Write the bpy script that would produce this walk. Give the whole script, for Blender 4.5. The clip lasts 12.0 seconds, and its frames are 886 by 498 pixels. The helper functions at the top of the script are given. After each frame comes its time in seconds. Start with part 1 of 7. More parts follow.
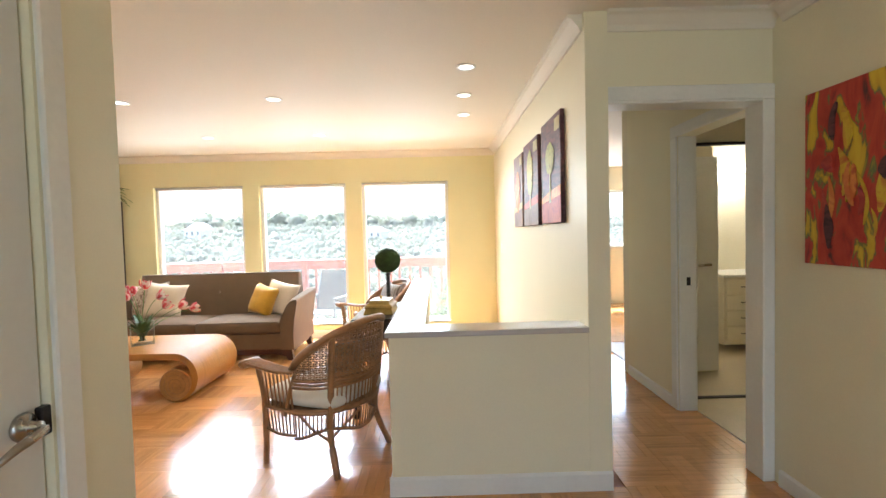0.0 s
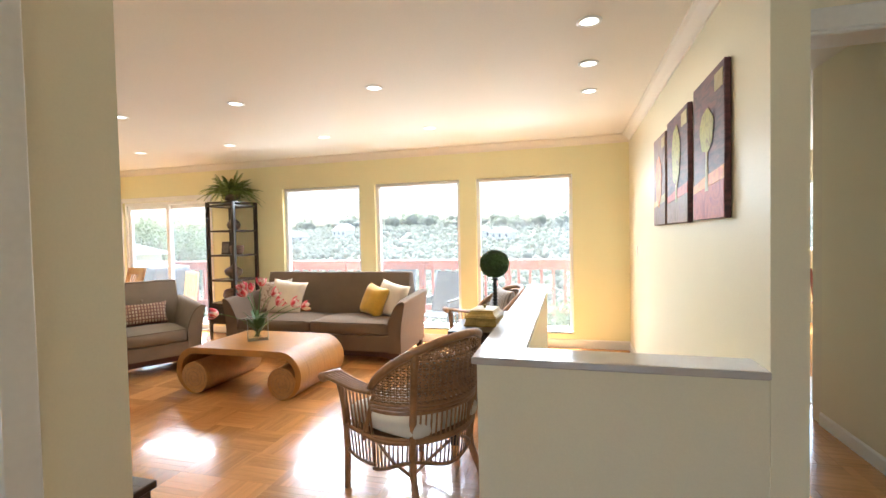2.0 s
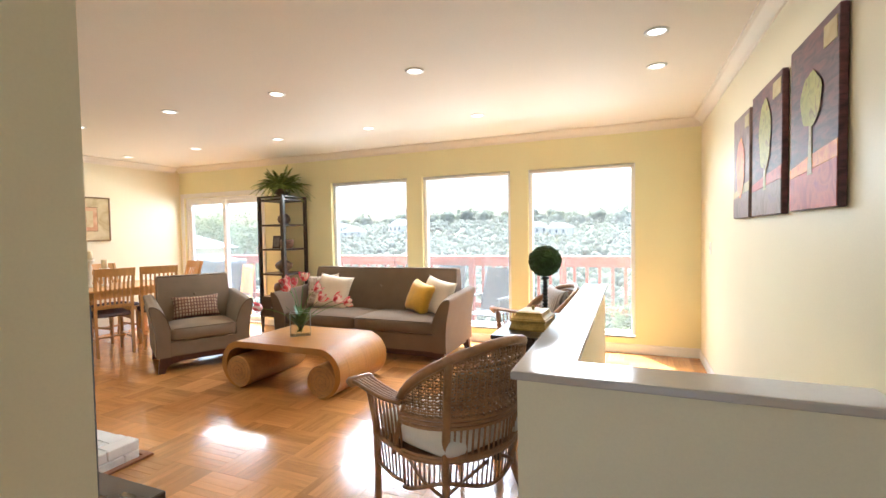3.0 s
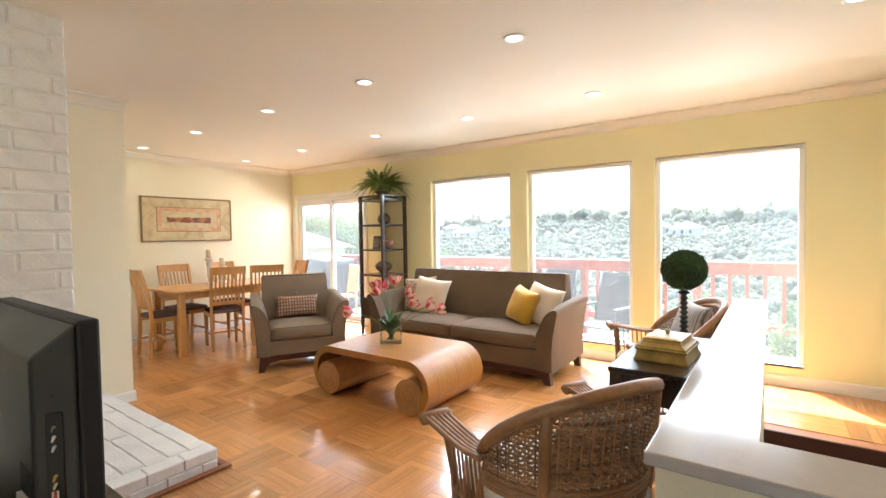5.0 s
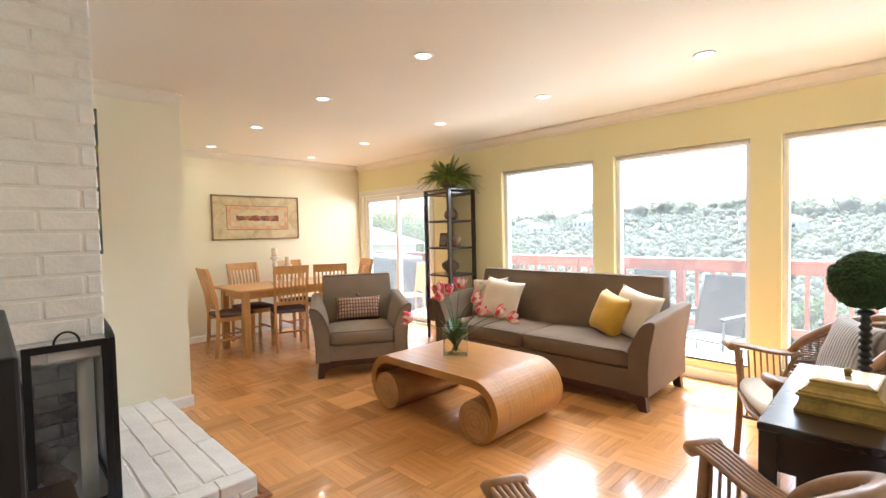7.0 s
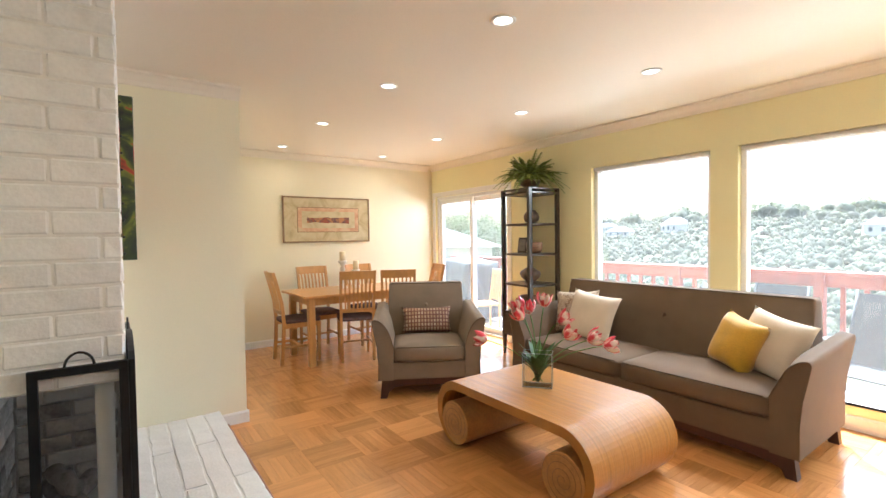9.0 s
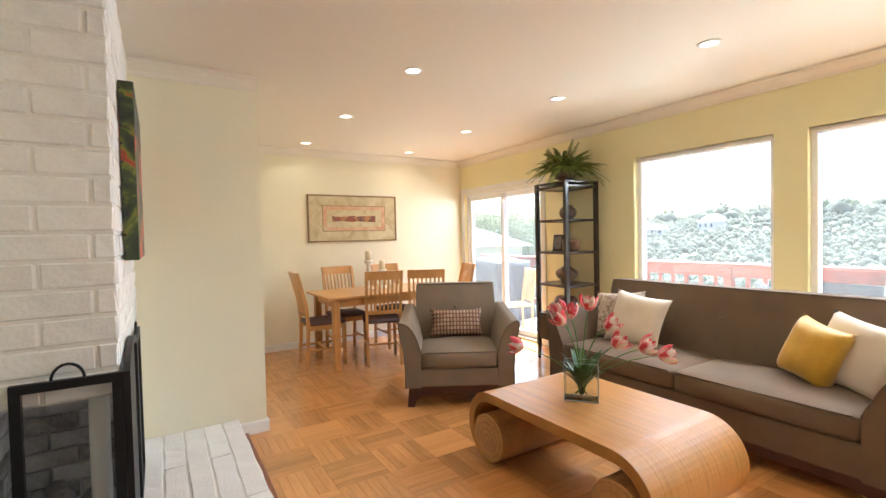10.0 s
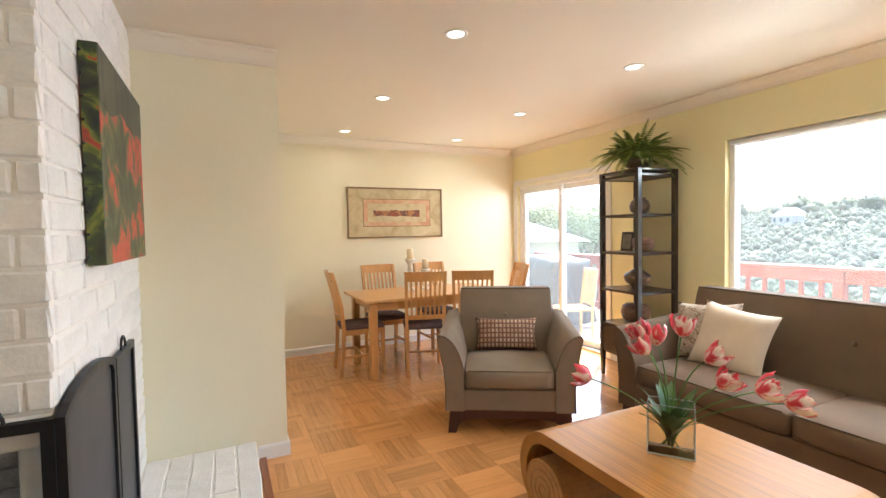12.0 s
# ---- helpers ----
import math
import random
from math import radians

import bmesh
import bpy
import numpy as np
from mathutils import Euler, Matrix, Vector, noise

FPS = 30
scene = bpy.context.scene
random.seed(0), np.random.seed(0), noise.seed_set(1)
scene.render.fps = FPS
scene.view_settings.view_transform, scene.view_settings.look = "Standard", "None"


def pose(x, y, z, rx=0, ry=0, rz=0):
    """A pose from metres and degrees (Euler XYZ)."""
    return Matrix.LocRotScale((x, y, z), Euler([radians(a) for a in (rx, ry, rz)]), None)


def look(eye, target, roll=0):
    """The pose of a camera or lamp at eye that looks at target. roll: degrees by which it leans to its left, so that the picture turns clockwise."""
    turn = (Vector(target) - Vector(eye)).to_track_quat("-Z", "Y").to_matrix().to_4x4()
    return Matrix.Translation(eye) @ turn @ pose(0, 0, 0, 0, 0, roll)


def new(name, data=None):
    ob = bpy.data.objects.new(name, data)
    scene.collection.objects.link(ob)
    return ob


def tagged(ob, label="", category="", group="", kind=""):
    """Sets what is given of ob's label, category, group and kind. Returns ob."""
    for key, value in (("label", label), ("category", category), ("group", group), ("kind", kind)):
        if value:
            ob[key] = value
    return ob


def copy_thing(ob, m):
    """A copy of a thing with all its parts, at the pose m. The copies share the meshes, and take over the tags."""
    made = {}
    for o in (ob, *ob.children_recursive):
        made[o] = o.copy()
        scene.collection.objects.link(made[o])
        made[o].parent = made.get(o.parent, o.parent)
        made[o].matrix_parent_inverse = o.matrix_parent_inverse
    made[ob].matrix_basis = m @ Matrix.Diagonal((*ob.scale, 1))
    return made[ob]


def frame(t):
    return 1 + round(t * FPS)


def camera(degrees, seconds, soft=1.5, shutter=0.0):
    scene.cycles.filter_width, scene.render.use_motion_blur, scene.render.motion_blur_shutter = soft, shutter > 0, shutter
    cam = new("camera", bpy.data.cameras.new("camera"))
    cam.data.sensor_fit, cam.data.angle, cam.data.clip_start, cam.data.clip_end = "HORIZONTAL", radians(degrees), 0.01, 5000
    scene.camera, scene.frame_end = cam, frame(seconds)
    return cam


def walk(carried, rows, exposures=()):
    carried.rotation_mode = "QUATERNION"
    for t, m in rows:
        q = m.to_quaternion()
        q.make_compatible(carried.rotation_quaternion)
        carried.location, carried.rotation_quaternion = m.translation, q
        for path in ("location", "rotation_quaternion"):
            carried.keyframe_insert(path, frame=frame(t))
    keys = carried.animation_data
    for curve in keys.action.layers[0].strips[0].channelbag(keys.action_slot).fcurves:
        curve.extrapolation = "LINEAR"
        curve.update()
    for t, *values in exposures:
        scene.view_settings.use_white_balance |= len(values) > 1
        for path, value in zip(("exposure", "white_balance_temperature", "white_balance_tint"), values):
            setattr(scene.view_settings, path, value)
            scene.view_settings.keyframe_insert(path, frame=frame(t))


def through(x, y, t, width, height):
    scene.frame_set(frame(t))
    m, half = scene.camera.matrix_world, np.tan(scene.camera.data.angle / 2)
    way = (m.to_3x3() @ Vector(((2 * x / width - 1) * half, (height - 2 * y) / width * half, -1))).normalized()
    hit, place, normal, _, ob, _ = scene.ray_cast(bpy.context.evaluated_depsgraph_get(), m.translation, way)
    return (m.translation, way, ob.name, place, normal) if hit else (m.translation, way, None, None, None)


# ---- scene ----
cam = camera(88.2, 12.0)
PATH = [
    (0, (-0.45, 2.255, 1.357), (-0.432, 4.254, 1.284), -1.5),
    (0.5, (-0.413, 2.387, 1.358), (-0.541, 4.381, 1.286), -1.7),
    (1, (-0.374, 2.524, 1.351), (-0.649, 4.504, 1.289), -1.7),
    (1.5, (-0.367, 2.634, 1.349), (-0.774, 4.591, 1.293), -1.4),
    (2, (-0.355, 2.776, 1.343), (-0.887, 4.703, 1.286), -1.2),
    (2.5, (-0.347, 2.917, 1.348), (-0.996, 4.808, 1.277), -1.2),
    (3, (-0.358, 3.044, 1.332), (-1.117, 4.893, 1.26), -1.0),
    (5, (-0.514, 3.525, 1.326), (-1.688, 5.143, 1.265), -0.9),
    (5.5, (-0.579, 3.636, 1.336), (-1.83, 5.194, 1.266), -0.8),
    (6, (-0.647, 3.735, 1.334), (-1.957, 5.245, 1.257), -0.9),
    (6.5, (-0.73, 3.826, 1.329), (-2.089, 5.292, 1.252), -1.1),
    (7, (-0.803, 3.926, 1.333), (-2.216, 5.34, 1.261), -1.3),
    (9, (-1.199, 4.287, 1.351), (-2.826, 5.448, 1.296), -0.8),
    (9.5, (-1.301, 4.36, 1.339), (-2.968, 5.464, 1.286), -0.9),
    (10, (-1.424, 4.433, 1.332), (-3.121, 5.489, 1.278), -1.3),
    (10.5, (-1.527, 4.514, 1.337), (-3.255, 5.52, 1.276), -1.7),
    (11, (-1.631, 4.605, 1.358), (-3.39, 5.556, 1.284), -1.8),
    (11.5, (-1.742, 4.672, 1.352), (-3.526, 5.573, 1.279), -1.6),
    (12, (-1.857, 4.735, 1.358), (-3.662, 5.591, 1.282), -1.0),
]
walk(cam, [(t, look(eye, target, roll)) for t, eye, target, roll in PATH], [(0, 3.16, 5300, 6), (3, 2.93, 5300, 6), (7, 2.90, 5300, 6), (12, 2.87, 5300, 6)])

# ---- light ----
world = bpy.data.worlds.new("sky")
scene.world = world
world.use_nodes = True
sky_nodes = world.node_tree.nodes
sky = sky_nodes.new("ShaderNodeTexSky")
sky.sky_type, sky.sun_disc = "NISHITA", False
SUN_ELEVATION, SUN_BEARING = 60.0, -35.0   # degrees; bearing from +y towards +x
sky.sun_elevation, sky.sun_rotation = radians(SUN_ELEVATION), radians(SUN_BEARING)
sky.air_density, sky.dust_density = 1.0, 7.0
world.node_tree.links.new(sky.outputs[0], sky_nodes["Background"].inputs[0])
sky_nodes["Background"].inputs[1].default_value = 0.15

sun = new("sun", bpy.data.lights.new("sun", "SUN"))
sun.data.energy, sun.data.angle, sun.data.color = 3.6, radians(0.5), (1.0, 0.95, 0.86)
sun_dir = Vector((math.cos(radians(SUN_ELEVATION)) * math.sin(radians(SUN_BEARING)),
                  math.cos(radians(SUN_ELEVATION)) * math.cos(radians(SUN_BEARING)), math.sin(radians(SUN_ELEVATION))))
sun.matrix_world = look(sun_dir * 30, (0, 0, 0))
LAMP_WATTS = 0.25
# fill light for the entry, set in a window added behind the view
entry_fill = new("entry_fill", bpy.data.lights.new("entry_fill", "AREA"))
entry_fill.data.shape, entry_fill.data.size, entry_fill.data.size_y, entry_fill.data.energy, entry_fill.data.color = "RECTANGLE", 1.8, 1.7, 2.6, (0.94, 0.97, 1.0)
entry_fill.matrix_world = look((0, -1.22, 1.22), (0, 3, 1.22))
far_sky = new("far_room_sky", bpy.data.lights.new("far_room_sky", "AREA"))
far_sky.data.shape, far_sky.data.size, far_sky.data.size_y, far_sky.data.energy, far_sky.data.color = "RECTANGLE", 2.2, 0.85, 4.5, (0.94, 0.97, 1.0)
far_sky.matrix_world = look((2.5, 10.45, 1.52), (2.5, 6, 1.2))
# added strip lamps below the head of each opening, boosting the skylight indoors
for x0, x1, z, watts in ((-4.10, -3.09, 1.93, 2.3), (-2.72, -1.74, 1.93, 2.3), (-1.37, -0.39, 1.93, 2.4), (-6.95, -5.52, 1.83, 2.0)):
    wl = new("window_sky", bpy.data.lights.new("window_sky", "AREA"))
    wl.data.shape, wl.data.size, wl.data.size_y, wl.data.energy, wl.data.color = "RECTANGLE", x1 - x0, 0.11, watts, (1.0, 0.96, 0.88)
    wl.data.spread = radians(130)
    wl.matrix_world = look(((x0 + x1) / 2, 8.365, z), ((x0 + x1) / 2, 5.0, z - 1.7))
LAMPS = [(-1.72, 5.91), (-2.92, 5.91), (-4.12, 5.91), (-5.41, 5.91), (-6.71, 5.91),
         (-1.70, 7.24), (-2.90, 7.24), (-4.11, 7.24), (-5.42, 7.24), (-6.71, 7.24),
         (-0.24, 5.30), (-0.22, 5.92), (-0.19, 6.52)]

# ---- plan ----
CEIL = 2.44
XW, XE = -7.13, 0.305        # inner faces: dining wall, stair wall
YN, YS = 8.32, 3.64          # window wall, wall behind the television
XD, YD = -4.79, 5.04         # end of the wall beside the hearth
CX, CY = -3.41, 4.306        # chimney corner
ENTRY_X, HALL_X = -1.40, 1.29


# ---- materials ----
def ramp(nodes, stops):
    r = nodes.new("ShaderNodeValToRGB")
    el = r.color_ramp.elements
    while len(el) < len(stops):
        el.new(0.5)
    for e, (p, c) in zip(el, stops):
        e.position, e.color = p, (*c, 1)
    return r


def shade(c, k):
    return tuple(min(1.0, max(0.0, v * k)) for v in c)


def material(name, color, rough=0.5, metal=0.0, vary=0.08, scale=3.0, fine=60.0, bump=0.1, depth=0.002,
             stretch=(1, 1, 1), coat=0.0, coat_rough=0.12, sheen=0.0, piece=0.0, island=0.0, spec=0.5, trans=0.0):
    """A surface with broad and fine variation, fine relief, and a tone of its own for each piece."""
    m = bpy.data.materials.new(name)
    m.use_nodes = True
    n, link = m.node_tree.nodes, m.node_tree.links.new
    b = n["Principled BSDF"]
    tc, mp = n.new("ShaderNodeTexCoord"), n.new("ShaderNodeMapping")
    mp.inputs["Scale"].default_value = stretch
    link(tc.outputs["Object"], mp.inputs[0])
    big, small = n.new("ShaderNodeTexNoise"), n.new("ShaderNodeTexNoise")
    big.inputs["Scale"].default_value, big.inputs["Detail"].default_value = scale, 4
    small.inputs["Scale"].default_value, small.inputs["Detail"].default_value = fine, 5
    link(mp.outputs[0], big.inputs["Vector"])
    link(mp.outputs[0], small.inputs["Vector"])
    add = n.new("ShaderNodeMath")
    add.operation = "MULTIPLY_ADD"
    add.inputs[1].default_value, add.inputs[2].default_value = 0.6, 0.0
    link(big.outputs[0], add.inputs[0])
    add2 = n.new("ShaderNodeMath")
    add2.operation = "MULTIPLY_ADD"
    add2.inputs[1].default_value = 0.4
    link(small.outputs[0], add2.inputs[0])
    link(add.outputs[0], add2.inputs[2])
    last = add2.outputs[0]
    if piece or island:
        info, geo = n.new("ShaderNodeObjectInfo"), n.new("ShaderNodeNewGeometry")
        s1 = n.new("ShaderNodeMath")
        s1.operation = "MULTIPLY_ADD"
        s1.inputs[1].default_value = 7.31
        link(info.outputs["Random"], s1.inputs[0])
        link(geo.outputs["Random Per Island"], s1.inputs[2])
        if island:
            wn = n.new("ShaderNodeTexWhiteNoise")
            wn.noise_dimensions = "1D"
            link(s1.outputs[0], wn.inputs["W"])
            pick, amount = wn.outputs["Value"], island
        else:
            pick, amount = info.outputs["Random"], piece
        if island and piece:
            both = n.new("ShaderNodeMath")
            both.operation = "MULTIPLY_ADD"
            both.inputs[1].default_value = piece / island
            link(info.outputs["Random"], both.inputs[0])
            link(pick, both.inputs[2])
            pick, amount = both.outputs[0], island
        s2 = n.new("ShaderNodeMath")
        s2.operation = "MULTIPLY_ADD"
        s2.inputs[1].default_value = amount
        link(pick, s2.inputs[0])
        s3 = n.new("ShaderNodeMath")
        s3.operation = "SUBTRACT"
        s3.inputs[1].default_value = (island + piece) / 2
        link(last, s2.inputs[2])
        link(s2.outputs[0], s3.inputs[0])
        last = s3.outputs[0]
    r = ramp(n, [(0.25, shade(color, 1 - 2.2 * vary)), (0.5, color), (0.75, shade(color, 1 + 1.6 * vary))])
    link(last, r.inputs[0])
    link(r.outputs[0], b.inputs["Base Color"])
    rr = n.new("ShaderNodeMapRange")
    rr.inputs[3].default_value, rr.inputs[4].default_value = max(0.0, rough - 0.08), min(1.0, rough + 0.08)
    link(big.outputs[0], rr.inputs[0])
    link(rr.outputs[0], b.inputs["Roughness"])
    b.inputs["Metallic"].default_value = metal
    b.inputs["Coat Weight"].default_value, b.inputs["Coat Roughness"].default_value = coat, coat_rough
    b.inputs["Sheen Weight"].default_value = sheen
    b.inputs["Specular IOR Level"].default_value = spec
    b.inputs["Transmission Weight"].default_value = trans
    if bump:
        bp = n.new("ShaderNodeBump")
        bp.inputs["Strength"].default_value, bp.inputs["Distance"].default_value = bump, depth
        link(small.outputs[0], bp.inputs["Height"])
        link(bp.outputs[0], b.inputs["Normal"])
    return m


def glow(name, color, strength):
    m = bpy.data.materials.new(name)
    m.use_nodes = True
    b = m.node_tree.nodes["Principled BSDF"]
    b.inputs["Base Color"].default_value = (*color, 1)
    b.inputs["Emission Color"].default_value = (*color, 1)
    b.inputs["Emission Strength"].default_value = strength
    return m


# strength of a milky layer on the panes that imitates outdoor haze
PANE_VEIL = 0.025


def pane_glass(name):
    """Thin window glass: see-through, with a faint mirror that grows at a slant and an added pale veil for outdoor
    haze.
    """
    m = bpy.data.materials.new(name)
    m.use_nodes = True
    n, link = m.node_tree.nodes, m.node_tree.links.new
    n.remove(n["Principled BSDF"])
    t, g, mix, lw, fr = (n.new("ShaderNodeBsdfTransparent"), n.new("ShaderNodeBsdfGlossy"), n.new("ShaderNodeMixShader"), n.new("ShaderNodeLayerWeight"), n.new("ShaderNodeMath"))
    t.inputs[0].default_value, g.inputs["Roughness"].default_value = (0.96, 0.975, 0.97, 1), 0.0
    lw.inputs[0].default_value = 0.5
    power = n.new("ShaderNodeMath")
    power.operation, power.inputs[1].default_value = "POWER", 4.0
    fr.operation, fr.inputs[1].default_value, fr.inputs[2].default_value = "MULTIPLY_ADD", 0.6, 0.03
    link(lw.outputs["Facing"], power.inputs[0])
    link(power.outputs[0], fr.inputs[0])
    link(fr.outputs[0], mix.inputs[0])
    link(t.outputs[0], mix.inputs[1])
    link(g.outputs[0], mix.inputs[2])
    veil, film = n.new("ShaderNodeBsdfTranslucent"), n.new("ShaderNodeMixShader")
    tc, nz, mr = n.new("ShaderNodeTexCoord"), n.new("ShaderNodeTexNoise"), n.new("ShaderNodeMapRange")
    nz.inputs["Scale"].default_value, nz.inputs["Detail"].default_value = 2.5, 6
    mr.inputs[3].default_value, mr.inputs[4].default_value = PANE_VEIL * 0.8, PANE_VEIL * 1.2
    veil.inputs[0].default_value = (0.97, 0.97, 0.96, 1)
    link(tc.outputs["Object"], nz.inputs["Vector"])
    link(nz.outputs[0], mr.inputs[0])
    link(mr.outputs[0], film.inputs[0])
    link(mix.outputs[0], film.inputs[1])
    link(veil.outputs[0], film.inputs[2])
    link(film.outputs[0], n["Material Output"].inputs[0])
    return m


def thin_glass(name, tint):
    """A thin clear wall: see-through, mirroring more at a slant."""
    m = bpy.data.materials.new(name)
    m.use_nodes = True
    n, link = m.node_tree.nodes, m.node_tree.links.new
    n.remove(n["Principled BSDF"])
    t, g, mix = n.new("ShaderNodeBsdfTransparent"), n.new("ShaderNodeBsdfGlossy"), n.new("ShaderNodeMixShader")
    lw, power, fr = n.new("ShaderNodeLayerWeight"), n.new("ShaderNodeMath"), n.new("ShaderNodeMath")
    t.inputs[0].default_value, g.inputs["Roughness"].default_value = (*tint, 1), 0.02
    lw.inputs[0].default_value = 0.5
    power.operation, power.inputs[1].default_value = "POWER", 4.0
    fr.operation, fr.inputs[1].default_value, fr.inputs[2].default_value = "MULTIPLY_ADD", 0.5, 0.035
    link(lw.outputs["Facing"], power.inputs[0])
    link(power.outputs[0], fr.inputs[0])
    link(fr.outputs[0], mix.inputs[0])
    link(t.outputs[0], mix.inputs[1])
    link(g.outputs[0], mix.inputs[2])
    link(mix.outputs[0], n["Material Output"].inputs[0])
    return m


def leafy(name, color, through=0.45, **more):
    """Foliage that lets part of the light through its leaves."""
    m = material(name, color, **more)
    n, link = m.node_tree.nodes, m.node_tree.links.new
    b, tr, mix = n["Principled BSDF"], n.new("ShaderNodeBsdfTranslucent"), n.new("ShaderNodeMixShader")
    link(b.inputs["Base Color"].links[0].from_socket, tr.inputs[0])
    mix.inputs[0].default_value = through
    link(b.outputs[0], mix.inputs[1])
    link(tr.outputs[0], mix.inputs[2])
    link(mix.outputs[0], n["Material Output"].inputs[0])
    return m


def wire_mesh(name, color, cover):
    """Fine woven wire: partly see-through."""
    m = bpy.data.materials.new(name)
    m.use_nodes = True
    n, link = m.node_tree.nodes, m.node_tree.links.new
    b = n["Principled BSDF"]
    b.inputs["Base Color"].default_value, b.inputs["Roughness"].default_value, b.inputs["Metallic"].default_value = (*color, 1), 0.5, 0.6
    t, mix, tc, nz, mr = (n.new("ShaderNodeBsdfTransparent"), n.new("ShaderNodeMixShader"), n.new("ShaderNodeTexCoord"),
                          n.new("ShaderNodeTexNoise"), n.new("ShaderNodeMapRange"))
    nz.inputs["Scale"].default_value = 6
    link(tc.outputs["Object"], nz.inputs["Vector"])
    mr.inputs[3].default_value, mr.inputs[4].default_value = cover - 0.08, cover + 0.08
    link(nz.outputs[0], mr.inputs[0])
    link(mr.outputs[0], mix.inputs[0])
    link(t.outputs[0], mix.inputs[1])
    link(b.outputs[0], mix.inputs[2])
    link(mix.outputs[0], n["Material Output"].inputs[0])
    return m


def striped(name, colors, scale, axis="x", rough=0.5, bump=0.3, waver=2.0, depth=0.003, coat=0.0, detail=3.0):
    """Long grain or ribs across one axis."""
    m = bpy.data.materials.new(name)
    m.use_nodes = True
    n, link = m.node_tree.nodes, m.node_tree.links.new
    b = n["Principled BSDF"]
    tc, w, nz = n.new("ShaderNodeTexCoord"), n.new("ShaderNodeTexWave"), n.new("ShaderNodeTexNoise")
    w.wave_type, w.bands_direction = "BANDS", axis.upper()
    w.inputs["Scale"].default_value, w.inputs["Distortion"].default_value = scale, waver
    w.inputs["Detail"].default_value, w.inputs["Detail Scale"].default_value = detail, 1.2
    nz.inputs["Scale"].default_value = 5.0
    link(tc.outputs["Object"], w.inputs["Vector"])
    link(tc.outputs["Object"], nz.inputs["Vector"])
    mix = n.new("ShaderNodeMath")
    mix.operation = "MULTIPLY_ADD"
    mix.inputs[1].default_value = 0.55
    half = n.new("ShaderNodeMath")
    half.operation = "MULTIPLY"
    half.inputs[1].default_value = 0.45
    link(nz.outputs[0], half.inputs[0])
    link(w.outputs["Fac"], mix.inputs[0])
    link(half.outputs[0], mix.inputs[2])
    r = ramp(n, [(0.15 + 0.7 * i / max(1, len(colors) - 1), c) for i, c in enumerate(colors)])
    link(mix.outputs[0], r.inputs[0])
    link(r.outputs[0], b.inputs["Base Color"])
    b.inputs["Roughness"].default_value = rough
    b.inputs["Coat Weight"].default_value = coat
    bp = n.new("ShaderNodeBump")
    bp.inputs["Strength"].default_value, bp.inputs["Distance"].default_value = bump, depth
    link(w.outputs["Fac"], bp.inputs["Height"])
    link(bp.outputs[0], b.inputs["Normal"])
    return m


def blotched(name, stops, scale, rough=0.6, stretch=(1, 1, 1), distort=1.0, bump=0.2):
    """Loose brushwork: patches of several colours."""
    m = bpy.data.materials.new(name)
    m.use_nodes = True
    n, link = m.node_tree.nodes, m.node_tree.links.new
    b = n["Principled BSDF"]
    tc, mp, nz, fine = n.new("ShaderNodeTexCoord"), n.new("ShaderNodeMapping"), n.new("ShaderNodeTexNoise"), n.new("ShaderNodeTexNoise")
    mp.inputs["Scale"].default_value = stretch
    nz.inputs["Scale"].default_value, nz.inputs["Detail"].default_value, nz.inputs["Distortion"].default_value = scale, 4, distort
    fine.inputs["Scale"].default_value = 90
    link(tc.outputs["Object"], mp.inputs[0])
    link(mp.outputs[0], nz.inputs["Vector"])
    link(mp.outputs[0], fine.inputs["Vector"])
    r = ramp(n, stops)
    link(nz.outputs[0], r.inputs[0])
    link(r.outputs[0], b.inputs["Base Color"])
    b.inputs["Roughness"].default_value = rough
    bp = n.new("ShaderNodeBump")
    bp.inputs["Strength"].default_value, bp.inputs["Distance"].default_value = bump, 0.002
    link(fine.outputs[0], bp.inputs["Height"])
    link(bp.outputs[0], b.inputs["Normal"])
    return m


def checked(name, colors, cell):
    """A woven check: rows of small blocks in several colours."""
    m = bpy.data.materials.new(name)
    m.use_nodes = True
    n, link = m.node_tree.nodes, m.node_tree.links.new
    b = n["Principled BSDF"]
    tc, br = n.new("ShaderNodeTexCoord"), n.new("ShaderNodeTexBrick")
    br.offset = 0.0
    br.inputs["Scale"].default_value, br.inputs["Mortar Size"].default_value = 1.0, cell * 0.22
    br.inputs["Brick Width"].default_value, br.inputs["Row Height"].default_value = cell, cell * 1.25
    br.inputs["Color1"].default_value, br.inputs["Color2"].default_value = (*colors[0], 1), (*colors[1], 1)
    br.inputs["Mortar"].default_value = (*colors[2], 1)
    sep, com = n.new("ShaderNodeSeparateXYZ"), n.new("ShaderNodeCombineXYZ")
    link(tc.outputs["Object"], sep.inputs[0])
    link(sep.outputs["X"], com.inputs["X"])
    link(sep.outputs["Z"], com.inputs["Y"])
    link(com.outputs[0], br.inputs["Vector"])
    link(br.outputs[0], b.inputs["Base Color"])
    b.inputs["Roughness"].default_value = 0.9
    return m


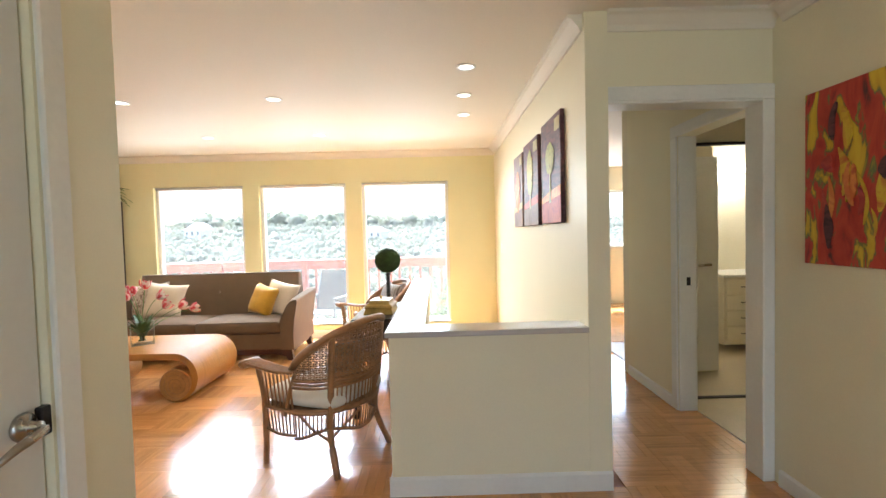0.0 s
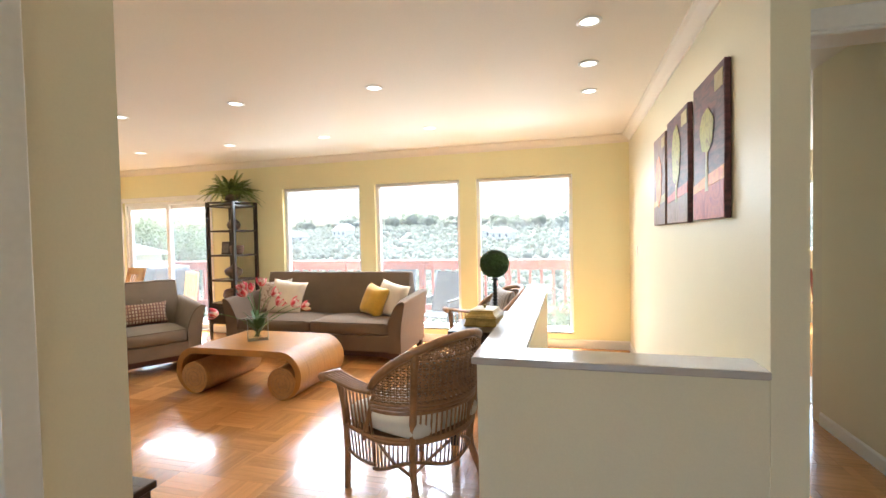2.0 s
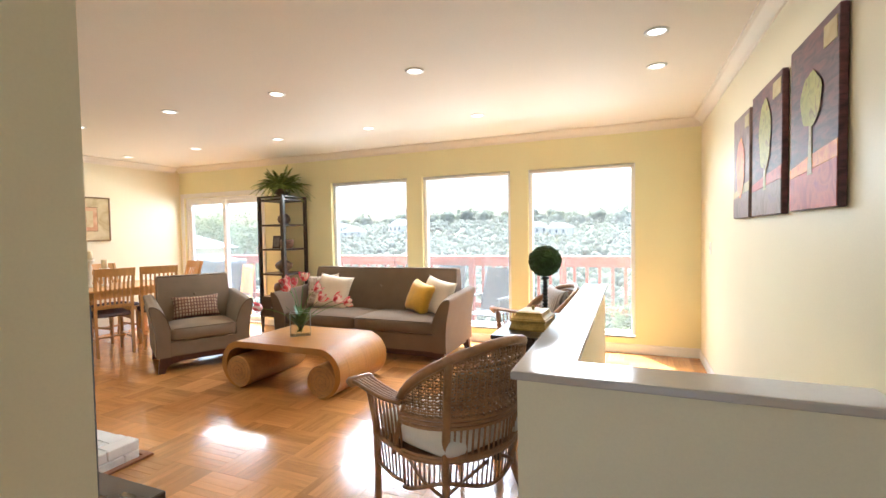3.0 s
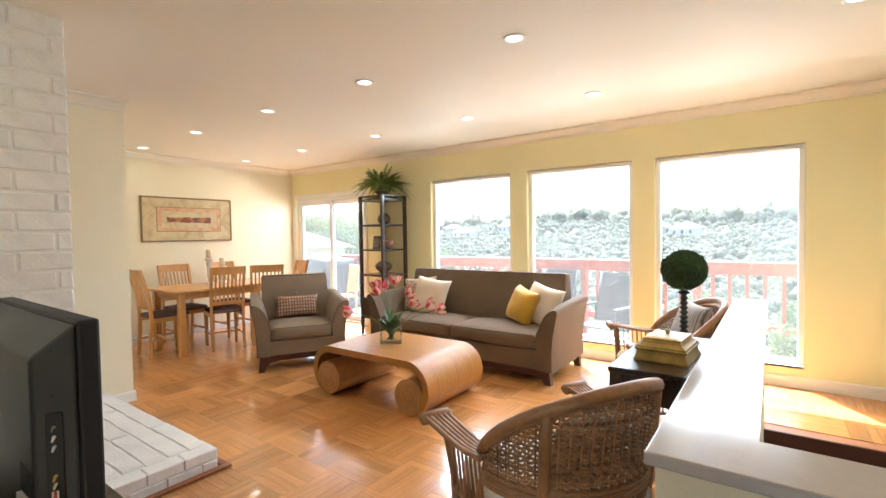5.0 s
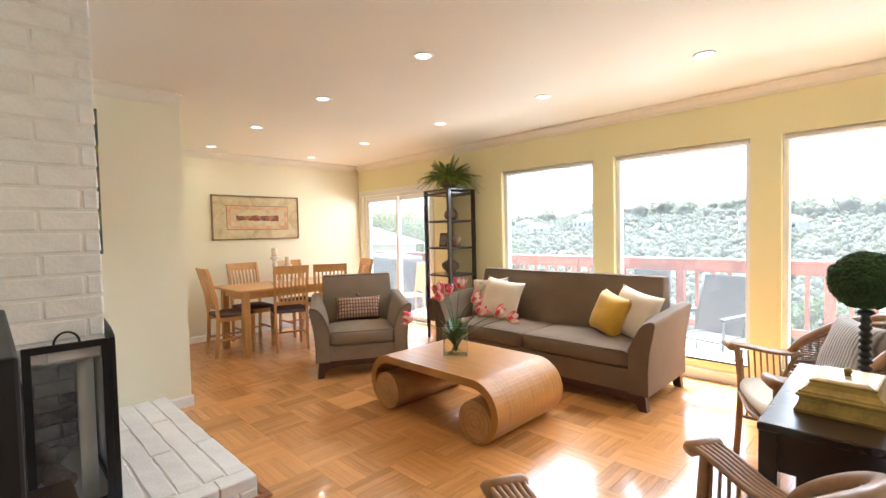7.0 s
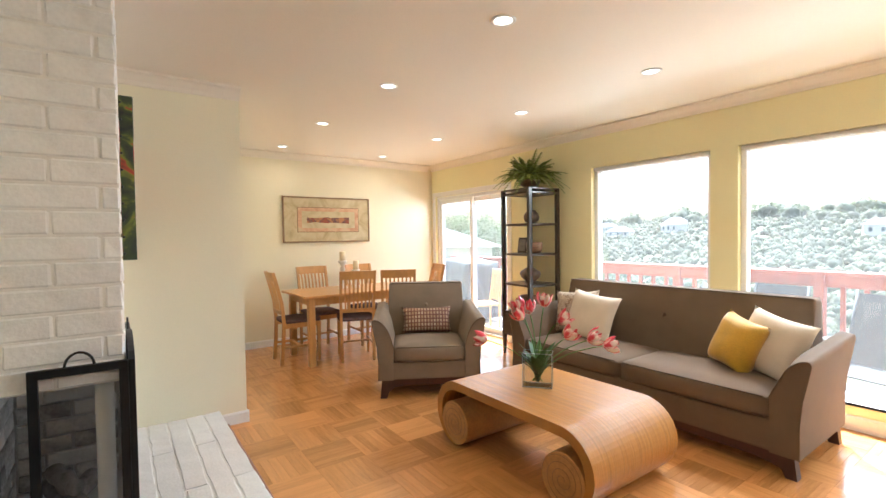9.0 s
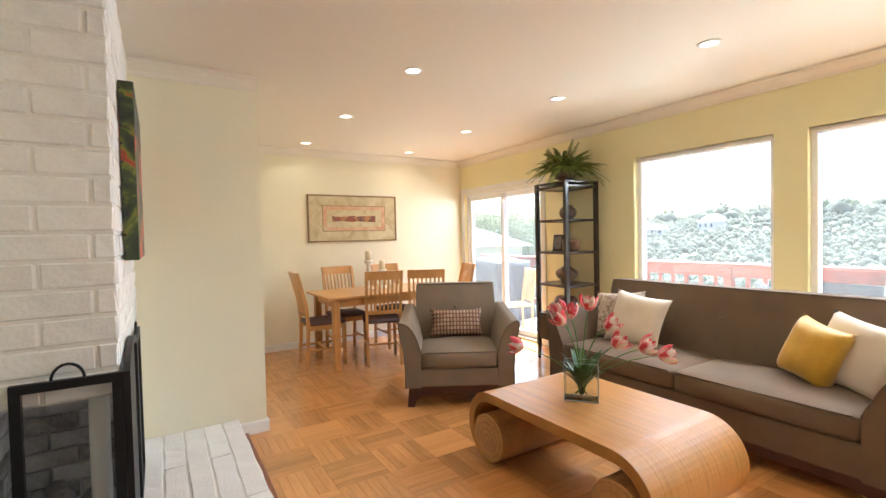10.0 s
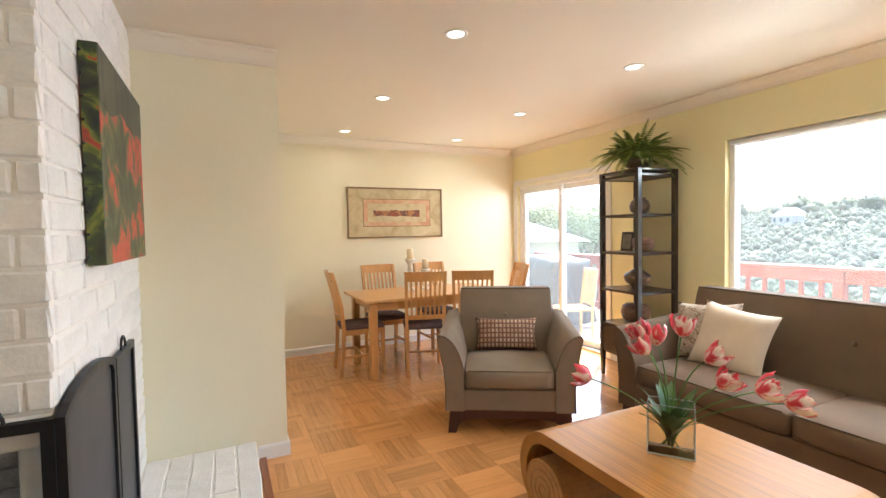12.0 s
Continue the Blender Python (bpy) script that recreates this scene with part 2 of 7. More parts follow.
WALL = material("cream wall paint", (0.835, 0.780, 0.585), rough=0.5, vary=0.025, scale=1.2, fine=140, bump=0.12, depth=0.001)
WALL_YELLOW = material("lemon yellow wall paint", (0.84, 0.79, 0.47), rough=0.5, vary=0.025, scale=1.2, fine=140, bump=0.12, depth=0.001)
CEILING = material("ceiling paint", (0.82, 0.76, 0.65), rough=0.7, vary=0.02, scale=0.8, fine=90, bump=0.15, depth=0.001)
TRIM = material("white trim paint", (0.82, 0.81, 0.77), rough=0.35, vary=0.03, scale=4, fine=50, bump=0.05)
# white ledge greyed, so the dim reflections sit in its base colour
CAP = material("gloss ledge paint, dim reflections in colour", (0.52, 0.485, 0.45), rough=0.17, vary=0.03, scale=3, fine=40, bump=0.05)
DOOR = material("white door paint", (0.78, 0.77, 0.74), rough=0.4, vary=0.02, scale=4, fine=60, bump=0.05)
VINYL = material("white window frame", (0.85, 0.85, 0.85), rough=0.35, vary=0.02)
SHADE_CLOTH = material("grey roller shade", (0.58, 0.56, 0.52), rough=0.8, vary=0.04)
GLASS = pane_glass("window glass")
BRICK = material("white painted brick", (0.85, 0.84, 0.83), rough=0.55, vary=0.05, scale=9, fine=70, bump=0.5, depth=0.004, piece=0.25)
MORTAR = material("painted mortar", (0.83, 0.81, 0.78), rough=0.7, vary=0.05, scale=12, fine=90, bump=0.4)
FIREBRICK = material("sooty fire brick", (0.62, 0.59, 0.55), rough=0.9, vary=0.26, scale=7, fine=60, bump=0.4, piece=0.5)
ASH_WOOD = material("charred log", (0.30, 0.27, 0.25), rough=0.95, vary=0.3, scale=9, fine=50, bump=0.7)
IRON = material("black iron", (0.02, 0.021, 0.023), rough=0.45, metal=0.4, vary=0.15, scale=20)
SCREEN_MESH = wire_mesh("screen wire", (0.10, 0.10, 0.11), 0.16)
SCREEN_DENSE = wire_mesh("dense screen wire", (0.10, 0.10, 0.11), 0.86)
PARQUET = material("varnished oak parquet", (0.60, 0.285, 0.088), rough=0.22, vary=0.13, scale=5, fine=26, bump=0.06, depth=0.001,
                   stretch=(0.8, 9, 1), coat=0.5, coat_rough=0.07, island=0.27, piece=0.42)
SUBFLOOR = material("dark floor joint", (0.36, 0.15, 0.05), rough=0.6, vary=0.1)
STAIR_EDGE = material("dark red-brown stair edge", (0.075, 0.022, 0.014), rough=0.3, vary=0.15, scale=8, stretch=(1, 6, 6))
HEARTH_TRIM = material("reddish wood trim", (0.25, 0.09, 0.035), rough=0.35, vary=0.15, scale=8, stretch=(1, 8, 8))
# one cloth in two tones: lightened for the daylit armchair, darkened on the sofa
TWEED_LIT = material("taupe upholstery, lit tone", (0.225, 0.170, 0.115), rough=0.9, vary=0.10, scale=6, fine=240, bump=0.35, depth=0.0015, sheen=0.06)
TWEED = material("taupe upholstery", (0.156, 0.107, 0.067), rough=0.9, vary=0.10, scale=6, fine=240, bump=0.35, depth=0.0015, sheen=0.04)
PIPING = material("dark upholstery piping", (0.14, 0.098, 0.062), rough=0.9, vary=0.1)
CREAM = material("cream cushion linen", (0.70, 0.60, 0.47), rough=0.9, vary=0.06, scale=8, fine=260, bump=0.3, depth=0.001)
GOLD = material("golden yellow satin", (0.62, 0.36, 0.02), rough=0.5, vary=0.12, scale=9, fine=120, bump=0.15, sheen=0.3)
PRINT = blotched("patterned cushion", [(0.35, (0.45, 0.36, 0.28)), (0.5, (0.62, 0.53, 0.42)), (0.6, (0.16, 0.09, 0.06)), (0.66, (0.55, 0.46, 0.36))], 26, 0.9)
CHECK = checked("checked cushion", [(0.42, 0.27, 0.16), (0.56, 0.44, 0.31), (0.19, 0.09, 0.065)], 0.029)
DARKWOOD = material("espresso wood", (0.030, 0.017, 0.012), rough=0.3, vary=0.18, scale=5, fine=40, stretch=(1, 7, 1), coat=0.25)
REDWOODLEG = material("dark cherry wood", (0.055, 0.018, 0.012), rough=0.35, vary=0.15, scale=8, stretch=(7, 7, 1))
OAK = material("honey oak", (0.60, 0.32, 0.105), rough=0.35, vary=0.11, scale=4, fine=36, stretch=(6, 6, 1), bump=0.08, coat=0.15)
SEATPAD = material("dusky violet seat fabric", (0.13, 0.085, 0.085), rough=0.9, vary=0.25, scale=22, fine=120)
REED_TOP = material("pencil reed, wrapped over", (0.44, 0.205, 0.042), rough=0.37, vary=0.20, scale=2.2, fine=7, bump=0.6, depth=0.0025, stretch=(0.7, 34, 0.7), spec=0.3)
REED_END = material("pencil reed, cut ends", (0.51, 0.275, 0.088), rough=0.5, vary=0.16, scale=9, fine=60, bump=0.4, depth=0.002)
RATTAN = material("honey brown rattan", (0.34, 0.175, 0.075), rough=0.4, vary=0.22, scale=7, fine=40, bump=0.15, coat=0.15)
RATTAN_DARK = material("woven rattan", (0.31, 0.165, 0.075), rough=0.5, vary=0.25, scale=14, fine=50, island=0.3)
SEAT_WHITE = material("off-white seat cushion", (0.72, 0.68, 0.60), rough=0.9, vary=0.05, fine=200, bump=0.2)
GREYTASSEL = blotched("grey green print", [(0.4, (0.10, 0.12, 0.10)), (0.5, (0.35, 0.36, 0.33)), (0.6, (0.07, 0.09, 0.08))], 40, 0.9)
GREYWEAVE = striped("grey woven cushion", [(0.14, 0.12, 0.11), (0.40, 0.36, 0.33), (0.52, 0.48, 0.44)], 14, "X", rough=0.9, waver=3)
TVBLACK = material("charcoal plastic", (0.024, 0.027, 0.036), rough=0.38, vary=0.08, scale=6, fine=150, bump=0.08)
TVDARK = material("black plastic", (0.014, 0.016, 0.022), rough=0.5, vary=0.1)
NICKEL = material("brushed nickel", (0.42, 0.40, 0.37), rough=0.28, metal=1.0, vary=0.06, scale=20)
VASE_GLASS = thin_glass("vase glass", (0.985, 0.99, 0.985))
WATER = thin_glass("vase water", (0.97, 0.985, 0.975))
EDGE_GLINT = material("glass edge, glint in colour", (0.62, 0.66, 0.64), rough=0.08, vary=0.05, bump=0, trans=0.35)
STEM = material("tulip stem", (0.10, 0.20, 0.045), rough=0.5, vary=0.15, scale=20)
TULIP_LEAF = material("tulip leaf", (0.07, 0.15, 0.045), rough=0.45, vary=0.2, scale=14)
TULIP = blotched("pink and white tulip petal", [(0.40, (0.84, 0.74, 0.66)), (0.47, (0.80, 0.46, 0.43)), (0.54, (0.70, 0.07, 0.10)), (0.75, (0.62, 0.03, 0.06))], 26, 0.5, stretch=(1, 1, 0.35))
TULIP_HEART = material("yellow tulip heart", (0.75, 0.55, 0.06), rough=0.6, vary=0.1)
FERN = leafy("fern leaf", (0.21, 0.28, 0.06), through=0.35, rough=0.5, vary=0.25, scale=6, island=0.5)
CERAMIC = blotched("dark glazed pot", [(0.35, (0.05, 0.035, 0.025)), (0.55, (0.20, 0.13, 0.08)), (0.7, (0.10, 0.10, 0.07))], 9, 0.35)
BASKET = blotched("brown painted pot", [(0.35, (0.10, 0.05, 0.03)), (0.55, (0.28, 0.16, 0.10)), (0.7, (0.18, 0.13, 0.09))], 14, 0.5, stretch=(1, 1, 5))
MOSS = material("moss ball", (0.030, 0.060, 0.012), rough=0.95, vary=0.35, scale=16, fine=160, bump=0.9, depth=0.01)
BLACKTURN = material("black turned wood", (0.018, 0.018, 0.020), rough=0.35, vary=0.1)
GILT = material("antique gold box", (0.42, 0.29, 0.07), rough=0.42, metal=0.3, vary=0.22, scale=12, fine=60, bump=0.25)
WAX = material("ivory candle wax", (0.80, 0.70, 0.46), rough=0.5, vary=0.04)
WHITEWOOD = material("white candlestick", (0.74, 0.69, 0.60), rough=0.5, vary=0.1, scale=16)
FRAME_WOOD = material("brown picture frame", (0.24, 0.15, 0.07), rough=0.45, vary=0.15, scale=9)
MAT_GOLD = blotched("mottled straw board", [(0.3, (0.42, 0.33, 0.16)), (0.5, (0.58, 0.49, 0.29)), (0.7, (0.66, 0.58, 0.37))], 5, 0.7)
PIC_PEACH = blotched("peach print", [(0.35, (0.55, 0.30, 0.17)), (0.55, (0.66, 0.42, 0.26)), (0.7, (0.62, 0.50, 0.30))], 6, 0.7)
PIC_RUST = blotched("rust print", [(0.4, (0.30, 0.09, 0.045)), (0.5, (0.12, 0.07, 0.07)), (0.6, (0.45, 0.20, 0.08))], 14, 0.7)
ART_PLUM = blotched("plum brushwork", [(0.35, (0.045, 0.018, 0.022)), (0.52, (0.11, 0.040, 0.045)), (0.7, (0.17, 0.05, 0.05))], 9, 0.55, stretch=(1, 1, 4))
ART_RED = blotched("red brushwork", [(0.35, (0.30, 0.03, 0.025)), (0.55, (0.46, 0.075, 0.05)), (0.7, (0.32, 0.04, 0.05))], 10, 0.55)
ART_ORANGE = blotched("orange brushwork", [(0.35, (0.60, 0.16, 0.04)), (0.55, (0.72, 0.28, 0.06)), (0.7, (0.50, 0.10, 0.04))], 10, 0.55)
ART_OLIVE = blotched("olive brushwork", [(0.35, (0.26, 0.25, 0.035)), (0.55, (0.40, 0.38, 0.07)), (0.7, (0.20, 0.14, 0.03))], 16, 0.55)
ART_TAUPE = blotched("taupe brushwork", [(0.35, (0.16, 0.10, 0.085)), (0.55, (0.27, 0.18, 0.15)), (0.7, (0.20, 0.12, 0.14))], 10, 0.55)
ART_BUFF = blotched("buff brushwork", [(0.35, (0.42, 0.33, 0.14)), (0.6, (0.52, 0.44, 0.22))], 12, 0.55)
ART_ABSTRACT = blotched("red and yellow abstract", [(0.30, (0.08, 0.02, 0.02)), (0.38, (0.40, 0.03, 0.02)), (0.50, (0.52, 0.06, 0.03)), (0.53, (0.12, 0.16, 0.05)),
                        (0.58, (0.62, 0.40, 0.02)), (0.70, (0.70, 0.52, 0.03))], 11, 0.5, stretch=(1, 1, 0.40), distort=1.1)
ART_GREEN = blotched("green brushwork", [(0.35, (0.04, 0.07, 0.02)), (0.55, (0.10, 0.16, 0.05)), (0.7, (0.16, 0.12, 0.03))], 12, 0.5)
ART_YELLOW = blotched("yellow brushwork", [(0.35, (0.55, 0.30, 0.02)), (0.55, (0.66, 0.48, 0.03)), (0.7, (0.52, 0.14, 0.03))], 9, 0.5)
ART_POPPY = blotched("poppy field painting", [(0.32, (0.025, 0.035, 0.018)), (0.46, (0.06, 0.085, 0.035)), (0.51, (0.13, 0.15, 0.05)), (0.55, (0.42, 0.055, 0.03)),
                     (0.62, (0.60, 0.09, 0.04)), (0.70, (0.10, 0.12, 0.06))], 6.5, 0.45, distort=0.8)
ART_DUSK = blotched("dusky green brushwork", [(0.35, (0.045, 0.05, 0.035)), (0.55, (0.085, 0.09, 0.06)), (0.7, (0.06, 0.08, 0.03))], 7, 0.5, stretch=(1, 1, 0.4))
ART_EDGE = blotched("dark mottled canvas edge", [(0.34, (0.02, 0.022, 0.022)), (0.50, (0.05, 0.07, 0.025)), (0.58, (0.20, 0.22, 0.03)), (0.62, (0.40, 0.06, 0.03)), (0.72, (0.04, 0.05, 0.03))], 8, 0.5)
REDWOOD = material("red-stained deck wood", (0.28, 0.066, 0.034), rough=0.6, vary=0.14, scale=5, fine=50, stretch=(4, 4, 4))
DECK = material("weathered deck board", (0.34, 0.30, 0.27), rough=0.7, vary=0.12, scale=4, fine=40, piece=0.3)
PATIO = material("dark patio mesh", (0.028, 0.028, 0.031), rough=0.6, vary=0.1)
COVER = material("grey grill cover", (0.055, 0.057, 0.062), rough=0.7, vary=0.12, scale=4)
STUCCO = material("pale house wall", (0.46, 0.42, 0.36), rough=0.8, vary=0.08, scale=2)
ROOF = material("pale grey roof", (0.16, 0.16, 0.165), rough=0.8, vary=0.12, scale=3)
DARKGLASS = material("far window", (0.06, 0.07, 0.08), rough=0.15, vary=0.1)
LEAVES = leafy("hillside foliage", (0.125, 0.132, 0.085), through=0.5, rough=0.8, vary=0.16, scale=0.12, fine=2.5, bump=0, island=0.3)
NEARLEAF = leafy("garden foliage", (0.085, 0.115, 0.042), rough=0.6, vary=0.25, scale=4, island=0.5)
BARK = material("bark", (0.10, 0.07, 0.05), rough=0.9, vary=0.2, scale=6)
EARTH = material("dry hillside earth", (0.13, 0.14, 0.08), rough=0.95, vary=0.2, scale=0.05, fine=0.8)
TILE = material("beige bath tile", (0.62, 0.52, 0.36), rough=0.3, vary=0.08, scale=3, piece=0.2)
BULB = glow("warm lamp glass", (1.0, 0.84, 0.58), 2.0)
LAMP_FACE = glow("recessed lamp face", (1.0, 0.90, 0.72), 0.6)
BATH_WALL = material("warm bath wall paint", (0.80, 0.74, 0.58), rough=0.5, vary=0.03)
CHERRY = material("cherry furniture", (0.26, 0.055, 0.028), rough=0.35, vary=0.15, scale=6)
PAPER = material("photograph", (0.20, 0.17, 0.14), rough=0.4, vary=0.3, scale=20)


# ---- shape helpers ----
def mesh_of(bm, name, smooth=False):
    bmesh.ops.recalc_face_normals(bm, faces=bm.faces)
    me = bpy.data.meshes.new(name)
    bm.to_mesh(me)
    bm.free()
    if smooth:
        for p in me.polygons:
            p.use_smooth = True
    return me


def part(name, bm, mat, parent=None, label="", smooth=False, at=None):
    me = mesh_of(bm, name, smooth)
    me.materials.append(mat)
    ob = new(name, me)
    ob.parent = parent
    if at is not None:
        ob.matrix_basis = at
    if label:
        tagged(ob, label)
    return ob


def softened(ob, angle=38):
    """Smooth shading, kept sharp at real edges."""
    ob.data.shade_smooth()
    ob.data.set_sharp_from_angle(angle=radians(angle))
    return ob


def thing(name, label, category, at, group="", kind=""):
    ob = new(name)
    ob.empty_display_size = 0.1
    ob.matrix_basis = at
    return tagged(ob, label, category, group, kind)


def single(name, bm, mat, label, category, at=None, group="", kind="", smooth=False):
    return tagged(part(name, bm, mat, None, "", smooth, at), label, category, group, kind)


def box(bm, lo, hi, bevel=0.0, seg=1):
    lo, hi = Vector(lo), Vector(hi)
    r = bmesh.ops.create_cube(bm, size=1.0, matrix=Matrix.Translation((lo + hi) / 2) @ Matrix.Diagonal((*(hi - lo), 1)))
    if bevel:
        edges = list({e for v in r["verts"] for e in v.link_edges})
        bmesh.ops.bevel(bm, geom=edges, offset=bevel, segments=seg, affect="EDGES", profile=0.5)
    return bm


def B(lo, hi, bevel=0.0, seg=1):
    return box(bmesh.new(), lo, hi, bevel, seg)


def tube(bm, pts, radius, sides=8, close=False):
    """A round rod along points; radius may be one number or one for each point."""
    pts = [Vector(p) for p in pts]
    rad = radius if isinstance(radius, (list, tuple)) else [radius] * len(pts)
    rings = []
    up = Vector((0.13, 0.21, 0.97)).normalized()
    for i, p in enumerate(pts):
        a = pts[i - 1] if (i or close) else p
        c = pts[(i + 1) % len(pts)] if (i < len(pts) - 1 or close) else p
        d = (c - a).normalized()
        u = d.cross(up)
        if u.length < 0.05:
            u = d.cross(Vector((1, 0, 0)))
        u.normalize()
        v = d.cross(u)
        rings.append([bm.verts.new(p + rad[i] * (u * math.cos(2 * math.pi * k / sides) + v * math.sin(2 * math.pi * k / sides))) for k in range(sides)])
    n = len(rings)
    for i in range(n if close else n - 1):
        a, b = rings[i], rings[(i + 1) % n]
        for k in range(sides):
            bm.faces.new((a[k], a[(k + 1) % sides], b[(k + 1) % sides], b[k]))
    if not close:
        bm.faces.new(rings[0][::-1])
        bm.faces.new(rings[-1])
    return bm


def T(pts, radius, sides=8, close=False):
    return tube(bmesh.new(), pts, radius, sides, close)


def lathe(bm, profile, sides=24, at=(0, 0, 0), squash=(1, 1)):
    """A turned shape from (radius, height) pairs."""
    rings = [[bm.verts.new((at[0] + squash[0] * r * math.cos(2 * math.pi * k / sides), at[1] + squash[1] * r * math.sin(2 * math.pi * k / sides), at[2] + z))
              for k in range(sides)] for r, z in profile]
    for a, b in zip(rings, rings[1:]):
        for k in range(sides):
            bm.faces.new((a[k], a[(k + 1) % sides], b[(k + 1) % sides], b[k]))
    bm.faces.new(rings[0][::-1])
    bm.faces.new(rings[-1])
    return bm


def L(profile, sides=24, at=(0, 0, 0), squash=(1, 1)):
    return lathe(bmesh.new(), profile, sides, at, squash)


def prism(bm, outline, axis, a, b):
    """An outline in the two other axes, drawn out along one axis from a to b."""
    def put(p, t):
        return {"x": (t, p[0], p[1]), "y": (p[0], t, p[1]), "z": (p[0], p[1], t)}[axis]
    lo, hi = [bm.verts.new(put(p, a)) for p in outline], [bm.verts.new(put(p, b)) for p in outline]
    n = len(outline)
    bm.faces.new(lo[::-1])
    bm.faces.new(hi)
    for i in range(n):
        bm.faces.new((lo[i], lo[(i + 1) % n], hi[(i + 1) % n], hi[i]))
    return bm


def PR(outline, axis, a, b):
    return prism(bmesh.new(), outline, axis, a, b)


def soft_box(lo, hi, puff=0.02, round_=0.03, n=8):
    """A stuffed block: rounded edges and swollen faces."""
    lo, hi = Vector(lo), Vector(hi)
    c, h = (lo + hi) / 2, (hi - lo) / 2
    bm = bmesh.new()
    bmesh.ops.create_cube(bm, size=2.0)
    bmesh.ops.subdivide_edges(bm, edges=bm.edges[:], cuts=n, use_grid_fill=True)
    for v in bm.verts:
        p = v.co.copy()
        inner = Vector([max(-(h[i] - round_), min(h[i] - round_, p[i] * h[i])) for i in range(3)])
        q = Vector([p[i] * h[i] for i in range(3)])
        d = q - inner
        if d.length > 1e-6:
            q = inner + d.normalized() * round_ if d.length > round_ * 0.99 else q
        for i in range(3):
            if abs(p[i]) > 0.999:
                j, k = [a for a in range(3) if a != i]
                q[i] += math.copysign(puff * (1 - p[j] ** 2) * (1 - p[k] ** 2), p[i])
        v.co = c + q
    return bm


def pillow(w, h, d, seed=0, n=14):
    """A throw cushion standing in the xz plane, with pulled corners and dents."""
    bm = bmesh.new()
    grids = []
    rnd = random.Random(seed)
    off = Vector((rnd.uniform(0, 9), rnd.uniform(0, 9), 0))
    for side in (-1, 1):
        g = []
        for i in range(n + 1):
            row = []
            for j in range(n + 1):
                u, v = 2 * i / n - 1, 2 * j / n - 1
                pull = 1 - 0.10 * (1 - u * u) * abs(v) ** 3
                pull2 = 1 - 0.10 * (1 - v * v) * abs(u) ** 3
                t = max(0.0, (1 - u ** 4) * (1 - v ** 4)) ** 0.6
                dent = 0.12 * noise.noise(Vector((u * 1.6, v * 1.6, side * 3)) + off)
                row.append(bm.verts.new((u * w / 2 * pull2, side * d / 2 * t * (1 + dent), v * h / 2 * pull)))
            g.append(row)
        grids.append(g)
        for i in range(n):
            for j in range(n):
                bm.faces.new((g[i][j], g[i + 1][j], g[i + 1][j + 1], g[i][j + 1]))
    bmesh.ops.remove_doubles(bm, verts=bm.verts[:], dist=1e-5)
    return bm


# ---- structure ----
def wall(name, boxes, label, mat=WALL):
    bm = bmesh.new()
    for lo, hi in boxes:
        box(bm, lo, hi)
    return single(name, bm, mat, label, "wall", kind="structure")


def pierced(axis, a, b, face, thick, holes, top=CEIL):
    """Boxes of a wall along x or y from a to b, with openings (from, to, sill, head)."""
    out, pos = [], a
    def put(u0, u1, z0, z1):
        if u1 - u0 > 1e-4 and z1 - z0 > 1e-4:
            lo, hi = min(face, face + thick), max(face, face + thick)
            out.append(((u0, lo, z0), (u1, hi, z1)) if axis == "x" else ((lo, u0, z0), (hi, u1, z1)))
    for u0, u1, z0, z1 in sorted(holes):
        put(pos, u0, 0, top)
        put(u0, u1, 0, z0)
        put(u0, u1, z1, top)
        pos = u1
    put(pos, b, 0, top)
    return out


WINDOWS = [(-4.18, -3.01), (-2.80, -1.66), (-1.455, -0.31)]
SILL, HEAD = 0.18, 2.04
SLIDER = (-7.03, -5.44, 0.0, 1.95)
wall("wall_north", pierced("x", XW - 0.15, XE + 0.115, YN, 0.16, [(a, b, SILL, HEAD) for a, b in WINDOWS] + [SLIDER]),
     "lemon yellow plaster wall with three large windows", WALL_YELLOW)
wall("wall_west", [((XW - 0.15, YD - 0.12, 0), (XW, YN, CEIL))], "cream plaster wall at the end of the dining area")
wall("wall_hearth", [((XD - 0.12, YS, 0), (XD, YD, CEIL)), ((XW, YD - 0.12, 0), (XD - 0.12, YD, CEIL))], "cream wall beside the white brick hearth")
wall("wall_south", [((XD - 0.12, YS - 0.12, 0), (ENTRY_X, YS, CEIL))], "cream wall behind the television")
wall("wall_entry", pierced("y", -1.2, YS - 0.12, ENTRY_X, -0.12, [(2.53, 3.36, 0, 2.03)]), "cream entry wall with a white closet door")
wall("wall_stair", [((XE, 4.57, 0), (XE + 0.115, YN, CEIL))], "cream wall between stairwell and hallway")
wall("wall_entry_east", [((HALL_X, -1.2, 0), (HALL_X + 0.12, 4.72, CEIL))], "cream entry wall with an abstract painting")
wall("wall_hall_header", [((XE + 0.115, 4.62, 2.0), (HALL_X, 4.72, CEIL))], "plaster header over the hallway opening")
wall("wall_hall_east", pierced("y", 4.72, 6.43, HALL_X, 0.12, [(4.76, 5.56, 0, 2.0)]), "cream hallway wall with a bathroom doorway")
wall("wall_entry_south", pierced("x", ENTRY_X - 0.12, HALL_X + 0.12, -1.32, 0.12, [(-0.95, 0.95, 0.35, 2.1)]), "cream entry wall with an added window for fill light")
wall("wall_far_room", pierced("x", XE + 0.115, 4.2, 10.4, 0.15, [(1.35, 3.65, 1.03, 2.03)]) + [((4.2, 4.6, 0), (4.35, 10.55, CEIL)), ((XE, YN + 0.16, 0), (XE + 0.115, 10.55, CEIL))],
     "cream walls of the room past the hallway")
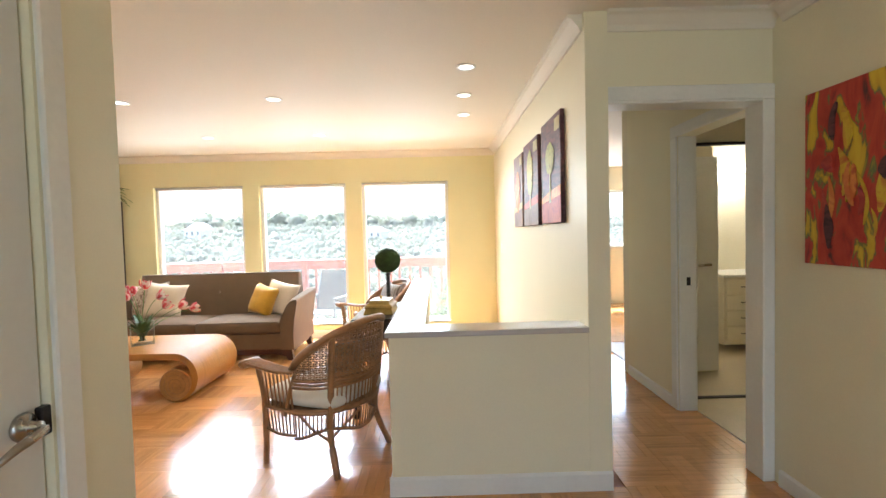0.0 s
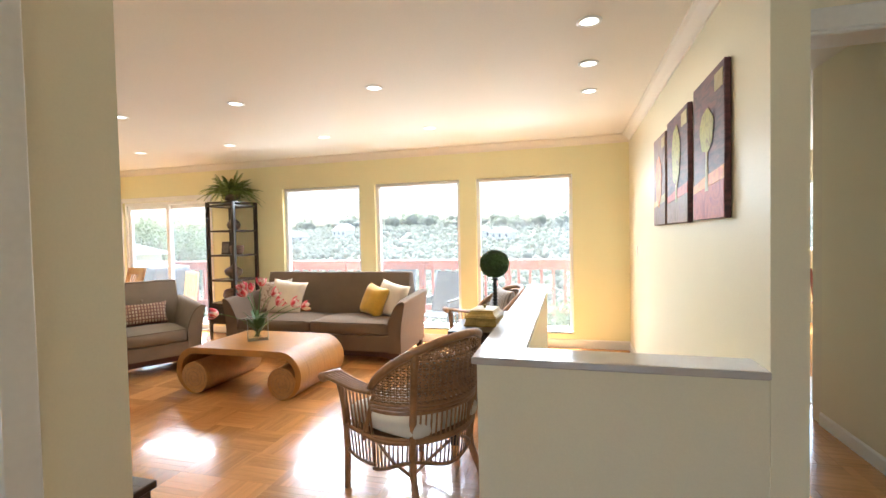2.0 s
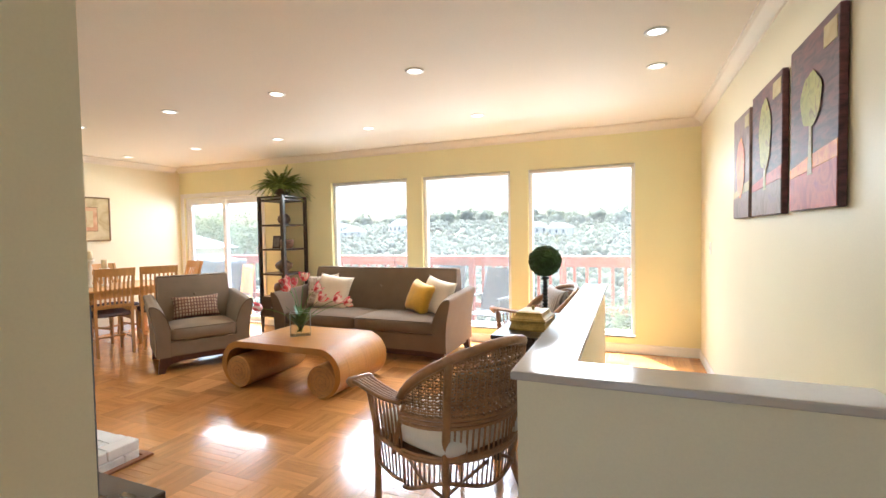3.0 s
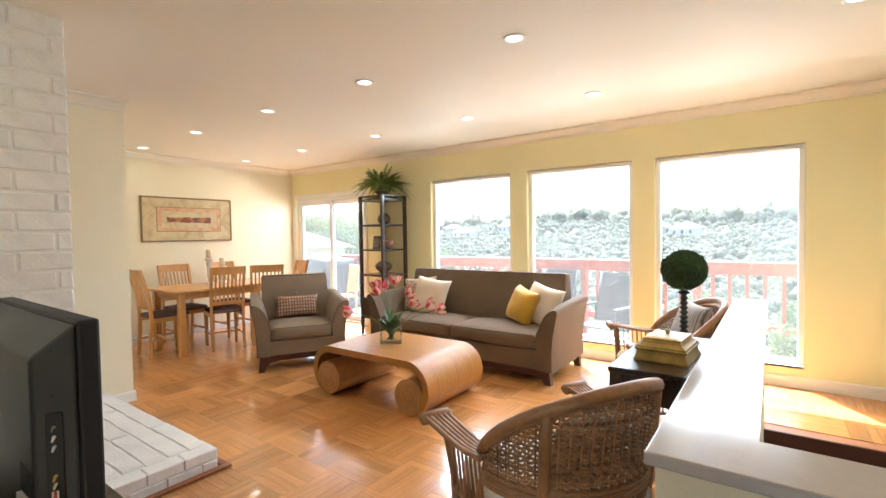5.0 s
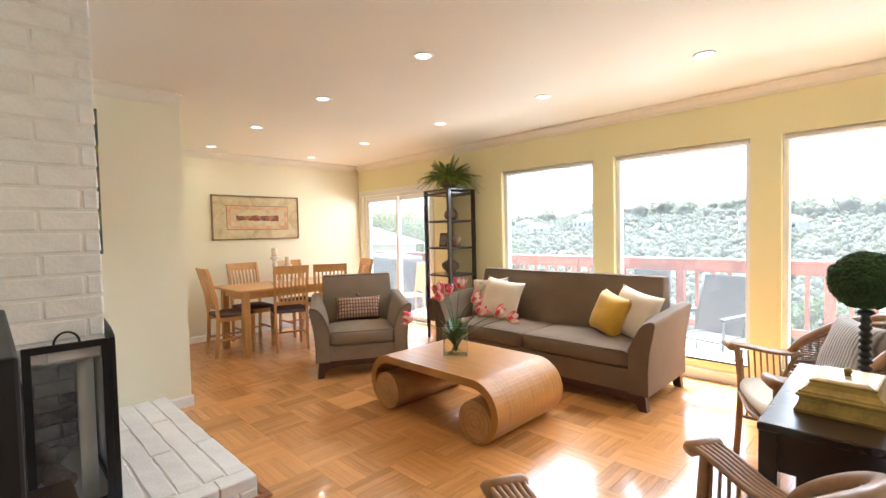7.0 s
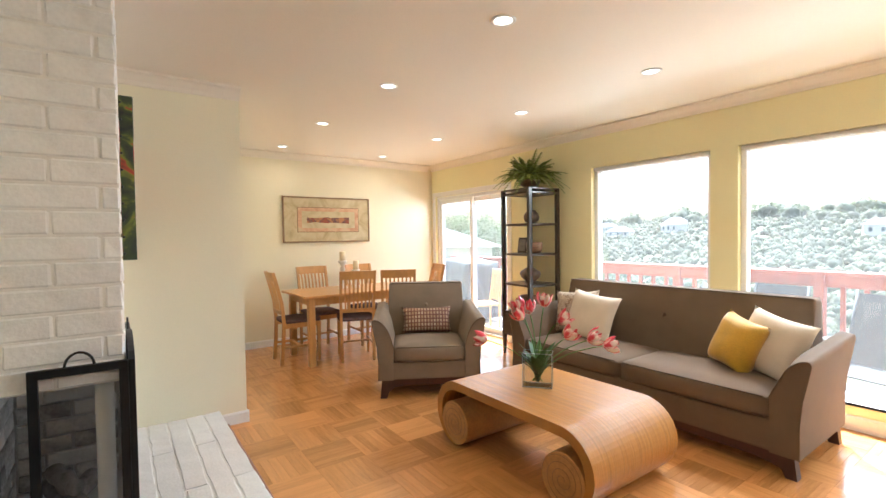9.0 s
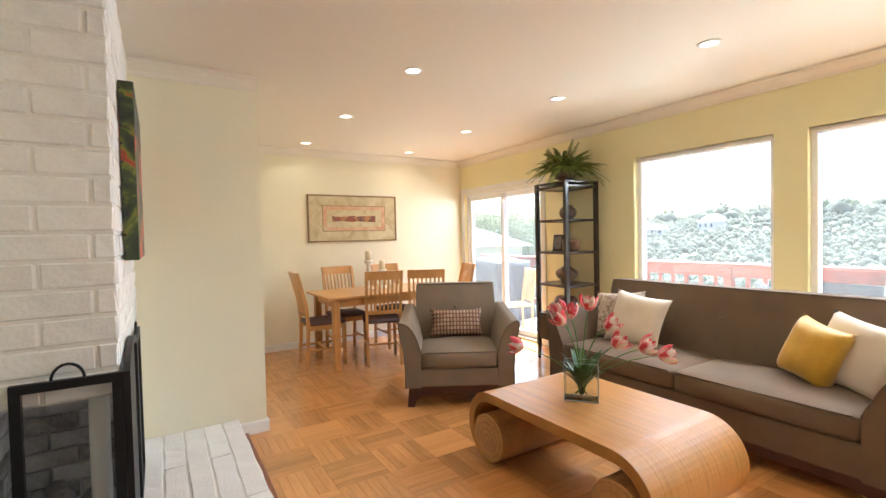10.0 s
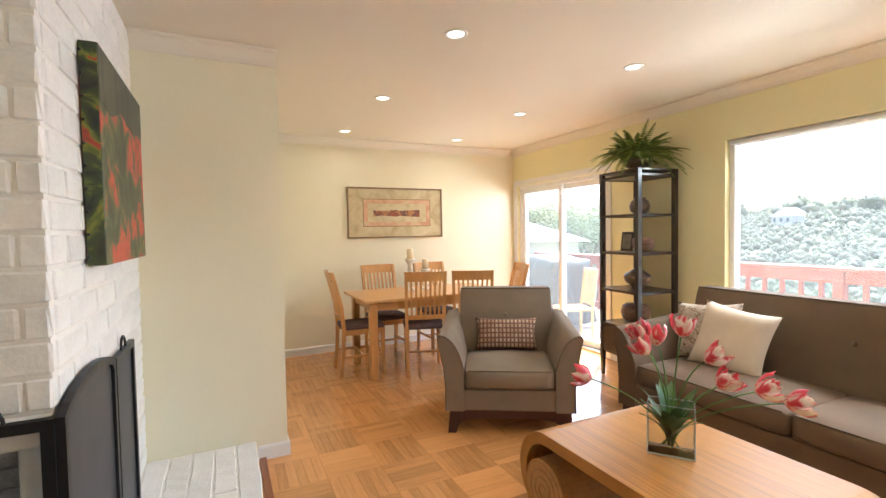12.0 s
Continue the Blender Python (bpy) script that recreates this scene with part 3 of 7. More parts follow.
wall("wall_bath", [((1.41, 4.60, 0), (4.2, 4.72, CEIL)), ((1.95, 7.62, 0), (4.2, 7.74, CEIL)), ((1.29, 6.43, 0), (1.95, 6.55, CEIL)), ((1.95, 6.43, 0), (2.07, 7.62, CEIL))],
     "warm cream bathroom walls", BATH_WALL)

# half wall around the stairwell
HX0, HX1, HY0, HY1, HZ = -0.72, -0.565, 4.575, 7.25, 0.856
wall("half_wall", [((HX0, HY0, 0), (XE, HY0 + 0.145, HZ - 0.03)), ((HX0, HY0 + 0.145, 0), (HX1, HY1, HZ - 0.03))],
     "low cream half wall round the stairwell")
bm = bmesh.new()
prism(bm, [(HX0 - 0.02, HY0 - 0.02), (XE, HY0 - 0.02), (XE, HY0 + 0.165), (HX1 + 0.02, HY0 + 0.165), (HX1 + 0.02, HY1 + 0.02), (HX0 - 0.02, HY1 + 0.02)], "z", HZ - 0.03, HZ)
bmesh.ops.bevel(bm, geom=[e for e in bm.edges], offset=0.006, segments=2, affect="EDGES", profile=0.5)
single("half_wall_cap", bm, CAP, "white painted ledge greyed for its reflections, on the half wall", "ledge", kind="structure")

# ceiling
bm = B((XW - 0.15, -1.32, CEIL), (XE + 0.115, YN + 0.16, CEIL + 0.12))
box(bm, (XE + 0.115, -1.32, CEIL), (4.35, 10.55, CEIL + 0.12))
single("ceiling", bm, CEILING, "smooth cream ceiling with recessed lamps", "ceiling", kind="structure")
# closed roof with an eave over the deck
single("roof_eave", B((XW - 0.6, YN + 0.16, CEIL + 0.02), (XE + 0.1, YN + 0.55, CEIL + 0.14)), TRIM, "white painted roof eave over the deck", "roof", kind="structure")

# stairwell below
wall("stairwell_walls", [((HX1 - 0.02, HY0 + 0.1, -2.6), (HX1, 7.22, -0.02)), ((XE, HY0 + 0.1, -2.6), (XE + 0.1, 7.3, -0.02)),
                         ((HX1, HY0 + 0.02, -2.6), (XE, HY0 + 0.14, -0.02)), ((HX1, HY0, -2.7), (XE, 7.3, -2.6))], "cream stairwell walls below the floor")
for i in range(11):
    y1, z1 = 7.205 - 0.225 * i, -0.18 * (i + 1)
    s = single("stair_step", B((HX1, y1 - 0.245, z1 - 0.18), (XE, y1, z1), 0.006), STAIR_EDGE, "dark red-brown wooden stair tread going down", "step", group="stairs down", kind="structure")


# crown moulding and skirting
def crown(name, axis, a, b, face, into):
    k = into
    prof = [(face, CEIL), (face, CEIL - 0.085), (face + k * 0.012, CEIL - 0.085), (face + k * 0.022, CEIL - 0.06), (face + k * 0.055, CEIL - 0.022),
            (face + k * 0.075, CEIL - 0.014), (face + k * 0.075, CEIL)]
    if axis == "x":
        bm = PR([(p[0], p[1]) for p in prof], "x", a, b)
    else:
        bm = PR(prof, "y", a, b)
    single(name, bm, CEILING, "painted crown moulding below the ceiling", "moulding", kind="structure")


crown("trim_crown_north", "x", XW, XE, YN, -1)
crown("trim_crown_west", "y", YD, YN - 0.075, XW, 1)
crown("trim_crown_stair", "y", 4.60, YN - 0.075, XE, -1)
crown("trim_crown_hearth", "y", CY, YD, XD, 1)
crown("trim_crown_header", "x", XE + 0.115, HALL_X, 4.62, -1)
crown("trim_crown_entry", "y", -1.2, 4.54, HALL_X, -1)


def skirting(name, axis, a, b, face, into, h=0.085):
    prof = [(face, 0.0), (face + into * 0.014, 0.0), (face + into * 0.014, h - 0.012), (face + into * 0.006, h), (face, h)]
    single(name, PR(prof, axis, a, b), TRIM, "white painted baseboard", "baseboard", kind="structure")


skirting("baseboard_north", "x", -5.36, XE, YN, -1, 0.10)
skirting("baseboard_west", "y", YD, YN, XW, 1)
skirting("baseboard_hearth", "y", 4.87, YD + 0.014, XD, 1)
skirting("baseboard_dining", "x", XW, XD, YD, 1)
skirting("baseboard_half_wall", "x", HX0 - 0.014, XE + 0.115, HY0 - 0.0, -1, 0.10)
skirting("baseboard_half_side", "y", HY0, HY1, HX0, -1)
skirting("baseboard_entry", "y", -1.2, 4.56, HALL_X, -1)
skirting("baseboard_hall", "y", 5.64, 6.43, HALL_X, -1)
skirting("baseboard_landing", "y", 7.25, YN, XE, -1)
skirting("baseboard_south", "x", CX, ENTRY_X, YS, 1)

# casings
for nm, lo, hi in [("trim_opening_right", (1.225, 4.598, 0), (HALL_X - 0.001, 4.74, 2.0)), ("trim_opening_head", (XE + 0.116, 4.598, 2.0), (HALL_X - 0.001, 4.62, 2.075)),
                   ("trim_opening_soffit", (XE + 0.116, 4.598, 1.985), (1.225, 4.742, 2.0)),
                   ("trim_bath_far", (HALL_X - 0.016, 5.56, 0), (HALL_X, 5.64, 2.0)), ("trim_bath_head", (HALL_X - 0.016, 4.745, 2.0), (HALL_X, 5.64, 2.08)),
                   ("trim_bath_jamb", (HALL_X, 5.545, 0), (HALL_X + 0.13, 5.56, 2.0)),
                   ("trim_closet_side", (ENTRY_X, 3.365, 0), (ENTRY_X + 0.018, 3.437, 2.03)), ("trim_closet_head", (ENTRY_X, 2.46, 2.03), (ENTRY_X + 0.018, 3.437, 2.10)),
                   ("trim_slider_side", (-7.10, YN - 0.016, 0), (-7.03, YN, 2.02)), ("trim_slider_head", (-7.03, YN - 0.016, 1.95), (-5.36, YN, 2.02)),
                   ("trim_slider_right", (-5.44, YN - 0.016, 0), (-5.36, YN, 1.95))]:
    single(nm, B(lo, hi, 0.005), TRIM, "white painted door casing", "casing", kind="structure")


def window_unit(name, a, b, z0, z1, y, label, panes=1):
    """A fixed window: frame, glass and a rolled shade at the head."""
    w = thing(name, label, "window", pose(a, y, z0), kind="structure")
    wd, h, f = b - a, z1 - z0, 0.042
    part("frame_left", B((0, 0.05, 0), (f, 0.13, h), 0.004), VINYL, w)
    part("frame_right", B((wd - f, 0.05, 0), (wd, 0.13, h), 0.004), VINYL, w)
    part("frame_top", B((f, 0.05, h - f), (wd - f, 0.13, h), 0.004), VINYL, w)
    part("frame_bottom", B((f, 0.05, 0), (wd - f, 0.13, f), 0.004), VINYL, w)
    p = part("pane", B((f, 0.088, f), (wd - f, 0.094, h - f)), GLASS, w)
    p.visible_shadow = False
    part("window_sill", B((0, 0.0, -0.02), (wd, 0.05, 0.004), 0.003), TRIM, w)
    return w


for i, (a, b) in enumerate(WINDOWS):
    w = window_unit("window_%d" % (i + 1), a, b, SILL, HEAD, YN, "large fixed window in a white frame over the deck")
    part("roller_shade", T([(0.015, 0.035, HEAD - SILL - 0.02), (b - a - 0.015, 0.035, HEAD - SILL - 0.02)], 0.018, 12), SHADE_CLOTH, w, "rolled-up grey shade")
window_unit("window_4", 1.35, 3.65, 1.03, 2.03, 10.4, "white framed window in the far room")

# unseen window, added to hold the entry's fill lamp
window_unit("window_5", -0.95, 0.95, 0.35, 2.1, -1.42, "white framed window added unseen behind the view")

# sliding glass door
sl = thing("sliding_door", "white framed sliding glass door onto the deck", "sliding door", pose(SLIDER[0], YN, 0), kind="structure")
sw, sh = SLIDER[1] - SLIDER[0], SLIDER[3]
part("track", B((0, 0.02, 0), (sw, 0.15, 0.025), 0.003), NICKEL, sl, "metal floor track")
part("head_frame", B((0, 0.03, sh - 0.045), (sw, 0.15, sh), 0.004), VINYL, sl)
for u in (0, sw - 0.04):
    part("side_frame", B((u, 0.03, 0.025), (u + 0.04, 0.15, sh - 0.045), 0.004), VINYL, sl)
for u0, u1, y0 in ((0.04, sw / 2 + 0.035, 0.05), (sw / 2 - 0.035, sw - 0.04, 0.10)):
    leaf = part("door_leaf", B((u0, y0, 0.025), (u0 + 0.055, y0 + 0.04, sh - 0.045), 0.004), VINYL, sl)
    box_bm = B((u1 - 0.055, y0, 0.025), (u1, y0 + 0.04, sh - 0.045), 0.004)
    part("stile", box_bm, VINYL, leaf)
    part("bottom_rail", B((u0 + 0.055, y0, 0.025), (u1 - 0.055, y0 + 0.04, 0.10), 0.004), VINYL, leaf)
    part("top_rail", B((u0 + 0.055, y0, sh - 0.105), (u1 - 0.055, y0 + 0.04, sh - 0.045), 0.004), VINYL, leaf)
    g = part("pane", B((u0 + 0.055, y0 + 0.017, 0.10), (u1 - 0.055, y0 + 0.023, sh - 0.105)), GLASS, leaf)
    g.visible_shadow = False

# closet door in the entry
cd = thing("door_1", "closed white panelled closet door with lever handle", "door", pose(ENTRY_X - 0.06, 2.535, 0.01), kind="structure")
part("door_leaf", B((0, 0, 0), (0.04, 0.82, 2.015), 0.003), DOOR, cd)
for u0, u1, z0, z1 in ((0.12, 0.36, 0.25, 0.85), (0.46, 0.70, 0.25, 0.85), (0.12, 0.36, 1.05, 1.85), (0.46, 0.70, 1.05, 1.85)):
    part("panel", B((0.034, u0, z0), (0.048, u1, z1), 0.006, 2), DOOR, cd)
hd = part("door_handle", L([(0.0, 0), (0.032, 0), (0.034, 0.006), (0.028, 0.014), (0.013, 0.02), (0.012, 0.045), (0.0, 0.046)], 20), NICKEL, cd, "brushed nickel lever", smooth=True,
          at=pose(0.04, 0.765, 0.925, 0, 90, 0))
part("lever", T([(0.0, 0.0, 0.05), (0.005, 0.0, 0.052), (0.012, -0.035, 0.056), (0.02, -0.075, 0.054), (0.035, -0.115, 0.05)], [0.011, 0.012, 0.011, 0.010, 0.007], 10), NICKEL, hd, smooth=True)
part("latch_plate", B((0.03, 0.80, 0.885), (0.058, 0.832, 0.955), 0.003), TVDARK, cd, "dark latch plate")

# ---- floor base with the stair opening ----
bm = bmesh.new()
for lo, hi in [((XW - 0.15, YS - 0.12), (HX1, YN + 0.16)), ((HX1, 7.205), (XE + 0.115, YN + 0.16)), ((HX1, YS - 0.12), (XE + 0.115, HY0 + 0.145)),
               ((ENTRY_X - 0.12, -1.32), (HALL_X + 0.12, YS - 0.12)), ((XE + 0.115, YS - 0.12), (HALL_X + 0.12, 10.55)), ((HALL_X + 0.12, 7.74), (4.35, 10.55)),
               ((HALL_X + 0.12, 4.6), (4.35, 7.74))]:
    box(bm, (lo[0], lo[1], -0.25), (hi[0], hi[1], -0.006))
floor = single("floor", bm, SUBFLOOR, "glossy honey oak parquet floor in square blocks", "floor", kind="structure")
single("floor_edge", B((HX1, 7.19, -0.14), (XE, 7.212, 0.006), 0.005), STAIR_EDGE, "dark red-brown wooden nosing above the stairs", "nosing", kind="structure")

# ---- chimney and hearth ----
OPEN_Z0, OPEN_Z1 = 0.12, 0.80
bm = bmesh.new()
for lo, hi in [((XD, YS, OPEN_Z1 + 0.0), (CX - 0.006, CY - 0.006, CEIL)), ((XD, YS, 0), (-4.22, CY - 0.006, OPEN_Z1)), ((-4.22, YS, 0), (CX - 0.006, 3.84, OPEN_Z1)),
               ((-4.22, 3.84, 0), (CX - 0.006, CY - 0.006, 0.11))]:
    box(bm, lo, hi)
chimney = single("wall_chimney", bm, MORTAR, "white painted brick chimney breast with a corner fireplace", "chimney", kind="structure")
part("corner_post", T([(CX - 0.075, CY - 0.075, 0.11), (CX - 0.075, CY - 0.075, OPEN_Z1)], 0.032, 16), TRIM, chimney, "white steel corner post", smooth=True)
part("lintel", B((CX - 0.1, 3.80, OPEN_Z1 - 0.004), (CX - 0.01, CY - 0.01, OPEN_Z1 + 0.012), 0.002), TRIM, chimney)

hearth = thing("hearth", "raised white painted brick hearth on the floor", "hearth", pose(0, 0, 0), kind="structure")
bm = bmesh.new()
for lo, hi in [((XD + 0.001, CY - 0.03, 0), (-3.125, 4.852, 0.115)), ((CX - 0.03, YS + 0.001, 0), (-3.125, CY - 0.03, 0.113))]:
    box(bm, lo, hi)
part("mortar_bed", bm, MORTAR, hearth)
for nm, lo, hi in (("trim_hearth_front", (-3.105, YS, 0.002), (-3.065, 4.915, 0.016)), ("trim_hearth_side", (XD, 4.875, 0.002), (-3.105, 4.915, 0.016))):
    single(nm, B(lo, hi, 0.003), HEARTH_TRIM, "thin reddish wood trim round the hearth", "trim", kind="structure")


def brick_mesh(size, seed, ease=0.009, worn=0.0028):
    """A worn brick: softened, uneven edges."""
    bm = bmesh.new()
    sx, sy, sz = size
    bmesh.ops.create_cube(bm, size=1.0, matrix=Matrix.Diagonal((sx, sy, sz, 1)))
    bmesh.ops.bevel(bm, geom=bm.edges[:], offset=min(ease, 0.2 * min(size)), segments=1, affect="EDGES", profile=0.5)
    rnd = random.Random(seed)
    long_edges = [e for e in bm.edges if e.calc_length() > 0.3]
    if long_edges and worn > 0.003:              # long runs waver like thickly painted joints
        bmesh.ops.subdivide_edges(bm, edges=long_edges, cuts=9, use_grid_fill=True)
    for v in bm.verts:
        v.co += Vector((rnd.uniform(-1, 1), rnd.uniform(-1, 1), 0.5 * rnd.uniform(-1, 1))) * worn
    bm.normal_update()
    return mesh_of(bm, "brick")


BRICK_CACHE = {}


def lay_brick(parent, centre, size, mat, ease=0.009, worn=0.0028):
    rnd = random.Random(str([round(c, 3) for c in centre]))
    key = (tuple(round(s, 3) for s in size), mat.name, rnd.randrange(4))
    if key not in BRICK_CACHE:
        me = brick_mesh(size, len(BRICK_CACHE), ease, worn)
        me.materials.append(mat)
        BRICK_CACHE[key] = me
    ob = new("brick", BRICK_CACHE[key])
    ob.parent = parent
    ob.matrix_basis = pose(*centre, rnd.uniform(-0.25, 0.25), rnd.uniform(-0.25, 0.25), rnd.uniform(-0.25, 0.25))
    return ob


def brick_face(parent, axis, a, b, face, out, z0, z1, course=0.0975, length=0.30, joint=0.009, proud=0.034, mat=BRICK, hole=None):
    """Courses of bricks on one face; hole is (from, to, bottom, top)."""
    n = int(round((z1 - z0) / course))
    h = (z1 - z0) / n
    for i in range(n):
        za, zb = z0 + i * h, z0 + (i + 1) * h
        spans = [(a, b)]
        if hole and za < hole[3] - 0.02 and zb > hole[2] + 0.02:
            spans = [(a, max(a, hole[0])), (min(b, hole[1]), b)]
        for s0, s1 in spans:
            u = s0 - (length / 2 if i % 2 else 0)
            while u < s1 - 0.01:
                u0, u1 = max(u, s0), min(u + length, s1)
                if u1 - u0 > 0.03:
                    size_u = u1 - u0 - joint
                    c = (u0 + u1) / 2
                    if axis == "y":
                        lay_brick(parent, (face - out * proud / 2, c, (za + zb) / 2), (proud, round(size_u, 2), h - joint), mat)
                    else:
                        lay_brick(parent, (c, face - out * proud / 2, (za + zb) / 2), (round(size_u, 2), proud, h - joint), mat)
                u += length


# fireplace screen: two narrow side leaves and an arched middle leaf
fs = thing("fireplace_screen", "black iron folding fireplace screen with wire mesh and loop handles", "fireplace screen", pose(-3.379, 4.311, 0.122))


def screen_leaf(name, w, h, rise, mesh, at, handle):
    def edge(u):
        return h + rise * math.sin(math.pi * u) ** 0.7 if rise else h
    n = 12 if rise else 1
    outer = [(0, 0)] + [(w, 0)] + [(w * (1 - i / n), edge(1 - i / n)) for i in range(n + 1)]
    f = 0.03
    inner = [(f, f), (w - f, f)] + [(min(max(w * (1 - i / n), f), w - f), edge(1 - i / n) - f) for i in range(n + 1)]
    bm = bmesh.new()
    m = len(outer)
    rings = [[bm.verts.new((p[0], y, p[1])) for p in ring] for ring, y in ((outer, -0.011), (inner, -0.011), (inner, 0.011), (outer, 0.011))]
    for k in range(4):
        ra, rb = rings[k], rings[(k + 1) % 4]
        for i in range(m):
            bm.faces.new((ra[i], ra[(i + 1) % m], rb[(i + 1) % m], rb[i]))
    leaf = part(name, bm, IRON, fs, at=at)
    mm = bmesh.new()
    mm.faces.new([mm.verts.new((p[0], 0, p[1])) for p in inner])
    part("wire_mesh", mm, mesh, leaf)
    if handle:
        pts = [(w * handle + 0.045 * math.cos(a), 0, edge(handle) - 0.004 + 0.055 * math.sin(a)) for a in [math.pi * i / 10 for i in range(11)]]
        part("loop_handle", T(pts, 0.005, 8), IRON, leaf, smooth=True)
    return leaf


screen_leaf("side_leaf", 0.30, 0.762, 0, SCREEN_MESH, pose(0, 0, 0, 0, 0, -92), 0.5)
screen_leaf("middle_leaf", 0.62, 0.762, 0.060, SCREEN_DENSE, pose(0.006, 0.012, 0, 0, 0, 180), 0)
screen_leaf("side_leaf", 0.38, 0.762, 0, SCREEN_DENSE, pose(-0.630, 0.012, 0, 0, 0, 180), 0.5)

for i, (p, q, r) in enumerate([((-4.1, 4.0, 0.17), (-3.6, 4.16, 0.19), 0.05), ((-4.05, 4.16, 0.17), (-3.62, 3.98, 0.2), 0.045), ((-4.0, 4.02, 0.26), (-3.66, 4.12, 0.3), 0.04)]):
    p, q = Vector(p), Vector(q)
    bm = T([p.lerp(q, k / 6) + Vector((0, 0, 0.012 * math.sin(k * 2.1 + i))) for k in range(7)], [r * (0.9 + 0.15 * math.sin(k * 1.7 + i)) for k in range(7)], 10)
    single("fire_log", bm, ASH_WOOD, "charred grey log lying in the fireplace", "log", group="logs in the fireplace", smooth=True)


# ---- television corner ----
st = thing("tv_stand", "low dark wood television stand", "tv stand", pose(-1.86, 4.12, 0))
part("top", B((-1.12, -0.44, 0.42), (0, 0, 0.45), 0.004), DARKWOOD, st)
for x0 in (-1.10, -0.06):
    part("side_panel", B((x0, -0.43, 0), (x0 + 0.04, -0.01, 0.42), 0.003), DARKWOOD, st)
part("shelf", B((-1.06, -0.43, 0.16), (-0.06, -0.02, 0.18)), DARKWOOD, st)
part("back_panel", B((-1.06, -0.435, 0.02), (-0.06, -0.425, 0.42)), DARKWOOD, st)

tv = thing("television", "bulky charcoal television seen from its back with cables", "television", pose(-1.948, 3.962, 0.45))
part("bezel", B((-0.86, -0.050, 0.04), (0, 0, 0.672), 0.008, 2), TVDARK, tv)
bm = bmesh.new()
front = [(-0.85, 0.05), (-0.008, 0.05), (-0.008, 0.665), (-0.85, 0.665)]
rear = [(-0.80, 0.10), (-0.052, 0.10), (-0.052, 0.585), (-0.80, 0.585)]
ra = [bm.verts.new((x, -0.049, z)) for x, z in front]
rb = [bm.verts.new((x, -0.135, z)) for x, z in rear]
bm.faces.new(ra), bm.faces.new(rb[::-1])
for i in range(4):
    bm.faces.new((ra[i], ra[(i + 1) % 4], rb[(i + 1) % 4], rb[i]))
bmesh.ops.bevel(bm, geom=bm.edges[:], offset=0.010, segments=3, affect="EDGES", profile=0.5)
back = part("back_shell", bm, TVBLACK, tv)
part("screen", B((-0.81, -0.004, 0.09), (-0.05, 0.003, 0.61)), DARKGLASS, tv)
part("foot", B((-0.70, -0.17, 0.0), (-0.16, 0.08, 0.045), 0.01, 2), TVDARK, tv)
slope = pose(-0.031, -0.095, 0.0, 0, 0, -27.1)
port = part("port_bay", B((-0.012, -0.018, 0.19), (0.0035, 0.018, 0.445), 0.002), TVDARK, back, "recessed black port bay", at=slope)
for k, (c, z) in enumerate([(WAX, 0.265), (GOLD, 0.285), (ART_RED, 0.245), (TRIM, 0.385), (TRIM, 0.36), (NICKEL, 0.41)]):
    single_bm = T([(0.002, 0.0, z), (0.012, 0.0, z), (0.016, -0.003, z - 0.010)], [0.004, 0.0036, 0.002], 8)
    ob = part("plug", single_bm, c, back, at=slope, smooth=True)
for k, c in enumerate((TRIM, ART_RED, TRIM)):
    part("cable", T([(0.014, -0.005 + 0.005 * k, 0.25), (0.020, -0.006 + 0.006 * k, 0.20), (0.022, -0.008 + 0.008 * k, 0.10), (0.018, -0.02, 0.0)], 0.0022, 6), c, back, at=slope, smooth=True)
part("vent_slot", B((-0.02, -0.008, 0.485), (0.003, 0.004, 0.493)), TVDARK, back, at=slope)
part("screw_hole", B((-0.02, -0.004, 0.600), (0.003, 0.004, 0.607)), TVDARK, back, at=slope)
bm = bmesh.new()
for k in range(6):
    box(bm, (-0.15 + 0.012 * k, -0.150, 0.20 + 0.006 * (k % 3)), (-0.144 + 0.012 * k, -0.136, 0.23))
part("jack_row", bm, TRIM, back)
part("rear_recess", B((-0.16, -0.139, 0.14), (-0.066, -0.134, 0.30), 0.002), TVDARK, back)


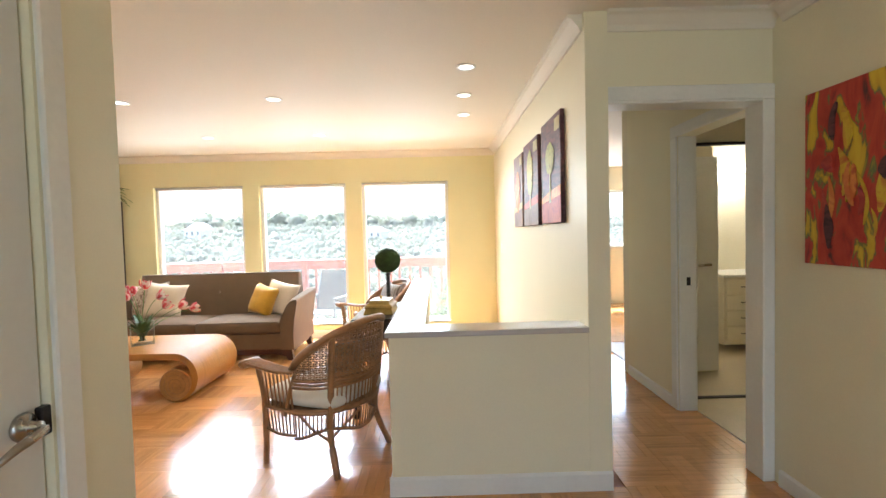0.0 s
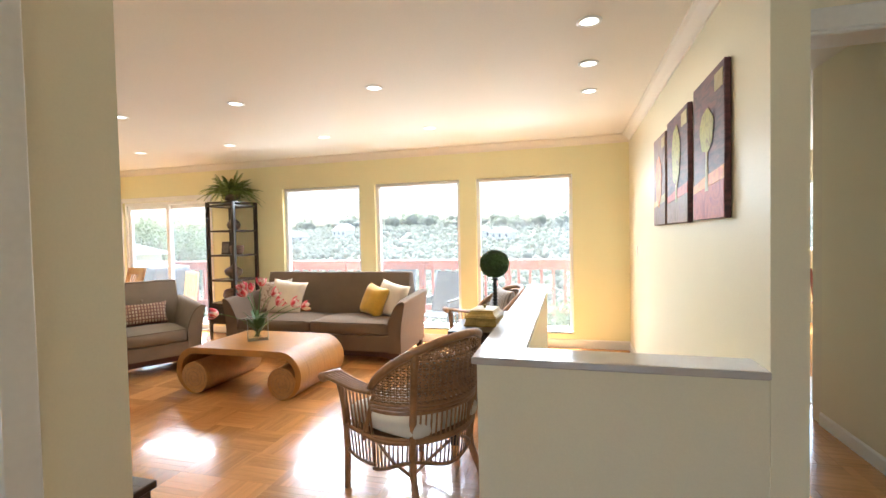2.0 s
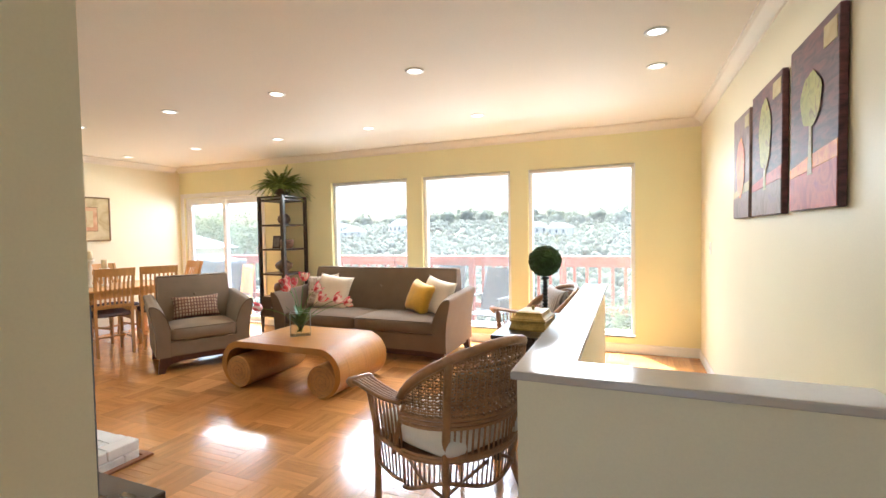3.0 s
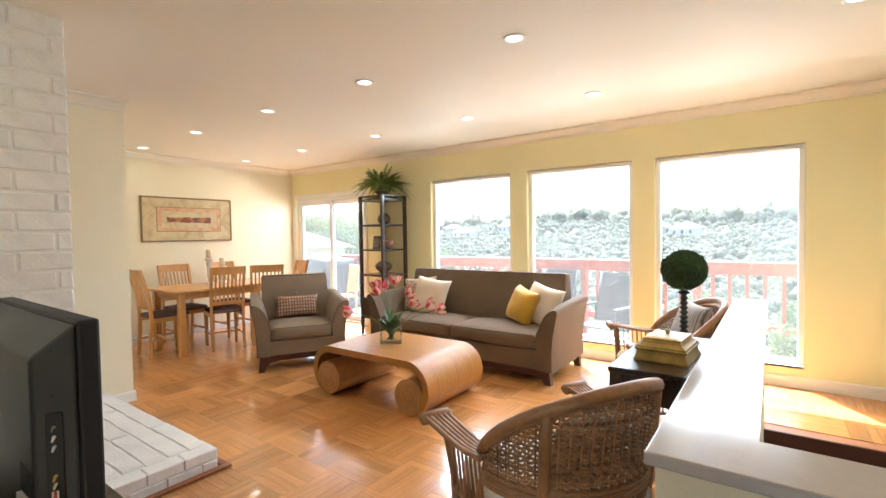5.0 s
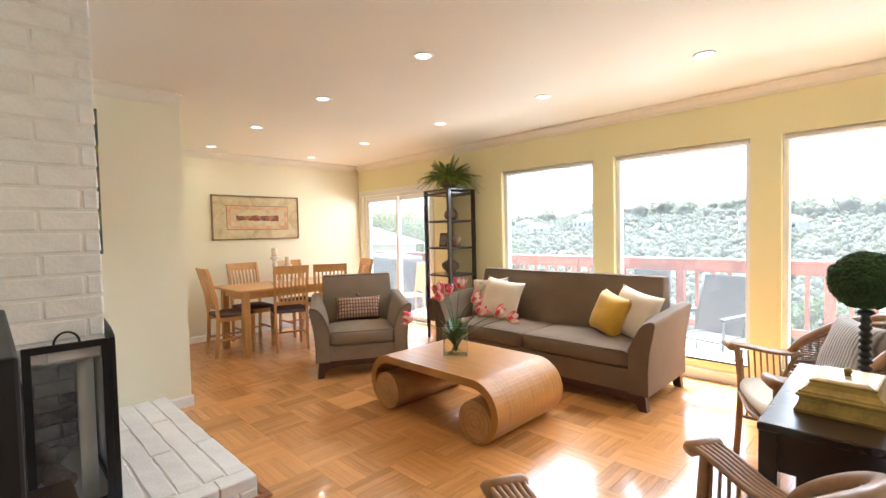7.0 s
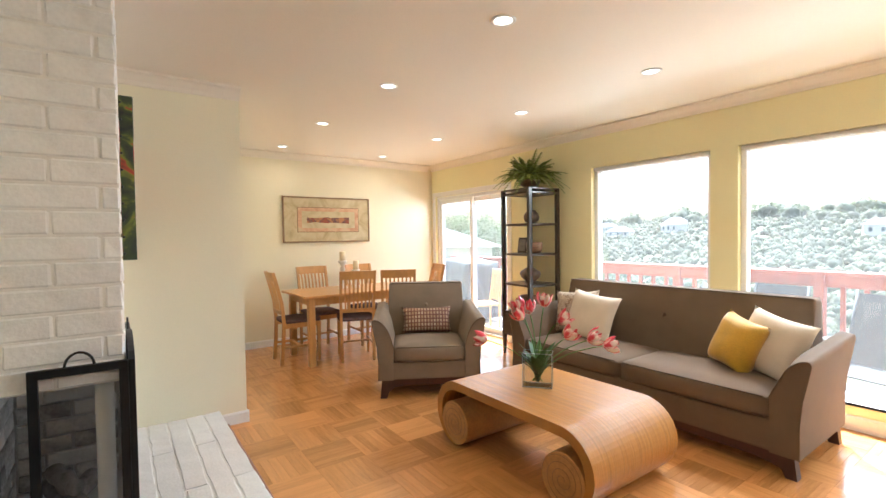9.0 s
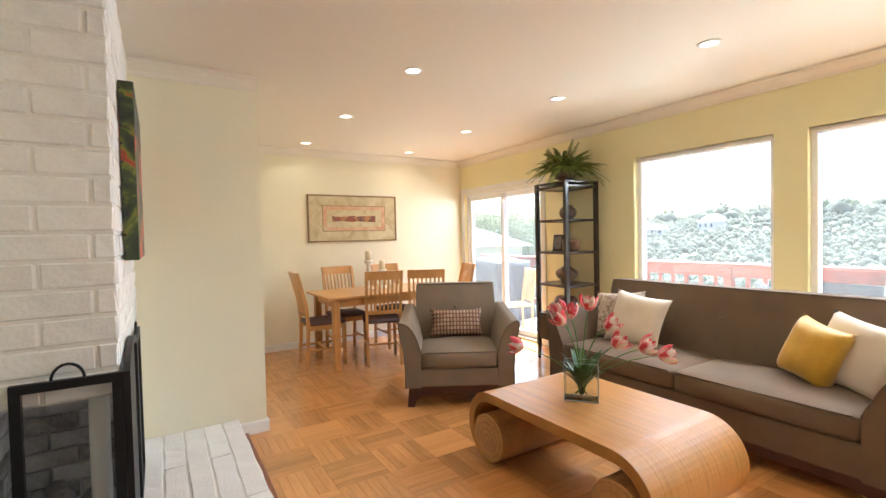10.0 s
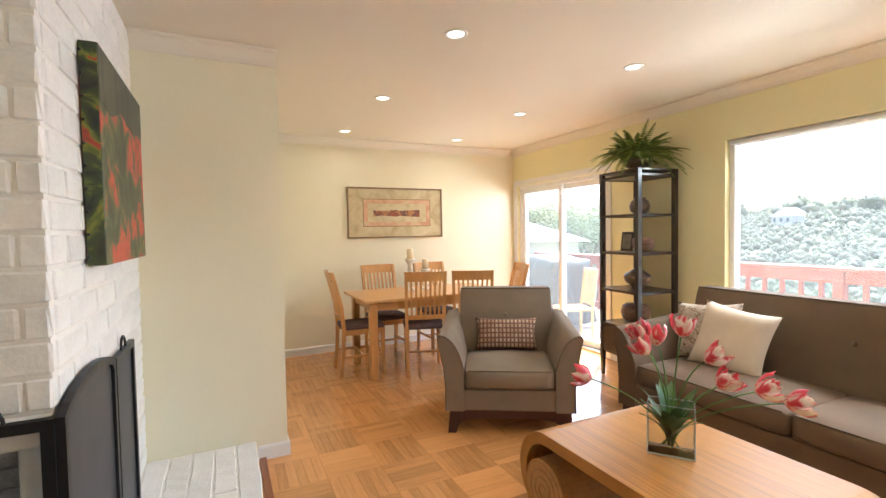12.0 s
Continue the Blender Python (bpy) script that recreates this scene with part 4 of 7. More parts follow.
# ---- upholstered seats ----
def upholstered(name, width, depth, cushions, label, category, at, arm=0.20, back_h=0.92, arm_h=0.66, low=0.155, back_in=0.72, cloth=TWEED):
    s = thing(name, label, category, at)
    w = width / 2
    # wooden base with short flared legs
    for y0, nm in ((0.010, "base_rail"), (depth - 0.10, "rear_rail")):
        o = [(-w + 0.04, 0.0), (-w + 0.095, 0.0), (-w + 0.115, low * 0.36), (-w + 0.16, low - 0.066), (-w + 0.26, low - 0.05), (w - 0.26, low - 0.05), (w - 0.16, low - 0.066),
             (w - 0.115, low * 0.36), (w - 0.095, 0.0), (w - 0.04, 0.0), (w - 0.048, low * 0.5), (w - 0.055, low + 0.003), (-w + 0.055, low + 0.003), (-w + 0.048, low * 0.5)]
        part(nm, PR(o, "y", y0, y0 + 0.06), REDWOODLEG, s, "dark wooden rail curving down into the legs")
    for sx in (-1, 1):
        part("side_rail", B((sx * (w - 0.09) - 0.02, 0.07, low - 0.05), (sx * (w - 0.09) + 0.02, depth - 0.10, low + 0.003), 0.004), REDWOODLEG, s)
    # seat deck and back
    part("seat_base", B((-w + arm * 0.8, 0.006, low), (w - arm * 0.8, depth - 0.10, 0.30), 0.012, 2), cloth, s)
    lean = [(depth - 0.30, 0.28), (depth - 0.27, 0.42), (depth - 0.215, 0.72), (depth - 0.185, back_h - 0.03), (depth - 0.165, back_h), (depth - 0.075, back_h), (depth - 0.045, back_h - 0.03),
            (depth - 0.03, 0.60), (depth - 0.03, 0.15), (depth - 0.25, 0.15)]
    bm = PR(lean, "x", -w + arm * back_in, w - arm * back_in)
    bmesh.ops.bevel(bm, geom=[e for e in bm.edges if abs(e.verts[0].co.x - e.verts[1].co.x) < 1e-5], offset=0.022, segments=3, affect="EDGES", profile=0.5)
    back = softened(part("backrest", bm, cloth, s))
    xr = w - arm * back_in - 0.012
    for y in (depth - 0.172, depth - 0.068):
        part("piping", T([(-xr, y, back_h - 0.004), (xr, y, back_h - 0.004)], 0.0055, 6), PIPING, back, smooth=True)
    buttons = 1 if cushions == 1 else cushions + 1
    for i in range(buttons):
        bx = (-w + arm) + (2 * w - 2 * arm) * (i + 0.5) / buttons
        part("button", L([(0.0, 0.0), (0.016, 0.001), (0.013, 0.006), (0.0, 0.009)], 12), cloth, back, at=pose(bx, depth - 0.222, 0.70, 80, 0, 0), smooth=True)
    # flared arms
    for sx in (-1, 1):
        knots = [(w + 0.016, arm_h - 0.045), (w + 0.019, arm_h - 0.016), (w + 0.004, arm_h + 0.002), (w - 0.040, arm_h - 0.012), (w - 0.088, arm_h - 0.058), (w - 0.124, arm_h - 0.13),
                 (w - arm * 0.82, 0.45)]
        top = [(w - 0.018, 0.44), (w + 0.002, 0.54)]
        for k in range(len(knots) - 1):          # rounded roll over the top of the arm
            p0, p1, p2, p3 = (Vector(knots[max(0, min(len(knots) - 1, k + q))]) for q in (-1, 0, 1, 2))
            top += [tuple(0.5 * (2 * p1 + (p2 - p0) * t + (2 * p0 - 5 * p1 + 4 * p2 - p3) * t * t + (3 * p1 - p0 - 3 * p2 + p3) * t ** 3)) for t in (0.0, 0.34, 0.67)]
        o = [(w - arm * 0.85, low - 0.003), (w - 0.028, low - 0.003), (w - 0.030, 0.30)] + top + [(w - arm * 0.85, 0.43)]
        o = [(sx * p[0], p[1]) for p in o]
        bm = bmesh.new()
        rows = []
        for q in range(9):                       # the arm top climbs and fills out a little towards the back
            y = (depth - 0.035) * q / 8
            row = []
            for px, pz in o:
                k = max(0.0, min(1.0, (pz - 0.42) / 0.2))
                inside = max(0.0, min(1.0, (w - 0.01 - abs(px)) / 0.05))
                row.append(bm.verts.new((px, y, pz + k * (0.045 * y / depth + 0.034 * inside * min(1.0, y / 0.12)))))
            rows.append(row)
        for ra, rb in zip(rows, rows[1:]):
            for q in range(len(o)):
                bm.faces.new((ra[q], ra[(q + 1) % len(o)], rb[(q + 1) % len(o)], rb[q]))
        bm.faces.new(rows[0][::-1]), bm.faces.new(rows[-1])
        a = softened(part("armrest", bm, cloth, s), 50)
        part("piping", T([(p[0], -0.002, p[1]) for p in o[1:]], 0.004, 6), PIPING, a, smooth=True)
    # seat cushions
    inner = w - arm * 0.85
    cw = 2 * inner / cushions
    for i in range(cushions):
        x0 = -inner + i * cw
        c = part("seat_cushion", soft_box((x0 + 0.004, 0.0, 0.295), (x0 + cw - 0.004, depth - 0.25, 0.435), 0.028, 0.03, 9), cloth, s, smooth=True)
        for z in (0.315, 0.425):
            part("piping", T([(x0 + 0.03, -0.001, z), (x0 + cw - 0.03, -0.001, z)], 0.0045, 6), PIPING, c, smooth=True)
    return s


SOFA = pose(-3.145, 7.225, 0)
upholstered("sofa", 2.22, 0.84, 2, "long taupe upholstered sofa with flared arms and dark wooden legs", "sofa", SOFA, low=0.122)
CHAIR = pose(-4.375, 6.40, 0, 0, 0, 59)
upholstered("armchair", 0.91, 0.80, 1, "taupe upholstered armchair, daylight in its tone, with flared arms and dark wooden legs", "armchair", CHAIR, arm=0.18, back_h=0.905, back_in=0.55, cloth=TWEED_LIT)


def cushion(name, w, h, d, mat, label, at, seed):
    return single(name, pillow(w, h, d, seed), mat, label, "cushion", at, group="cushions on the seats", smooth=True)


cushion("throw_cushion", 0.46, 0.44, 0.15, CREAM, "plain cream square cushion leaning on the sofa", SOFA @ pose(-0.55, 0.42, 0.630, -20, 7, 4), 1)
cushion("throw_cushion", 0.44, 0.40, 0.13, PRINT, "beige and brown patterned cushion behind a cream one", SOFA @ pose(-0.78, 0.52, 0.635, -16, -5, 10), 2)
cushion("throw_cushion", 0.32, 0.37, 0.20, GOLD, "golden yellow satin cushion leaning on the sofa", SOFA @ pose(0.62, 0.40, 0.615, -18, 13, -24), 3)
cushion("throw_cushion", 0.44, 0.42, 0.15, CREAM, "cream square cushion at the sofa arm", SOFA @ pose(0.80, 0.46, 0.62, -18, 10, -22), 4)
cushion("lumbar_cushion", 0.47, 0.25, 0.13, CHECK, "small checked lumbar cushion in brown and cream", CHAIR @ pose(0.0, 0.50, 0.565, -20, 0, 0), 5)


# ---- scroll coffee table ----
ct = thing("coffee_table", "honey pencil-reed coffee table with scrolled ends", "coffee table", pose(-3.115, 6.04, 0, 0, 0, 0))
R, TH, HALF, DEP = 0.205, 0.054, 0.425, 0.74
angles = [-90 + 180 * i / 24 for i in range(25)]
outer = [(HALF + R * math.cos(radians(a)), R + R * math.sin(radians(a))) for a in angles]
inner = [(HALF + (R - TH * min(1.0, 0.10 + (a + 90) / 100)) * math.cos(radians(a)), R + (R - TH * min(1.0, 0.10 + (a + 90) / 100)) * math.sin(radians(a))) for a in angles]
outer += [(-x, z) for x, z in reversed(outer)]
inner += [(-x, z) for x, z in reversed(inner)]
bm = bmesh.new()
grid = [[bm.verts.new((x, y, z)) for x, z in line] for y, line in ((0, outer), (0, inner), (DEP, inner), (DEP, outer))]
n = len(outer)
for k in range(4):
    for i in range(n - 1):
        bm.faces.new((grid[k][i], grid[k][i + 1], grid[(k + 1) % 4][i + 1], grid[(k + 1) % 4][i]))
bm.faces.new([g[0] for g in grid]), bm.faces.new([g[-1] for g in grid][::-1])
part("scroll_top", bm, REED_TOP, ct)
for sx in (-1, 1):
    roll = L([(0.0, 0.0), (0.134, 0.0), (0.138, 0.004), (0.138, DEP - 0.004), (0.134, DEP), (0.0, DEP)], 36)
    rl = part("scroll_roll", roll, REED_END, ct, at=pose(sx * (HALF + 0.018), DEP + 0.001, 0.140, 90, 0, 0))
    spiral = [((0.012 + 0.120 * k / 90) * math.cos(radians(k * 14)), (0.012 + 0.120 * k / 90) * math.sin(radians(k * 14)), DEP + 0.0015) for k in range(91)]
    part("scroll_line", T(spiral, 0.0016, 5), RATTAN, rl)

# vase with tulips
vz = 0.41
vase = thing("vase", "square clear glass vase with pink tulips in water", "vase", pose(-3.162, 6.40, vz + 0.002, 0, 0, 38))
bm = bmesh.new()
OX, OY, TW, VH = 0.090, 0.050, 0.005, 0.212
box(bm, (-OX, -OY, 0.0), (OX, OY, 0.008))
for lo, hi in (((-OX, -OY, 0.008), (OX, -OY + TW, VH)), ((-OX, OY - TW, 0.008), (OX, OY, VH)), ((-OX, -OY + TW, 0.008), (-OX + TW, OY - TW, VH)), ((OX - TW, -OY + TW, 0.008), (OX, OY - TW, VH))):
    box(bm, lo, hi)
part("glass_body", bm, VASE_GLASS, vase)
# pale rods along edges and rims imitate the glints on clear glass
for ex, ey in ((-OX, -OY), (OX, -OY), (OX, OY), (-OX, OY)):
    part("glass_edge", T([(ex * 0.985, ey * 0.975, 0.004), (ex * 0.985, ey * 0.975, VH)], 0.0022, 6), EDGE_GLINT, vase, "glass edge with its glint painted pale")
for z, r in ((0.005, 0.0035), (VH, 0.0022)):
    part("glass_rim", T([(-OX * 0.985, -OY * 0.975, z), (OX * 0.985, -OY * 0.975, z), (OX * 0.985, OY * 0.975, z), (-OX * 0.985, OY * 0.975, z)], r, 6, True), EDGE_GLINT, vase)
part("water", B((-OX + TW + 0.0005, -OY + TW + 0.0005, 0.0085), (OX - TW - 0.0005, OY - TW - 0.0005, 0.13)), WATER, vase)


def petal_flower(radius, height, seed):
    """An open parrot tulip: two rings of cupped petals with frilled tips."""
    bm = bmesh.new()
    rnd = random.Random(seed)
    for k in range(9):
        ring = 1.0 if k < 5 else 0.72
        a0 = 2 * math.pi * k / (5 if k < 5 else 4) + rnd.uniform(-0.25, 0.25)
        opening = rnd.uniform(0.85, 1.35) * ring
        tall = height * rnd.uniform(0.82, 1.08)
        rows = []
        for i in range(7):
            t = i / 6
            half = radius * 0.66 * math.sin(math.pi * (0.12 + 0.68 * t)) ** 0.7
            rr = 0.0 if i == 0 else radius * (0.22 + 0.95 * math.sin(math.pi * 0.5 * t) * opening * (1 - 0.30 * t * t))
            row = []
            for j in (-2, -1, 0, 1, 2):
                ang = a0 + 0.5 * j * half / max(rr, 0.006) * 0.85
                frill = 0.0045 * rnd.uniform(-1, 1) * t ** 3
                q = max(0.0, rr - 0.03 * j * j * radius + frill)
                row.append(bm.verts.new((q * math.cos(ang), q * math.sin(ang), tall * t - 0.0022 * j * j * t + 2.2 * frill)))
            rows.append(row)
        for ra, rb in zip(rows, rows[1:]):
            for j in range(4):
                bm.faces.new((ra[j], ra[j + 1], rb[j + 1], rb[j]))
    bmesh.ops.remove_doubles(bm, verts=bm.verts[:], dist=0.0004)
    return bm


flowers = [(-0.10, 0.0, 0.465), (-0.085, -0.02, 0.415), (0.038, 0.0, 0.495), (0.125, 0.0, 0.40), (0.165, -0.03, 0.312), (0.295, 0.0, 0.30),
           (0.385, -0.02, 0.275), (-0.325, 0.03, 0.262), (-0.05, 0.05, 0.44)]
for k, (fx, fy, fz) in enumerate(flowers):
    top = Vector((fx, fy, fz))
    base = Vector((-0.3 * fx * 0.3, -0.3 * fy * 0.3, 0.03))
    mid = Vector((fx * 0.25, fy * 0.25, 0.22 + 0.12 * (fz > 0.35)))
    pts = [base.lerp(mid, t).lerp(mid.lerp(top, t), t) for t in [q / 8 for q in range(9)]]
    stem = part("tulip", T(pts, 0.0032, 6), STEM, vase, "pink and white tulip", smooth=True)
    d = (pts[-1] - pts[-2]).normalized()
    rot = d.to_track_quat("Z", "Y").to_matrix().to_4x4()
    part("bloom", petal_flower(0.048, 0.088, k), TULIP, stem, smooth=True, at=Matrix.Translation(top - d * 0.004) @ rot)
    part("heart", L([(0.0, 0.0), (0.008, 0.004), (0.006, 0.02), (0.0, 0.024)], 8), TULIP_HEART, stem, at=Matrix.Translation(top) @ rot, smooth=True)
rnd = random.Random(4)
for k in range(24):
    a = 2 * math.pi * k / 24 + rnd.uniform(-0.3, 0.3)
    reach, rise = rnd.uniform(0.06, 0.17), rnd.uniform(0.20, 0.34)
    bm = bmesh.new()
    rows = []
    for i in range(8):
        t = i / 7
        c = Vector((math.cos(a) * reach * t ** 1.6, math.sin(a) * reach * t ** 1.6, 0.03 + rise * (t - 0.25 * t * t)))
        wdt = 0.026 * math.sin(math.pi * (0.1 + 0.9 * t)) ** 0.7
        sd = Vector((-math.sin(a), math.cos(a), 0))
        rows.append([bm.verts.new(c - sd * wdt), bm.verts.new(c + Vector((0, 0, -0.004))), bm.verts.new(c + sd * wdt)])
    for ra, rb in zip(rows, rows[1:]):
        for j in range(2):
            bm.faces.new((ra[j], ra[j + 1], rb[j + 1], rb[j]))
    part("leaf", bm, TULIP_LEAF, vase, smooth=True)


# ---- etagere with pots and fern ----
SHELF = pose(-4.815, 8.07, 0, 0, 0, -6)
et = thing("etagere", "tall open black shelf tower with glass shelves and a drawer", "shelf unit", SHELF)
sx, sy = 0.245, 0.215
for u in (-1, 1):
    for v in (-1, 1):
        bm = bmesh.new()
        rings = []
        for z, k in ((0.0, 0.6), (0.22, 1.0), (1.86, 1.0)):
            h = 0.019 * k
            cx, cy = u * (sx - 0.019), v * (sy - 0.019)
            rings.append([bm.verts.new((cx + a * h, cy + b * h, z)) for a, b in ((-1, -1), (1, -1), (1, 1), (-1, 1))])
        for ra, rb in zip(rings, rings[1:]):
            for i in range(4):
                bm.faces.new((ra[i], ra[(i + 1) % 4], rb[(i + 1) % 4], rb[i]))
        bm.faces.new(rings[0][::-1]), bm.faces.new(rings[-1])
        part("post", bm, DARKWOOD, et)
LEVELS = [1.48, 1.15, 0.815, 0.50]
for z in LEVELS + [1.82]:
    for lo, hi in (((-sx + 0.038, -sy, z - 0.022), (sx - 0.038, -sy + 0.022, z)), ((-sx + 0.038, sy - 0.022, z - 0.022), (sx - 0.038, sy, z)),
                   ((-sx, -sy + 0.038, z - 0.022), (-sx + 0.022, sy - 0.038, z)), ((sx - 0.022, -sy + 0.038, z - 0.022), (sx, sy - 0.038, z))):
        part("rail", B(lo, hi, 0.002), DARKWOOD, et)
    part("shelf_board", B((-sx + 0.022, -sy + 0.022, z - 0.016), (sx - 0.022, sy - 0.022, z - 0.002)), DARKWOOD, et)
part("top_board", B((-sx, -sy, 1.845), (sx, sy, 1.862), 0.003), DARKWOOD, et)
part("drawer_case", B((-sx + 0.01, -sy + 0.012, 0.22), (sx - 0.01, sy - 0.01, 0.478)), DARKWOOD, et)
dr = part("drawer_front", B((-sx + 0.04, -sy + 0.002, 0.24), (sx - 0.04, -sy + 0.014, 0.465), 0.003), DARKWOOD, et)
part("knob", L([(0.0, 0), (0.005, 0), (0.005, 0.012), (0.011, 0.018), (0.008, 0.026), (0.0, 0.027)], 14), NICKEL, dr, at=pose(0, -sy + 0.002, 0.36, 90, 0, 0), smooth=True)

jar_prof = [(0.0, 0), (0.05, 0.0), (0.085, 0.03), (0.095, 0.07), (0.08, 0.11), (0.055, 0.13), (0.052, 0.145), (0.0, 0.147)]
for nm, prof, z, k, mat, lab, dx in (
        ("lidded_pot", jar_prof, 1.483, (0.85, 1.0), CERAMIC, "small round dark glazed pot on a shelf", 0.03),
        ("basket_pot", [(0.0, 0), (0.07, 0), (0.09, 0.03), (0.10, 0.09), (0.09, 0.12), (0.0, 0.122)], 1.153, (1.1, 0.8), BASKET, "brown banded pot on a shelf", 0.07),
        ("tureen", [(0.0, 0), (0.06, 0), (0.055, 0.02), (0.105, 0.06), (0.12, 0.10), (0.11, 0.125), (0.05, 0.165), (0.02, 0.18), (0.012, 0.2), (0.0, 0.205)], 0.818, (1.15, 0.85), CERAMIC,
         "dark brown lidded tureen on a shelf", 0.0),
        ("round_pot", [(0.0, 0), (0.07, 0), (0.11, 0.04), (0.125, 0.09), (0.11, 0.15), (0.085, 0.17), (0.0, 0.172)], 0.503, (1.2, 0.9), BASKET, "brown round pot beside the drawer shelf", -0.02)):
    single(nm, L(prof, 24, squash=k), mat, lab, "pot", SHELF @ pose(dx, 0.0, z), smooth=True)
pf = thing("photo_frame", "dark framed photograph standing on the shelf", "photo frame", SHELF @ pose(-0.09, -0.05, 1.153, -8, 0, 4))
part("frame", B((-0.07, 0, 0.0), (0.07, 0.014, 0.175), 0.004), DARKWOOD, pf)
part("picture", B((-0.052, -0.003, 0.02), (0.052, 0.001, 0.155)), PAPER, pf)

pot = thing("fern", "bushy green fern in a dark bowl on the shelf tower", "potted plant", SHELF @ pose(0, 0.0, 1.864))
part("bowl", L([(0.0, 0), (0.07, 0), (0.075, 0.012), (0.055, 0.02), (0.10, 0.045), (0.125, 0.085), (0.12, 0.10), (0.0, 0.09)], 28), CERAMIC, pot, smooth=True)
rnd = random.Random(11)
for k in range(104):
    a = 2 * math.pi * k / 104 * 5.0 + rnd.uniform(-0.2, 0.2)
    ring = k / 104
    reach = 0.21 + 0.21 * (1 - ring) * rnd.uniform(0.7, 1.2)
    rise = 0.19 + 0.08 * ring + rnd.uniform(-0.04, 0.04)
    drop = (0.22 * (1 - ring) + 0.15) * rnd.uniform(0.6, 1.4)
    bm = bmesh.new()
    dirv, side = Vector((math.cos(a), math.sin(a), 0)), Vector((-math.sin(a), math.cos(a), 0))
    prev = None
    N = 18
    for i in range(N + 1):
        t = i / N
        c = dirv * reach * t + Vector((0, 0, 0.085 + rise * t * 1.5 - drop * t * t * 1.1)) + side * 0.03 * math.sin(k) * t * t
        if prev is not None:
            wl = 0.040 * math.sin(math.pi * (0.10 + 0.86 * t)) ** 0.8
            for sgn in (-1, 1):
                tip = c + side * sgn * wl + dirv * 0.012 + Vector((0, 0, -0.35 * wl))
                m1 = (prev + c) / 2 + side * sgn * wl * 0.45 + Vector((0, 0, 0.003))
                vs = [bm.verts.new(prev), bm.verts.new(m1 - dirv * 0.005), bm.verts.new(tip), bm.verts.new(m1 + dirv * 0.005), bm.verts.new(c)]
                bm.faces.new((vs[0], vs[1], vs[2]))
                bm.faces.new((vs[0], vs[2], vs[3]))
                bm.faces.new((vs[0], vs[3], vs[4]))
        prev = c
    part("frond", bm, FERN, pot)


# ---- dining set ----
dt = thing("dining_table", "honey oak dining table with square legs", "dining table", pose(-6.21, 6.58, 0))
tx, ty = 0.41, 0.75
part("tabletop", B((-tx, -ty, 0.725), (tx, ty, 0.752), 0.006, 2), OAK, dt)
for u in (-1, 1):
    part("apron", B((u * (tx - 0.10) - 0.011, -ty + 0.13, 0.64), (u * (tx - 0.10) + 0.011, ty - 0.13, 0.725)), OAK, dt)
    part("apron", B((-tx + 0.13, u * (ty - 0.10) - 0.011, 0.64), (tx - 0.13, u * (ty - 0.10) + 0.011, 0.725)), OAK, dt)
    for v in (-1, 1):
        cx, cy = u * (tx - 0.10), v * (ty - 0.10)
        part("leg", B((cx - 0.035, cy - 0.035, 0), (cx + 0.035, cy + 0.035, 0.725), 0.005), OAK, dt)


